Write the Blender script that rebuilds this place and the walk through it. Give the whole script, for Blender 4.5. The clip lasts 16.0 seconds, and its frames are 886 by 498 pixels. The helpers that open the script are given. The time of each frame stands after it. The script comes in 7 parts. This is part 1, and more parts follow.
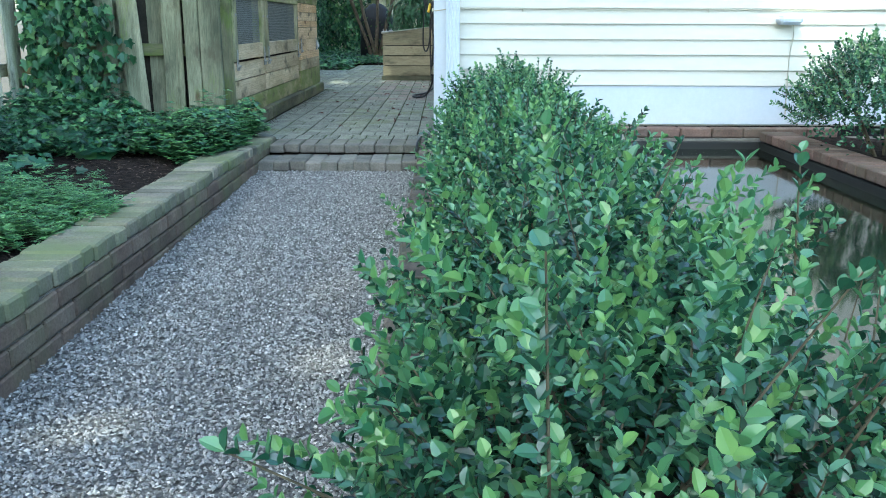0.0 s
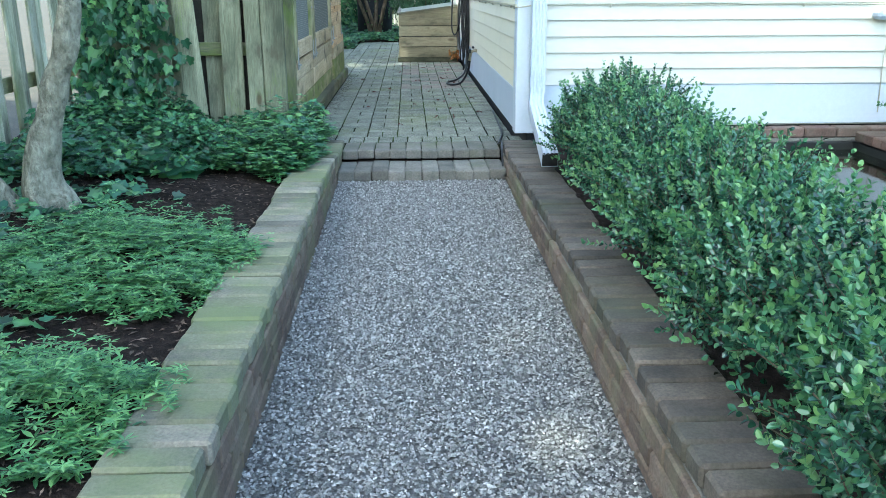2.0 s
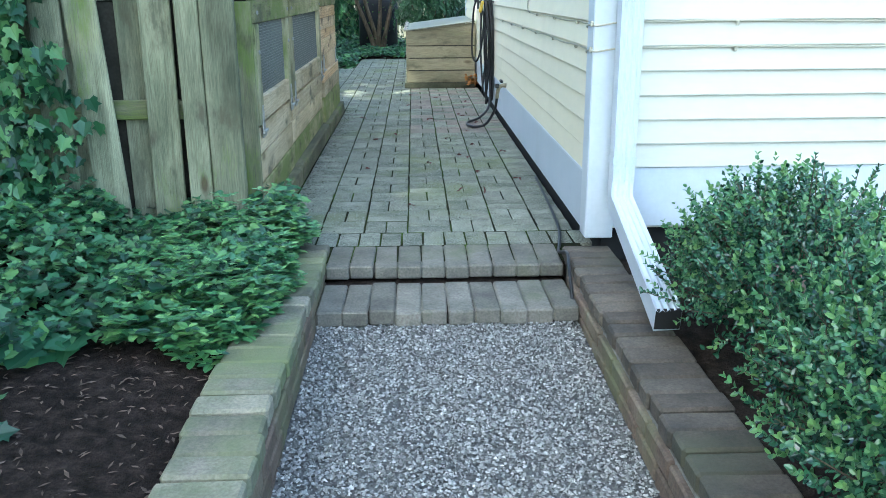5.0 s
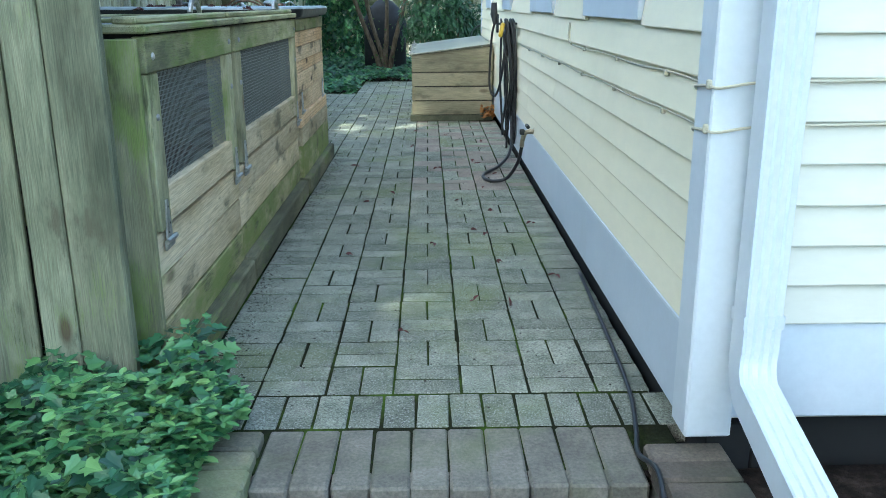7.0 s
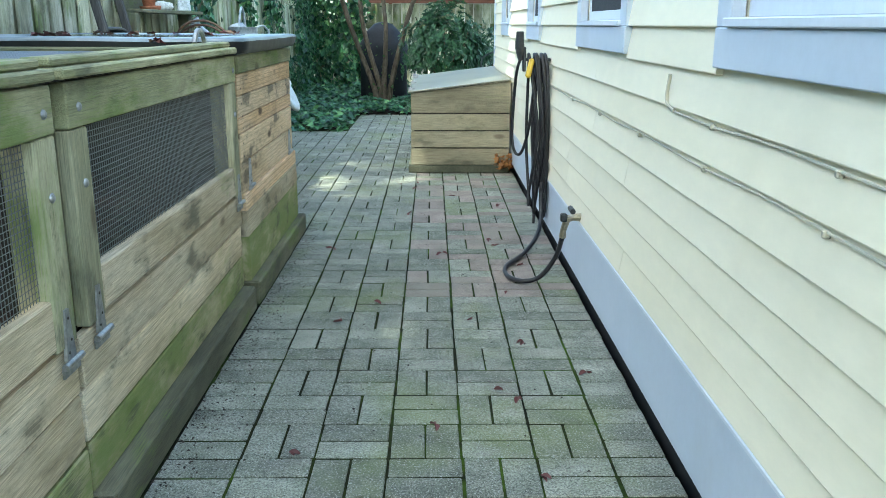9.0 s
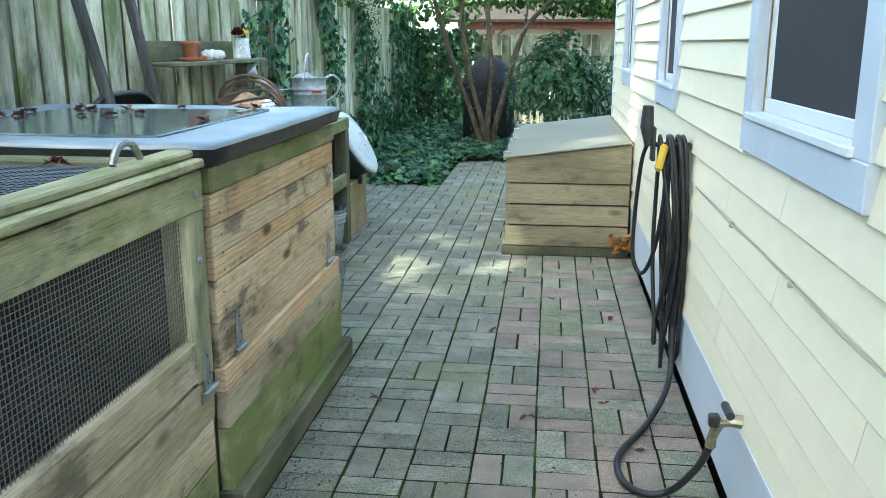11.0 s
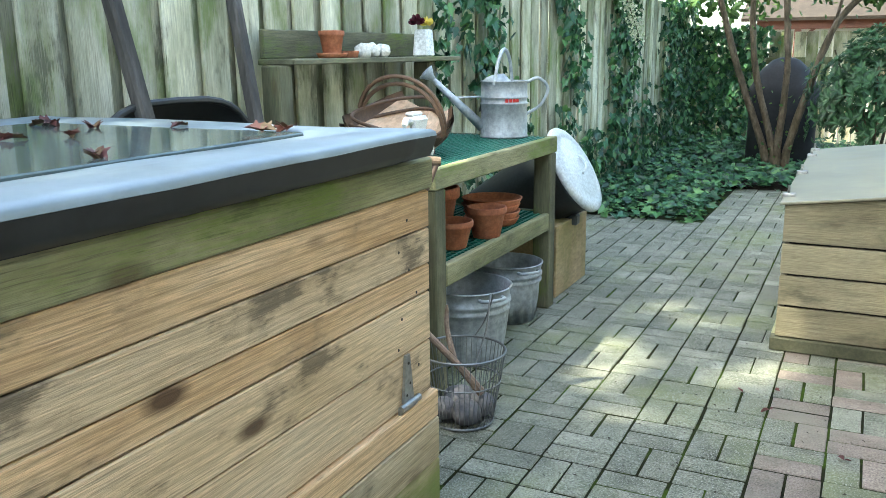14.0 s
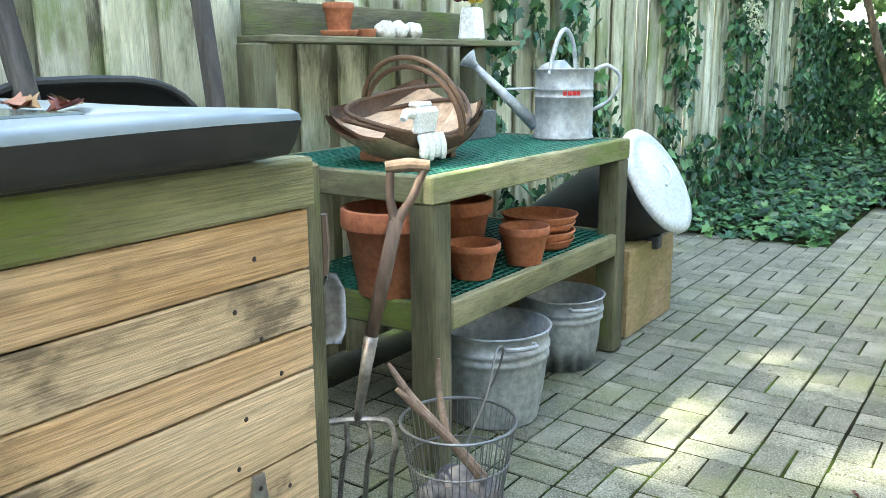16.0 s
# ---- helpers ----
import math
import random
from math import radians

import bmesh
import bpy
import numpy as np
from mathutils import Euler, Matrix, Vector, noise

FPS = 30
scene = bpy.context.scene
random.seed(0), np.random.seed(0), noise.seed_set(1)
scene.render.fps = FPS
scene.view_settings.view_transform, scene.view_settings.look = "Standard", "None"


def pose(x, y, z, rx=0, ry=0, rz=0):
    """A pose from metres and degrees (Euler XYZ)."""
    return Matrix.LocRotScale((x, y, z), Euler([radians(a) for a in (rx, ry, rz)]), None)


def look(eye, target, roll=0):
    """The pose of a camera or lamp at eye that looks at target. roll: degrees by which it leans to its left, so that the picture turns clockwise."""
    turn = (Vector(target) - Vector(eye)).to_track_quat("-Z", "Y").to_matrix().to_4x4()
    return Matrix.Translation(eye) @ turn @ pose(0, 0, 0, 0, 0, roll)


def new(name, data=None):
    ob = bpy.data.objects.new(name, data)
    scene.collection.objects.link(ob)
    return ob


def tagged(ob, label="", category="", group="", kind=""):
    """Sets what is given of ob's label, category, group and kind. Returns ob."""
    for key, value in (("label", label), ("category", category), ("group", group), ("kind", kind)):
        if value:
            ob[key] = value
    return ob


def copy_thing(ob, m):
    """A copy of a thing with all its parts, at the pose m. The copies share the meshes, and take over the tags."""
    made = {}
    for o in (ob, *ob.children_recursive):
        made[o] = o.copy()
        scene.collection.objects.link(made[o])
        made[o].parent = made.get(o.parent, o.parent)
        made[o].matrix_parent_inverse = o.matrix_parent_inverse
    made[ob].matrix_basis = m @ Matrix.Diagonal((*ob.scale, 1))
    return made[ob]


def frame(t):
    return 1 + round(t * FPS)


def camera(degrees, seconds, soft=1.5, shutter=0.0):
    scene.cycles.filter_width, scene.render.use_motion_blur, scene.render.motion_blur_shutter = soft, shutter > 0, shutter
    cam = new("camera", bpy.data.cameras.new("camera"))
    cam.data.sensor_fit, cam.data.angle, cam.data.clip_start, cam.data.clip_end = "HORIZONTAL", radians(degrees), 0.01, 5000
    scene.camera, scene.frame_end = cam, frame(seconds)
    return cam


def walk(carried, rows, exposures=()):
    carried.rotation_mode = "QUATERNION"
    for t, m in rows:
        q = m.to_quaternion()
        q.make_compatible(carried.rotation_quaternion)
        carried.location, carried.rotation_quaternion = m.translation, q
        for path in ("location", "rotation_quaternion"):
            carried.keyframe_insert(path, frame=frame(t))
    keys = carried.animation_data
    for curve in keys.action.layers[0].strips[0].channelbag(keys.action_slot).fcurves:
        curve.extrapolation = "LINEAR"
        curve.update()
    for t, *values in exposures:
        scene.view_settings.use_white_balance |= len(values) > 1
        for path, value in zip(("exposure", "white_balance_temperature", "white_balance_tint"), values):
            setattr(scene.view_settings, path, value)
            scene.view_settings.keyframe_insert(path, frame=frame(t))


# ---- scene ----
cam = camera(55.3, 16.0, soft=0.8)
PATH = [
    (0, (-0.209, 0.653, 0.770), (-0.209, 2.954, 0.159), 0.2),
    (0.5, (-0.364, 0.635, 0.818), (-0.380, 2.930, 0.184), 0.0),
    (1, (-0.593, 0.702, 0.879), (-0.605, 2.982, 0.198), 0.2),
    (1.5, (-0.775, 0.806, 0.927), (-0.715, 3.081, 0.231), -0.0),
    (2, (-0.934, 0.988, 0.964), (-0.847, 3.261, 0.264), -0.2),
    (2.5, (-1.044, 1.191, 0.990), (-0.947, 3.464, 0.290), -0.1),
    (3, (-1.135, 1.486, 1.028), (-1.041, 3.759, 0.327), -0.0),
    (3.2, (-1.138, 1.601, 1.023), (-1.044, 3.873, 0.324), -0.1),
    (5.3, (-0.948, 3.114, 1.095), (-0.881, 5.391, 0.401), -0.4),
    (5.5, (-0.935, 3.248, 1.097), (-0.873, 5.524, 0.406), -0.4),
    (6, (-0.950, 3.645, 1.116), (-0.901, 5.925, 0.432), -0.3),
    (6.5, (-0.928, 4.022, 1.104), (-0.888, 6.305, 0.430), -0.2),
    (7, (-0.908, 4.410, 1.139), (-0.871, 6.695, 0.474), -0.3),
    (7.5, (-0.920, 4.840, 1.138), (-0.892, 7.127, 0.478), -0.4),
    (8, (-0.891, 5.219, 1.134), (-0.866, 7.509, 0.486), -0.7),
    (8.5, (-0.871, 5.663, 1.167), (-0.840, 7.959, 0.539), -0.3),
    (9, (-0.900, 6.069, 1.178), (-0.869, 8.368, 0.566), 0.2),
    (9.5, (-0.904, 6.343, 1.269), (-0.917, 8.651, 0.690), 0.3),
    (9.7, (-0.896, 6.458, 1.279), (-0.938, 8.768, 0.708), 0.5),
    (11.8, (-0.770, 7.992, 1.405), (-1.258, 10.255, 0.852), -0.6),
    (12, (-0.782, 8.103, 1.390), (-1.328, 10.352, 0.839), -0.6),
    (12.5, (-0.833, 8.393, 1.368), (-1.536, 10.601, 0.821), -0.6),
    (13, (-0.837, 8.658, 1.341), (-1.651, 10.827, 0.795), -0.6),
    (13.5, (-0.802, 8.890, 1.323), (-1.708, 11.024, 0.782), -0.6),
    (14, (-0.796, 9.137, 1.284), (-1.830, 11.212, 0.747), -0.6),
    (14.5, (-0.839, 9.407, 1.260), (-1.958, 11.439, 0.728), -0.5),
    (15, (-0.852, 9.618, 1.225), (-2.036, 11.614, 0.702), -0.6),
    (15.5, (-0.826, 9.817, 1.208), (-2.090, 11.767, 0.691), -0.6),
    (16, (-0.840, 9.986, 1.183), (-2.175, 11.888, 0.666), -0.5),
]
EXPOSURES = [(0, 2.45, 5850, -6), (3, 2.68, 5800, -5), (5.5, 2.65, 5800, -6), (7, 2.5, 5850, -7), (8, 2.54, 5950, -6), (9, 2.8, 6100, -6), (12.5, 2.8, 6500, -4), (16, 3.4, 7100, 0)]
walk(cam, [(t, look(eye, target, roll)) for t, eye, target, roll in PATH], EXPOSURES)

# ---- light ----
SUN_FROM = Vector((-0.42, -0.62, 0.95)).normalized()
world = bpy.data.worlds.new("sky")
scene.world = world
world.use_nodes = True
wn = world.node_tree.nodes
sky = wn.new("ShaderNodeTexSky")
sky.sky_type = "NISHITA"
sky.sun_disc = False
sky.sun_elevation = math.asin(SUN_FROM.z)
sky.sun_rotation = math.atan2(SUN_FROM.x, SUN_FROM.y)
sky.air_density, sky.dust_density, sky.ozone_density = 1.0, 2.5, 1.0
wn["Background"].inputs["Strength"].default_value = 0.15
world.node_tree.links.new(sky.outputs["Color"], wn["Background"].inputs["Color"])
sun_data = bpy.data.lights.new("sun", "SUN")
sun_data.energy, sun_data.angle, sun_data.color = 2.2, radians(0.5), (1.0, 0.93, 0.8)
sun = new("sun", sun_data)
sun.matrix_world = look(SUN_FROM * 30, (0, 0, 0))

# ---- materials ----


def mat(name, cols, scale=6.0, stretch=(1, 1, 1), rough=0.75, bump=0.25, fine=70.0, rnd=0.25, metal=0.0, stain=None, stain2=None, island=False, detail=6.0, dist=0.004, spec=0.4, con=1.0, rings=0.0, knots=0.0, axis="z", speck=None, streak=0.0):
    """A procedural surface: a broad tone, fine grain, piece-to-piece variation, and up to two kinds of stain."""
    m = bpy.data.materials.new(name)
    m.use_nodes = True
    nt = m.node_tree
    n, l = nt.nodes, nt.links
    p = n["Principled BSDF"]
    geo = n.new("ShaderNodeNewGeometry")
    mp = n.new("ShaderNodeMapping")
    mp.inputs["Scale"].default_value = stretch
    info = n.new("ShaderNodeObjectInfo")
    shift = n.new("ShaderNodeVectorMath")
    shift.operation = "SCALE"
    comb = n.new("ShaderNodeCombineXYZ")
    src = geo.outputs["Random Per Island"] if island else info.outputs["Random"]
    for k in range(3):
        l.new(src, comb.inputs[k])
    l.new(comb.outputs[0], shift.inputs[0])
    shift.inputs["Scale"].default_value = 3.7
    add = n.new("ShaderNodeVectorMath")
    l.new(geo.outputs["Position"], mp.inputs["Vector"])
    l.new(mp.outputs[0], add.inputs[0])
    l.new(shift.outputs[0], add.inputs[1])

    def tex(s, det, vec):
        t = n.new("ShaderNodeTexNoise")
        t.inputs["Scale"].default_value = s
        t.inputs["Detail"].default_value = det
        t.inputs["Roughness"].default_value = 0.62
        l.new(vec, t.inputs["Vector"])
        return t.outputs["Fac"]

    def mix(a, b, fac, mode="MIX"):
        x = n.new("ShaderNodeMix")
        x.data_type, x.blend_type = "RGBA", mode
        for sock, v in ((x.inputs[6], a), (x.inputs[7], b), (x.inputs[0], fac)):
            if isinstance(v, (int, float)):
                sock.default_value = v
            elif isinstance(v, tuple):
                sock.default_value = (*v, 1)
            else:
                l.new(v, sock)
        return x.outputs[2]

    wide = add.outputs[0]
    if knots:
        bs = n.new("ShaderNodeMapping")
        bs.inputs["Scale"].default_value = [0.22 if q == axis else 1.0 for q in "xyz"]
        l.new(geo.outputs["Position"], bs.inputs["Vector"])
        ba = n.new("ShaderNodeVectorMath")
        l.new(bs.outputs[0], ba.inputs[0])
        l.new(shift.outputs[0], ba.inputs[1])
        wide = ba.outputs[0]
    broad = tex(scale, detail, wide)
    ramp = n.new("ShaderNodeValToRGB")
    e = ramp.color_ramp.elements
    while len(e) < len(cols):
        e.new(0.5)
    for k, c in enumerate(cols):
        e[k].position = 0.32 + 0.36 * k / max(1, len(cols) - 1)
        e[k].color = (*c, 1)
    l.new(broad, ramp.inputs[0])
    grain = tex(fine, 3.0, add.outputs[0])
    g = n.new("ShaderNodeMapRange")
    g.inputs[1].default_value, g.inputs[2].default_value, g.inputs[3].default_value, g.inputs[4].default_value = 0.3, 0.7, 1 - 0.28 * con, 1 + 0.22 * con
    l.new(grain, g.inputs[0])
    gc = n.new("ShaderNodeCombineColor")
    for k in range(3):
        l.new(g.outputs[0], gc.inputs[k])
    col = mix(ramp.outputs[0], gc.outputs[0], 1.0, "MULTIPLY")
    if rings:
        # growth rings drawn out along the board
        k = "xyz".index(axis)
        cr = n.new("ShaderNodeMapping")
        cr.inputs["Scale"].default_value = [0.03 if q == k else 1.0 for q in range(3)]
        l.new(geo.outputs["Position"], cr.inputs["Vector"])
        ad = n.new("ShaderNodeVectorMath")
        l.new(cr.outputs[0], ad.inputs[0])
        l.new(shift.outputs[0], ad.inputs[1])
        wv = n.new("ShaderNodeTexWave")
        wv.wave_type = "RINGS"
        wv.rings_direction = axis.upper()
        wv.inputs["Scale"].default_value = 17.0
        wv.inputs["Distortion"].default_value = 9.0
        wv.inputs["Detail"].default_value = 4.0
        wv.inputs["Detail Scale"].default_value = 0.9
        l.new(ad.outputs[0], wv.inputs["Vector"])
        wr = n.new("ShaderNodeMapRange")
        wr.inputs[1].default_value, wr.inputs[2].default_value = 0.72, 1.0
        wr.inputs[3].default_value, wr.inputs[4].default_value = 0.0, 0.8 * rings
        l.new(wv.outputs["Fac"], wr.inputs[0])
        col = mix(col, tuple(0.45 * c for c in cols[0]), wr.outputs[0])
    if knots:
        k = "xyz".index(axis)
        cr = n.new("ShaderNodeMapping")
        cr.inputs["Scale"].default_value = [2.2 if q == k else 5.5 for q in range(3)]
        l.new(geo.outputs["Position"], cr.inputs["Vector"])
        vo = n.new("ShaderNodeTexVoronoi")
        vo.inputs["Scale"].default_value = 1.0
        l.new(cr.outputs[0], vo.inputs["Vector"])
        vr = n.new("ShaderNodeMapRange")
        vr.inputs[1].default_value, vr.inputs[2].default_value = 0.13, 0.06
        vr.inputs[3].default_value, vr.inputs[4].default_value = 0.0, knots
        l.new(vo.outputs["Distance"], vr.inputs[0])
        col = mix(col, (0.07, 0.035, 0.018), vr.outputs[0])
    if rnd:
        r = n.new("ShaderNodeMapRange")
        r.inputs[3].default_value, r.inputs[4].default_value = 1 - rnd, 1 + rnd
        l.new(src, r.inputs[0])
        rc = n.new("ShaderNodeCombineColor")
        for k in range(3):
            l.new(r.outputs[0], rc.inputs[k])
        col = mix(col, rc.outputs[0], 1.0, "MULTIPLY")
    for st in (stain, stain2):
        if st:
            c, s, lo, hi = st
            f = n.new("ShaderNodeMapRange")
            f.inputs[1].default_value, f.inputs[2].default_value = lo, hi
            f.inputs[4].default_value = 0.75
            vec = geo.outputs["Position"]
            if axis:
                drawn = n.new("ShaderNodeMapping")
                drawn.inputs["Scale"].default_value = [0.45 if q == axis else 1.0 for q in "xyz"]
                l.new(vec, drawn.inputs["Vector"])
                vec = drawn.outputs[0]
            level = tex(s, 9.0, vec)
            if streak:
                # the stain creeps along the grain
                ms = n.new("ShaderNodeMath")
                ms.operation = "MULTIPLY_ADD"
                l.new(grain, ms.inputs[0])
                ms.inputs[1].default_value = streak
                sh = n.new("ShaderNodeMath")
                sh.operation = "ADD"
                l.new(level, sh.inputs[0])
                sh.inputs[1].default_value = -0.5 * streak
                l.new(sh.outputs[0], ms.inputs[2])
                level = ms.outputs[0]
            l.new(level, f.inputs[0])
            col = mix(col, c, f.outputs[0])
    if speck:
        sp = n.new("ShaderNodeMapRange")
        sp.inputs[1].default_value, sp.inputs[2].default_value, sp.inputs[4].default_value = 0.60, 0.68, 0.8
        l.new(tex(speck[1], 1.0, add.outputs[0]), sp.inputs[0])
        col = mix(col, speck[0], sp.outputs[0])
    l.new(col, p.inputs["Base Color"])
    rr = n.new("ShaderNodeMapRange")
    rr.inputs[3].default_value, rr.inputs[4].default_value = max(0.02, rough - 0.12), min(1, rough + 0.1)
    l.new(grain, rr.inputs[0])
    l.new(rr.outputs[0], p.inputs["Roughness"])
    p.inputs["Metallic"].default_value = metal
    p.inputs["Specular IOR Level"].default_value = spec
    if bump:
        b = n.new("ShaderNodeBump")
        b.inputs["Strength"].default_value, b.inputs["Distance"].default_value = bump, dist
        h = n.new("ShaderNodeMath")
        l.new(grain, h.inputs[0])
        l.new(broad, h.inputs[1])
        l.new(h.outputs[0], b.inputs["Height"])
        l.new(b.outputs[0], p.inputs["Normal"])
    return m


def leaf_mat(name, cols, rough=0.45, thin=0.25, spec=0.5):
    """Foliage: tones vary from leaf to leaf, with some light coming through."""
    m = bpy.data.materials.new(name)
    m.use_nodes = True
    n, l = m.node_tree.nodes, m.node_tree.links
    p = n["Principled BSDF"]
    geo = n.new("ShaderNodeNewGeometry")
    ramp = n.new("ShaderNodeValToRGB")
    e = ramp.color_ramp.elements
    while len(e) < len(cols):
        e.new(0.5)
    for k, c in enumerate(cols):
        e[k].position = k / max(1, len(cols) - 1)
        e[k].color = (*c, 1)
    l.new(geo.outputs["Random Per Island"], ramp.inputs[0])
    l.new(ramp.outputs[0], p.inputs["Base Color"])
    p.inputs["Roughness"].default_value = rough
    p.inputs["Specular IOR Level"].default_value = spec
    tr = n.new("ShaderNodeBsdfTranslucent")
    l.new(ramp.outputs[0], tr.inputs["Color"])
    mx = n.new("ShaderNodeMixShader")
    mx.inputs[0].default_value = thin
    l.new(p.outputs[0], mx.inputs[1])
    l.new(tr.outputs[0], mx.inputs[2])
    l.new(mx.outputs[0], n["Material Output"].inputs["Surface"])
    return m


def plain(name, c, rough=0.4, metal=0.0, trans=0.0):
    m = bpy.data.materials.new(name)
    m.use_nodes = True
    p = m.node_tree.nodes["Principled BSDF"]
    p.inputs["Base Color"].default_value = (*c, 1)
    p.inputs["Roughness"].default_value = rough
    p.inputs["Metallic"].default_value = metal
    p.inputs["Transmission Weight"].default_value = trans
    return m


MOSS = (0.10, 0.13, 0.025)
PAVER = mat("paver", [(0.12, 0.13, 0.102), (0.187, 0.198, 0.158), (0.26, 0.266, 0.22)], 7, rough=0.9, bump=0.7, con=2.6, fine=170, rnd=0.24, stain=((0.15, 0.18, 0.06), 1.6, 0.5, 0.72), stain2=((0.16, 0.15, 0.14), 3.5, 0.6, 0.75), speck=((0.42, 0.43, 0.40), 240.0))
PAVER_RED = mat("paver_red", [(0.17, 0.145, 0.125), (0.235, 0.195, 0.168), (0.29, 0.25, 0.218)], 7, rough=0.9, bump=0.7, con=2.0, fine=190, rnd=0.2, stain=((0.22, 0.21, 0.17), 2.5, 0.5, 0.7))
PAVER_FAR = mat("paver_far", [(0.12, 0.13, 0.102), (0.187, 0.198, 0.158), (0.26, 0.266, 0.22)], 7, rough=0.9, bump=0.7, con=2.6, fine=170, rnd=0.24, stain=((0.15, 0.18, 0.06), 1.6, 0.5, 0.72), island=True, speck=((0.42, 0.43, 0.40), 240.0))
JOINT = mat("mossy_joint", [(0.010, 0.010, 0.007), (0.020, 0.022, 0.011), (0.045, 0.075, 0.014)], 2.5, rough=1, bump=0.8, fine=90, rnd=0, spec=0.05, stain=((0.065, 0.115, 0.015), 3.0, 0.56, 0.66))
COPING = mat("coping_brick", [(0.135, 0.13, 0.095), (0.20, 0.185, 0.14), (0.27, 0.235, 0.185)], 6, rough=0.9, bump=0.6, fine=110, rnd=0.3, stain=((0.17, 0.205, 0.085), 2.2, 0.42, 0.62))
# darker, browner and less mossy than the left wall's coping
COPING_BROWN = mat("brown_coping_brick", [(0.065, 0.056, 0.048), (0.105, 0.088, 0.07), (0.15, 0.12, 0.095)], 6, rough=0.9, bump=0.6, fine=110, rnd=0.3, stain=((0.085, 0.09, 0.055), 2.0, 0.5, 0.7))
STEPBRICK = mat("step_brick", [(0.11, 0.105, 0.09), (0.16, 0.15, 0.125), (0.21, 0.195, 0.165)], 6, rough=0.9, bump=0.6, fine=110, rnd=0.22, stain=((0.11, 0.125, 0.06), 2.4, 0.52, 0.7))
WALLBRICK = mat("wall_brick", [(0.11, 0.08, 0.06), (0.16, 0.115, 0.085), (0.20, 0.16, 0.12)], 7, rough=0.92, bump=0.6, fine=100, rnd=0.25, stain=((0.15, 0.16, 0.08), 2.5, 0.45, 0.65))
MORTAR = mat("mortar", [(0.14, 0.13, 0.11), (0.22, 0.21, 0.18)], 9, rough=1, bump=0.6, fine=120, rnd=0)
REDBRICK = mat("pond_brick", [(0.11, 0.072, 0.055), (0.16, 0.10, 0.078), (0.17, 0.125, 0.10)], 6, rough=0.85, bump=0.5, fine=100, rnd=0.25, stain=((0.12, 0.10, 0.07), 3, 0.5, 0.7))
GRAVEL = mat("gravel_stone", [(0.12, 0.12, 0.112), (0.28, 0.275, 0.262), (0.52, 0.51, 0.48)], 20, rough=0.85, bump=0.2, fine=200, rnd=0.5, island=True)
GRIT = mat("grit", [(0.05, 0.048, 0.045), (0.12, 0.115, 0.11), (0.22, 0.21, 0.20)], 60, rough=0.95, bump=0.9, fine=260, rnd=0)
SOIL = mat("mulch_soil", [(0.012, 0.009, 0.007), (0.028, 0.020, 0.016), (0.055, 0.040, 0.032)], 22, rough=1, bump=1.0, fine=120, rnd=0, dist=0.012, spec=0.1)
EARTH = mat("earth", [(0.05, 0.045, 0.03), (0.08, 0.065, 0.045)], 3, rough=1, bump=0.7, fine=60, rnd=0)
CLAP = mat("cream_clapboard", [(0.71, 0.655, 0.48), (0.76, 0.705, 0.54)], 2.0, stretch=(1, 0.3, 1), rough=0.5, bump=0.08, fine=35, con=0.12, rnd=0.035, stain=((0.62, 0.57, 0.42), 1.3, 0.58, 0.85))
WHITECLAP = mat("white_clapboard", [(0.585, 0.565, 0.48), (0.635, 0.615, 0.53)], 2.0, stretch=(0.3, 1, 1), rough=0.5, bump=0.08, fine=35, con=0.12, rnd=0.03)
TRIM = mat("white_trim", [(0.55, 0.60, 0.65), (0.61, 0.65, 0.69)], 2.5, rough=0.45, bump=0.06, fine=40, con=0.1, rnd=0.02, stain=((0.60, 0.62, 0.62), 2.2, 0.6, 0.9))
GREYTRIM = mat("grey_trim", [(0.46, 0.52, 0.59), (0.52, 0.57, 0.63)], 2.0, rough=0.5, bump=0.06, fine=40, con=0.12, rnd=0.02, stain=((0.42, 0.45, 0.46), 2.0, 0.58, 0.85))
# near-black that stands in for shade in gaps and hollows
SHADE_BLACK = plain("painted_shade", (0.012, 0.012, 0.012), 0.9)
ALGAE = (0.12, 0.18, 0.025)


def wood(name, cols, axis, rnd=0.2, green=0.5, dark=(0.075, 0.07, 0.045), fine=360.0, rings=0.4, knots=0.6, mildew=6.5, bloom=0.0):
    s = [1.0, 1.0, 1.0]
    s["xyz".index(axis)] = 0.03
    return mat(name, cols, 6, stretch=tuple(s), rings=rings, knots=knots, axis=axis, rough=0.85, bump=0.6, fine=fine, rnd=rnd, con=1.35, streak=0.38, detail=9.0,
               stain=(ALGAE, 4.5, 0.66 - 0.2 * green, 0.80 - 0.2 * green), stain2=(dark, mildew, 0.56 - bloom, 0.66 - bloom) if dark else None)


FENCE_Z = wood("fence_board", [(0.224, 0.224, 0.134), (0.493, 0.476, 0.336), (0.739, 0.717, 0.571)], "z", 0.40, 0.70, rings=0.10)
POST_Z = wood("grey_post", [(0.085, 0.095, 0.06), (0.205, 0.215, 0.14), (0.34, 0.345, 0.235)], "z", 0.3, 0.45, rings=0.22, knots=0.8)
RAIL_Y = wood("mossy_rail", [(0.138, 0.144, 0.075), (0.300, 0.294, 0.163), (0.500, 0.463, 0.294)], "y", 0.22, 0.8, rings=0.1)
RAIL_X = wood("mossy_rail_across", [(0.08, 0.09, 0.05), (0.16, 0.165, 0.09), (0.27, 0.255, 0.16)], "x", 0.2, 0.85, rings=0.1)
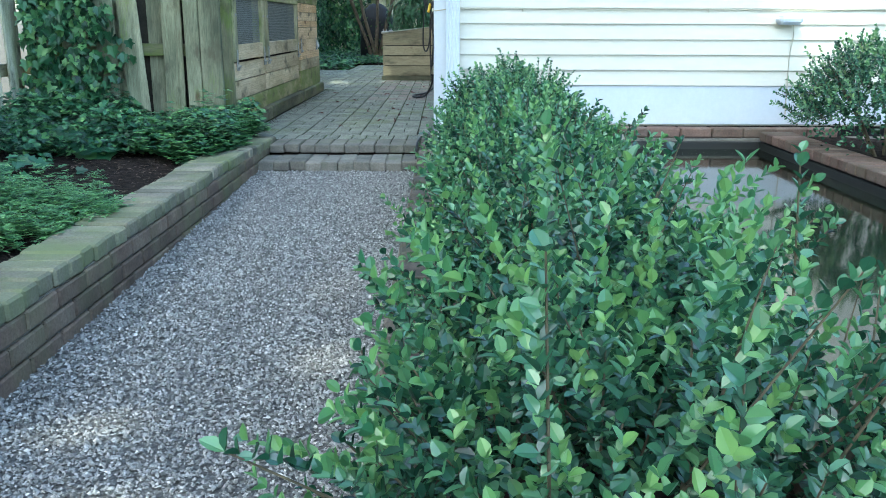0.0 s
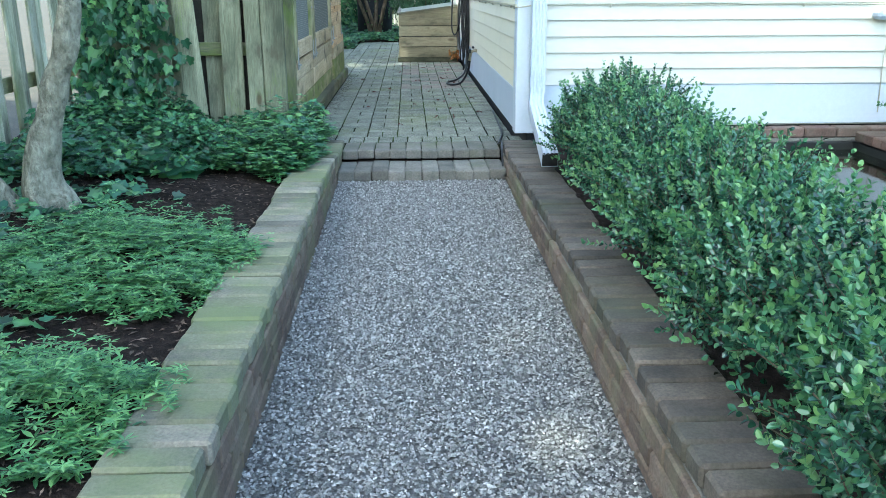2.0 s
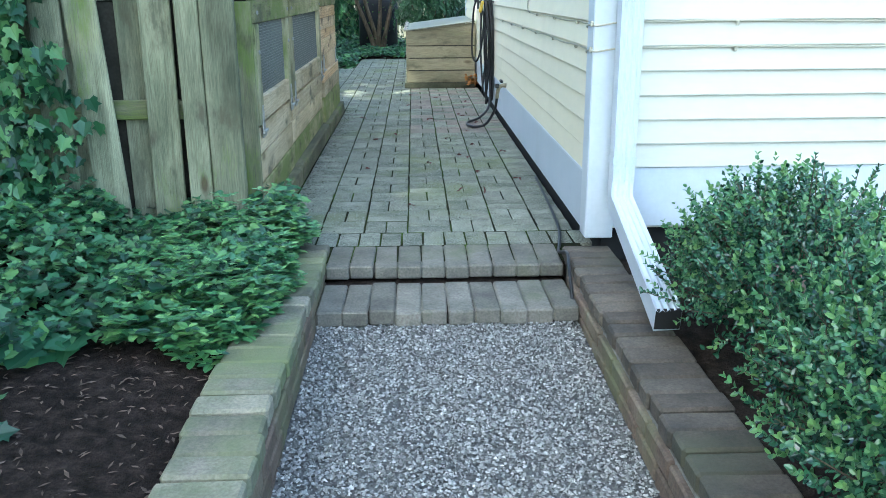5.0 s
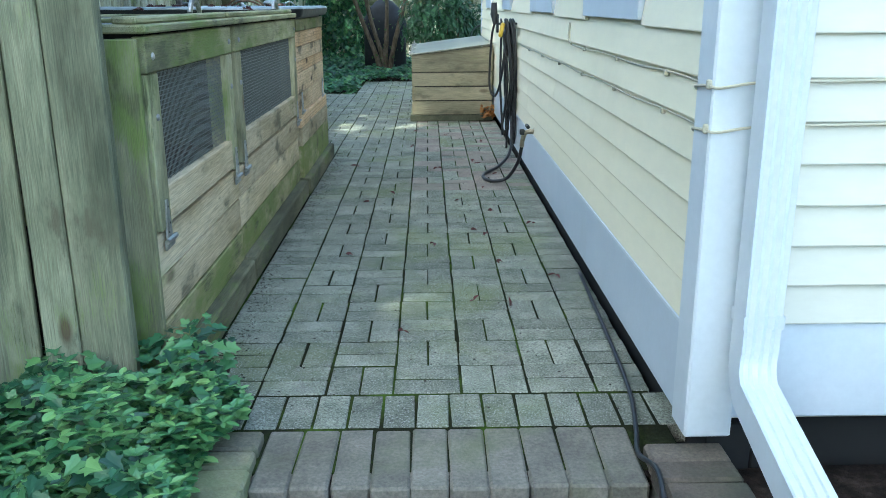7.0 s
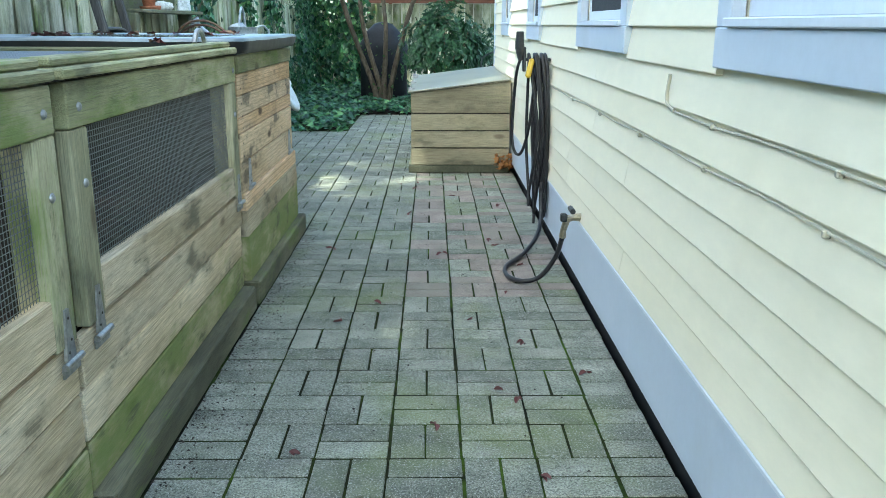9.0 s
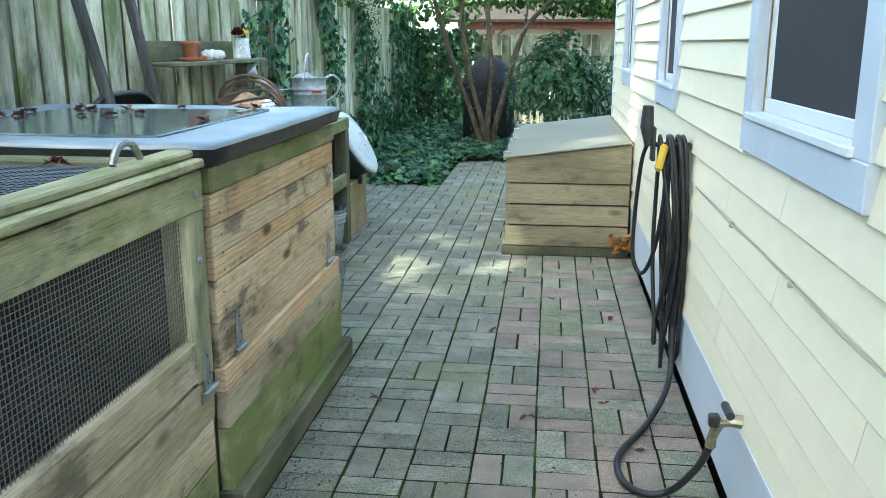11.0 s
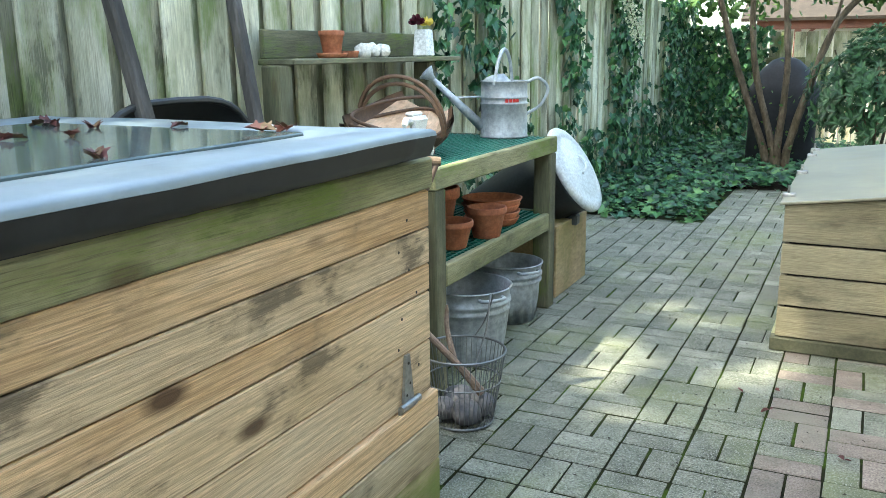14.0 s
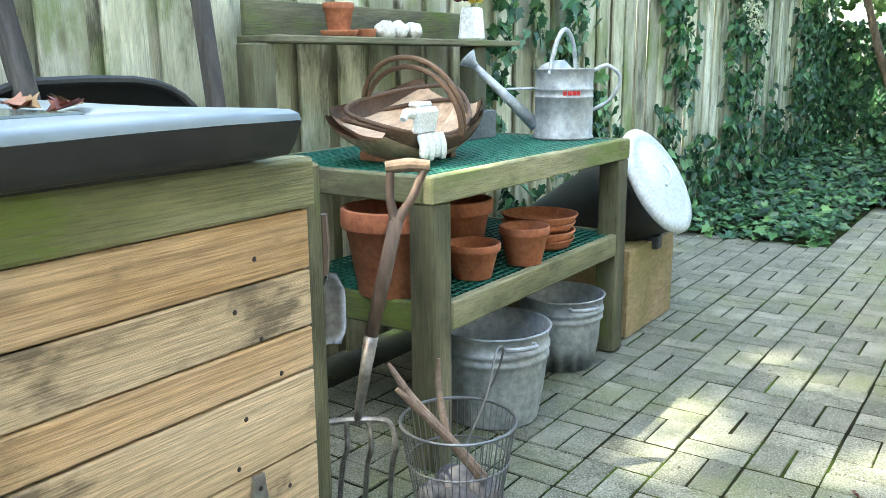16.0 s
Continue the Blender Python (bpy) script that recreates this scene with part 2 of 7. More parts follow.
RAIL_Z = wood("mossy_stile", [(0.150, 0.150, 0.088), (0.312, 0.294, 0.181), (0.500, 0.463, 0.312)], "z", 0.22, 0.7, rings=0.12)
PINE_Y = wood("pine_board", [(0.538, 0.336, 0.168), (0.694, 0.482, 0.286), (0.806, 0.616, 0.414)], "y", 0.14, 0.05, rings=0.5, knots=0.9)
GREYPINE_Y = wood("grey_pine_board", [(0.380, 0.299, 0.178), (0.564, 0.460, 0.305), (0.713, 0.609, 0.443)], "y", 0.2, 0.25, rings=0.22)
GREENPINE_Y = wood("algae_pine_board", [(0.276, 0.241, 0.127), (0.414, 0.356, 0.207), (0.552, 0.471, 0.310)], "y", 0.16, 1.3, rings=0.12)
HATCH_X = wood("hatch_board", [(0.180, 0.155, 0.100), (0.250, 0.220, 0.145), (0.320, 0.280, 0.190)], "x", 0.15, 0.2, rings=0.14)
HATCH_Y = wood("hatch_board_along", [(0.18, 0.155, 0.10), (0.25, 0.22, 0.145), (0.32, 0.28, 0.19)], "y", 0.15, 0.2, rings=0.14)
DARKRAIL_Y = wood("dark_mossy_rail", [(0.05, 0.05, 0.03), (0.12, 0.115, 0.07), (0.22, 0.205, 0.13)], "y", 0.2, 0.6, rings=0.1)
DARKRAIL_Z = wood("dark_mossy_post", [(0.05, 0.05, 0.03), (0.125, 0.125, 0.075), (0.23, 0.215, 0.14)], "z", 0.2, 0.6, rings=0.1)
BARK = mat("bark", [(0.13, 0.125, 0.09), (0.25, 0.24, 0.18), (0.36, 0.35, 0.27)], 26, stretch=(1, 1, 0.6), rough=0.95, bump=1.0, fine=50, rnd=0, dist=0.02, stain=((0.14, 0.15, 0.07), 2, 0.55, 0.75))
DARKBARK = mat("dark_bark", [(0.06, 0.045, 0.03), (0.12, 0.09, 0.06), (0.18, 0.14, 0.10)], 14, stretch=(1, 1, 0.4), rough=0.95, bump=0.9, fine=50, rnd=0, dist=0.015)
BOXLEAF = leaf_mat("boxwood_leaf", [(0.013, 0.045, 0.026), (0.03, 0.10, 0.055), (0.06, 0.17, 0.085), (0.12, 0.26, 0.11)], 0.26, 0.15, 0.9)
IVYLEAF = leaf_mat("ivy_leaf", [(0.014, 0.05, 0.026), (0.032, 0.11, 0.05), (0.062, 0.18, 0.075), (0.15, 0.30, 0.10)], 0.36, 0.15)
BOXTIP = leaf_mat("new_box_leaf", [(0.055, 0.17, 0.075), (0.11, 0.26, 0.09), (0.21, 0.38, 0.115)], 0.28, 0.25, 0.8)
PACHYLEAF = leaf_mat("glossy_cover_leaf", [(0.02, 0.07, 0.034), (0.06, 0.18, 0.065), (0.12, 0.28, 0.095), (0.24, 0.42, 0.14)], 0.34, 0.15, 0.7)
COVERLEAF = leaf_mat("ground_cover_leaf", [(0.03, 0.095, 0.035), (0.11, 0.27, 0.09), (0.24, 0.43, 0.15)], 0.42, 0.2)
CROWNLEAF = leaf_mat("crown_leaf", [(0.03, 0.08, 0.02), (0.06, 0.13, 0.03), (0.10, 0.19, 0.04)], 0.5, 0.3)
RHODOLEAF = leaf_mat("laurel_leaf", [(0.025, 0.07, 0.03), (0.04, 0.11, 0.045), (0.07, 0.16, 0.06)], 0.35, 0.2)
STEM = mat("stem", [(0.06, 0.05, 0.03), (0.12, 0.10, 0.06)], 20, rough=0.9, bump=0.2, rnd=0)
GLASS = plain("glass", (0.9, 0.95, 0.95), 0.02, 0, 1.0)
SCREEN = mat("dark_screen", [(0.018, 0.018, 0.02), (0.03, 0.03, 0.032)], 3, rough=0.8, bump=0.2, fine=300, rnd=0)
WATER = mat("pond_water", [(0.008, 0.012, 0.007), (0.014, 0.018, 0.010)], 1.5, rough=0.03, bump=0.02, fine=5, rnd=0, spec=0.8)

# ---- mesh helpers ----
ORG = {}


def thing(name, loc, label, category, group="", kind=""):
    ob = new(name)
    ob.location = loc
    ORG[ob] = Vector(loc)
    return tagged(ob, label, category, group, kind)


def mesh_from(bm, name, offset):
    if offset.length:
        bmesh.ops.translate(bm, verts=bm.verts, vec=-offset)
    me = bpy.data.meshes.new(name)
    bm.to_mesh(me)
    bm.free()
    return me


def smooth(ob, on=True):
    for p in ob.data.polygons:
        p.use_smooth = on
    return ob


def part(name, bm, material, parent, label=""):
    """One mesh under a thing or a part; bm is in world places."""
    ob = new(name, mesh_from(bm, name, ORG[parent]))
    ob.data.materials.append(material)
    ob.parent = parent
    ORG[ob] = ORG[parent]
    return tagged(ob, label)


def solid(name, bm, material, label, category, group="", kind="", loc=(0, 0, 0)):
    """A thing that is one mesh."""
    ob = new(name, mesh_from(bm, name, Vector(loc)))
    ob.location = loc
    ORG[ob] = Vector(loc)
    ob.data.materials.append(material)
    return tagged(ob, label, category, group, kind)


def cbox(bm, a, b, c=0.004, m=None):
    """A box from corner a to corner b with chamfered edges, turned by m."""
    lo = [min(p, q) for p, q in zip(a, b)]
    hi = [max(p, q) for p, q in zip(a, b)]
    c = min(c, 0.45 * min(h - l for h, l in zip(hi, lo)))
    v = {}
    for sx in (0, 1):
        for sy in (0, 1):
            for sz in (0, 1):
                s = (sx, sy, sz)
                for ax in range(3):
                    p = [(hi[k] if s[k] else lo[k]) for k in range(3)]
                    for k in range(3):
                        if k != ax:
                            p[k] += -c if s[k] else c
                    p = Vector(p)
                    v[s, ax] = bm.verts.new(m @ p if m else p)
    for ax in range(3):
        o = [k for k in range(3) if k != ax]
        for side in (0, 1):
            ring = []
            for u, w in ((0, 0), (1, 0), (1, 1), (0, 1)):
                s = [0, 0, 0]
                s[ax], s[o[0]], s[o[1]] = side, u, w
                ring.append(v[tuple(s), ax])
            bm.faces.new(ring)
        for u in (0, 1):
            for w in (0, 1):
                s0, s1 = [0, 0, 0], [0, 0, 0]
                s0[o[0]] = s1[o[0]] = u
                s0[o[1]] = s1[o[1]] = w
                s1[ax] = 1
                bm.faces.new([v[tuple(s0), o[0]], v[tuple(s1), o[0]], v[tuple(s1), o[1]], v[tuple(s0), o[1]]])
    for s in ((i, j, k) for i in (0, 1) for j in (0, 1) for k in (0, 1)):
        bm.faces.new([v[s, 0], v[s, 1], v[s, 2]])
    return bm


def fixed(bm):
    bmesh.ops.recalc_face_normals(bm, faces=bm.faces)
    return bm


def box(a, b, c=0.004, m=None):
    return fixed(cbox(bmesh.new(), a, b, c, m))


def along(p, q, up=(0, 0, 1)):
    """A frame at p whose x runs to q."""
    p, q = Vector(p), Vector(q)
    x = (q - p).normalized()
    y = Vector(up).cross(x)
    if y.length < 1e-4:
        y = Vector((0, 1, 0)).cross(x)
    y.normalize()
    z = x.cross(y)
    m = Matrix((x, y, z)).transposed().to_4x4()
    m.translation = p
    return m


def beam(p, q, w, h, c=0.004, up=(0, 0, 1)):
    d = (Vector(q) - Vector(p)).length
    return box((0, -w / 2, -h / 2), (d, w / 2, h / 2), c, along(p, q, up))


def tube(pts, r, n=8, bm=None, caps=True):
    """A round bar along pts; r is one radius or one for each point."""
    bm = bm or bmesh.new()
    pts = [Vector(p) for p in pts]
    rings = []
    ref = Vector((0.123, 0.31, 0.94)).normalized()
    for i, p in enumerate(pts):
        d = (pts[min(i + 1, len(pts) - 1)] - pts[max(i - 1, 0)]).normalized()
        u = ref - d * ref.dot(d)
        if u.length < 0.2:
            u = Vector((1, 0, 0)) - d * d.x
        u.normalize()
        w = d.cross(u)
        ref = u
        rr = r[i] if isinstance(r, (list, tuple)) else r
        rings.append([bm.verts.new(p + (u * math.cos(6.28318 * k / n) + w * math.sin(6.28318 * k / n)) * rr) for k in range(n)])
    for a, b in zip(rings, rings[1:]):
        for k in range(n):
            bm.faces.new([a[k], a[(k + 1) % n], b[(k + 1) % n], b[k]])
    if caps:
        bm.faces.new(rings[0][::-1])
        bm.faces.new(rings[-1])
    return bm


def curve_pts(ctrl, steps=6):
    """A smooth line through the given points."""
    c = [Vector(p) for p in ctrl]
    c = [c[0] * 2 - c[1]] + c + [c[-1] * 2 - c[-2]]
    out = []
    for i in range(1, len(c) - 2):
        for s in range(steps):
            u = s / steps
            a, b, d, e = c[i - 1], c[i], c[i + 1], c[i + 2]
            out.append(0.5 * ((2 * b) + (d - a) * u + (2 * a - 5 * b + 4 * d - e) * u * u + (3 * b - a - 3 * d + e) * u ** 3))
    out.append(c[-2])
    return out


def lathe(profile, centre, n=28, m=None):
    """Turns (radius, height) pairs round an upright axis."""
    bm = bmesh.new()
    rings = []
    for r, h in profile:
        rings.append([bm.verts.new((r * math.cos(6.28318 * k / n), r * math.sin(6.28318 * k / n), h)) for k in range(n)])
    for a, b in zip(rings, rings[1:]):
        for k in range(n):
            bm.faces.new([a[k], a[(k + 1) % n], b[(k + 1) % n], b[k]])
    bm.faces.new(rings[0][::-1])
    bm.faces.new(rings[-1])
    bmesh.ops.transform(bm, matrix=Matrix.Translation(centre) @ (m or Matrix()), verts=bm.verts)
    return fixed(bm)


def cloud(name, verts, faces, material, parent=None, label="", category="", loc=(0, 0, 0)):
    """Many small pieces in one mesh, of kind stuff."""
    me = bpy.data.meshes.new(name)
    v = np.asarray(verts, dtype=float) - np.asarray(loc, dtype=float)
    me.from_pydata(v.tolist(), [], faces)
    me.materials.append(material)
    ob = new(name, me)
    if parent:
        ob.parent = parent
    else:
        ob.location = loc
    return tagged(ob, label, category, "", "stuff")


IVY = np.array([(0, 0), (.30, -.12), (.46, .10), (.34, .30), (.52, .55), (.26, .58), (0, 1.0), (-.26, .58), (-.52, .55), (-.34, .30), (-.46, .10), (-.30, -.12)])
OVAL = np.array([(0, 0), (.22, .25), (.27, .55), (.16, .85), (0, 1.0), (-.16, .85), (-.27, .55), (-.22, .25)])
LANCE = np.array([(0, 0), (.13, .4), (.10, .72), (0, 1.0), (-.10, .72), (-.13, .4)])


def leaves(shape, spots, cup=0.12):
    """Leaf blades: spots are (base, tip direction, face normal, size)."""
    V, F = [], []
    k = len(shape)
    for base, d, nrm, s in spots:
        d = d / (np.linalg.norm(d) + 1e-9)
        side = np.cross(d, nrm)
        side /= np.linalg.norm(side) + 1e-9
        up = np.cross(side, d)
        i = len(V)
        for x, y in shape:
            V.append(base + s * (side * x + d * y + up * (cup * (abs(x) * 2 - 0.6 * y * y))))
        F.append((i, *range(i + 1, i + k // 2 + 1)))
        F.append((i, *range(i + k // 2, i + k)))
    return V, F

# ---- ground and beds ----
GX0, GX1 = -1.365, -0.372


def gravel_z(y):
    return -0.115 - 0.022 * (5.87 - y)


def sheet(name, x0, x1, y0, y1, step, zf, material, label, category, kind="structure", skirt=0.0):
    bm = bmesh.new()
    nx, ny = max(1, round((x1 - x0) / step)), max(1, round((y1 - y0) / step))
    g = [[bm.verts.new((x0 + (x1 - x0) * i / nx, y0 + (y1 - y0) * j / ny, zf(x0 + (x1 - x0) * i / nx, y0 + (y1 - y0) * j / ny))) for i in range(nx + 1)] for j in range(ny + 1)]
    for j in range(ny):
        for i in range(nx):
            bm.faces.new([g[j][i], g[j][i + 1], g[j + 1][i + 1], g[j + 1][i]])
    if skirt:
        edge = [g[0][i] for i in range(nx + 1)] + [g[j][nx] for j in range(1, ny + 1)] + [g[ny][i] for i in range(nx - 1, -1, -1)] + [g[j][0] for j in range(ny - 1, 0, -1)]
        low = [bm.verts.new((v.co.x, v.co.y, -skirt)) for v in edge]
        for k in range(len(edge)):
            q = (k + 1) % len(edge)
            bm.faces.new([edge[q], edge[k], low[k], low[q]])
    return solid(name, bm, material, label, category, kind=kind)


sheet("ground", -900, 900, -900, 900, 450, lambda x, y: -0.45, EARTH, "bare brown earth under the garden", "ground")
sheet("gravel_forecourt", GX1 + 0.012, 0.50, -1.5, 0.998, 0.2, lambda x, y: gravel_z(y) - 0.008, GRIT, "packed grey grit before the hedge", "path", skirt=0.4)
sheet("gravel_path_bed", GX0 - 0.01, GX1 + 0.01, -1.5, 5.90, 0.1, lambda x, y: gravel_z(y) - 0.008, GRIT, "packed grey grit under the loose gravel", "path", skirt=0.4)


def hump(x, y, a=0.03, f=2.3):
    return a * noise.noise(Vector((x * f, y * f, 0.3)))


BED_LEFT = lambda x, y: 0.015 + 0.10 * max(0.0, min(1.0, (-1.6 - x) / 1.2)) + hump(x, y)
smooth(sheet("garden_bed_left", -3.35, -1.56, -1.5, 6.95, 0.09, BED_LEFT, SOIL, "dark mulched soil of the planting bed by the fence", "garden bed", skirt=0.4))
BED_RIGHT = lambda x, y: -0.01 + hump(x, y, 0.02)
smooth(sheet("garden_bed_right", -0.17, 0.50, 1.0, 6.33, 0.09, BED_RIGHT, SOIL, "dark soil of the bed under the box hedge", "garden bed", skirt=0.4))
smooth(sheet("garden_bed_pond", 2.06, 6.0, -1.5, 6.33, 0.15, lambda x, y: 0.06 + hump(x, y, 0.02), SOIL, "dark soil of the bed beyond the pond", "garden bed", skirt=0.4))
BED_BACK = lambda x, y: -0.012 + 0.08 * max(0.0, min(1.0, (y - 16) / 4)) + hump(x, y, 0.025, 1.6)
smooth(sheet("garden_bed_back", -3.35, -1.93, 15.72, 21.3, 0.12, BED_BACK, SOIL, "dark soil under the ivy along the fence", "garden bed", skirt=0.4))
smooth(sheet("garden_bed_rear", -1.93, 4.2, 17.55, 21.3, 0.15, BED_BACK, SOIL, "dark soil of the rear planting bed", "garden bed", skirt=0.4))
sheet("patio_base", -3.35, -0.245, 6.32, 18.0, 0.3, lambda x, y: -0.0070, JOINT, "mossy sand between and under the pavers", "patio", skirt=0.4)
sheet("patio_base_rear", -0.245, 4.2, 15.1, 17.7, 0.3, lambda x, y: -0.016, JOINT, "mossy sand under the rear paving", "patio", skirt=0.4)

# ---- brick steps and retaining walls ----
BRICKS = []


def brick(parent, centre, size, material, yaw=0.0, tilt=0.0):
    BRICKS.append((parent, centre, size, material, yaw, tilt))


rng = random.Random(7)


def jig(a):
    return rng.uniform(-a, a)


steps = thing("brick_steps", (-0.87, 6.1, -0.12), "two low worn brick steps with mossy joints", "steps", kind="structure")
part("bedding", box((GX0, 5.905, -0.4), (GX1, 6.40, -0.072), 0.004), SOIL, steps)
part("bedding", box((GX0, 6.29, -0.078), (GX1 + 0.02, 6.43, -0.012), 0.004), SOIL, steps)
for k in range(10):
    x = GX0 + 0.05 + k * 0.0993
    brick(steps, (x, 6.035 + jig(0.008), -0.088 + jig(0.003)), (0.0985, 0.33, 0.060), STEPBRICK, jig(0.02), jig(0.02))
    brick(steps, (x + 0.004, 6.388 + jig(0.008), -0.030 + jig(0.003)), (0.0985, 0.30, 0.056), STEPBRICK, jig(0.02), jig(0.02))

lwall = thing("retaining_wall_left", (-1.47, 3.0, -0.2), "low mossy brick retaining wall with header coping", "retaining wall", kind="structure")
part("core", box((-1.555, -1.5, -0.4), (-1.378, 6.44, 0.0), 0.003), MORTAR, lwall)
rwall = thing("retaining_wall_right", (-0.27, 3.0, -0.2), "low brown brick retaining wall with header coping", "retaining wall", kind="structure")
part("core", box((-0.352, 1.0, -0.4), (-0.172, 6.325, -0.024), 0.003), MORTAR, rwall)


def coping_z(y):
    return 0.028 if y < 5.2 else 0.028 - 0.03 * (y - 5.2)


n = 0
y = -1.45
while y < 6.42:
    w = 0.094 + jig(0.004)
    brick(lwall, (-1.468 + jig(0.006), y + w / 2, coping_z(y) + jig(0.004)), (0.205, w, 0.060), COPING, jig(0.03), jig(0.03))
    if 1.0 < y < 6.30:
        brick(rwall, (-0.254 + jig(0.005), y + w / 2, 0.006 + jig(0.004)), (0.205, w, 0.058), COPING_BROWN, jig(0.02), jig(0.02))
    y += w + 0.007
for c in range(4):
    z = -0.034 - 0.066 * c
    y = -1.45 + (0.1 if c % 2 else 0.0)
    while y < 6.25:
        brick(lwall, (-1.412, y + 0.099, z + jig(0.002)), (0.096, 0.198, 0.058), WALLBRICK, jig(0.012))
        if 1.0 < y < 6.15:
            brick(rwall, (-0.323, y + 0.099, z - 0.022 + jig(0.002)), (0.096, 0.198, 0.058), WALLBRICK, jig(0.012))
        y += 0.206

# ---- house ----
HX, HY, HEND = -0.238, 6.34, 15.05
wall_side = thing("wall_side", (HX, 10.7, 0.02), "cream painted clapboard side wall of the house", "wall", kind="structure")
wall_front = thing("wall_front", (2.4, HY, 0.12), "white painted clapboard front wall above the pond", "wall", kind="structure")
WINS = [(7.06, 8.00), (8.91, 9.87), (11.20, 11.88), (13.25, 14.00)]
WZ0, WZ1 = 1.085, 2.45
TOP = 2.95
# framing behind the boards, pierced at the windows
cuts = [HY + 0.2] + [v for w in WINS for v in (w[0] + 0.09, w[1] - 0.09)] + [HEND]
for a, b in zip(cuts[0::2], cuts[1::2]):
    part("wall_panel", box((HX + 0.004, a, 0.08), (HX + 0.18, b, TOP), 0.002), CLAP, wall_side)
for w0, w1 in WINS:
    part("wall_panel", box((HX + 0.004, w0 + 0.09, 0.08), (HX + 0.18, w1 - 0.09, WZ0 + 0.08), 0.002), CLAP, wall_side)
    part("wall_panel", box((HX + 0.004, w0 + 0.09, WZ1 - 0.08), (HX + 0.18, w1 - 0.09, TOP), 0.002), CLAP, wall_side)
part("wall_panel", box((HX + 0.004, HY + 0.004, 0.12), (5.2, HY + 0.18, TOP), 0.002), WHITECLAP, wall_front)
part("skirt_board", box((HX - 0.012, HY + 0.10, 0.075), (HX, HEND, 0.335), 0.003), GREYTRIM, wall_side, "grey painted skirt board")
part("ledge", box((HX - 0.024, HY + 0.10, 0.335), (HX, HEND, 0.350), 0.003), TRIM, wall_side, "white drip ledge")
part("skirt_board", box((HX + 0.054, HY - 0.012, 0.13), (5.2, HY, 0.383), 0.003), TRIM, wall_front, "white painted skirt board")
# shade below the skirt boards is painted on as near-black foundations
part("foundation", box((HX + 0.05, HY + 0.05, -0.44), (HX + 0.17, HEND, 0.078), 0.003), SHADE_BLACK, wall_side, "foundation painted near-black for the shade under the skirt board")
part("foundation", box((HX + 0.175, HY + 0.05, -0.44), (5.2, HY + 0.17, 0.118), 0.003), SHADE_BLACK, wall_front)
corner = part("corner_board", box((HX - 0.036, HY - 0.03, 0.085), (HX + 0.082, HY + 0.085, TOP), 0.005), TRIM, wall_front, "white corner board")
part("corner_board", box((HX - 0.022, HEND - 0.10, 0.02), (HX + 0.05, HEND + 0.022, TOP), 0.005), TRIM, wall_side)

_clap = {}


def clap_mesh(length, h, axis):
    """One bevelled lap board, thick at its lower edge, with its end at the origin."""
    key = (round(length, 3), round(h, 3), axis)
    if key not in _clap:
        bm = bmesh.new()
        prof = [(0.0, h + 0.02), (-0.004, h + 0.02), (-0.0235, 0.003), (-0.0225, 0.0), (-0.004, -0.001), (0.0, 0.0)]
        r = []
        for s in (0.0, length):
            r.append([bm.verts.new((d, s, z) if axis == "y" else (s, d, z)) for d, z in prof])
        k = len(prof)
        for i in range(k):
            bm.faces.new([r[0][i], r[0][(i + 1) % k], r[1][(i + 1) % k], r[1][i]])
        bm.faces.new(r[0][::-1])
        bm.faces.new(r[1])
        _clap[key] = mesh_from(fixed(bm), "clapboard", Vector())
    return _clap[key]


def clapboard(parent, loc, length, h, axis, material):
    me = clap_mesh(length, h, axis)
    if not me.materials:
        me.materials.append(material)
    ob = new("clapboard", me)
    ob.parent = parent
    ob.location = Vector(loc) - ORG[parent]


z, h = 0.352, 0.097
while z < TOP - 0.05:
    segs = [(HY + 0.10, HEND - 0.10)]
    for w0, w1 in WINS:
        if z + h > WZ0 + 0.005 and z < WZ1:
            segs = [s for a, b in segs for s in ((a, min(b, w0)), (max(a, w1), b)) if s[1] - s[0] > 0.03]
    for a, b in segs:
        while b - a > 0.03:
            ln = min(b - a, rng.choice((2.4, 3.0, 3.6)))
            if b - a - ln < 0.3:
                ln = b - a
            clapboard(wall_side, (HX, a + 0.001, z), ln - 0.002, h, "y", CLAP)
            a += ln
    z, h = z + h, 0.1035
z, h = 0.385, 0.098
while z < TOP - 0.05:
    clapboard(wall_front, (HX + 0.054, HY, z), 5.1, h, "x", WHITECLAP)
    z += h

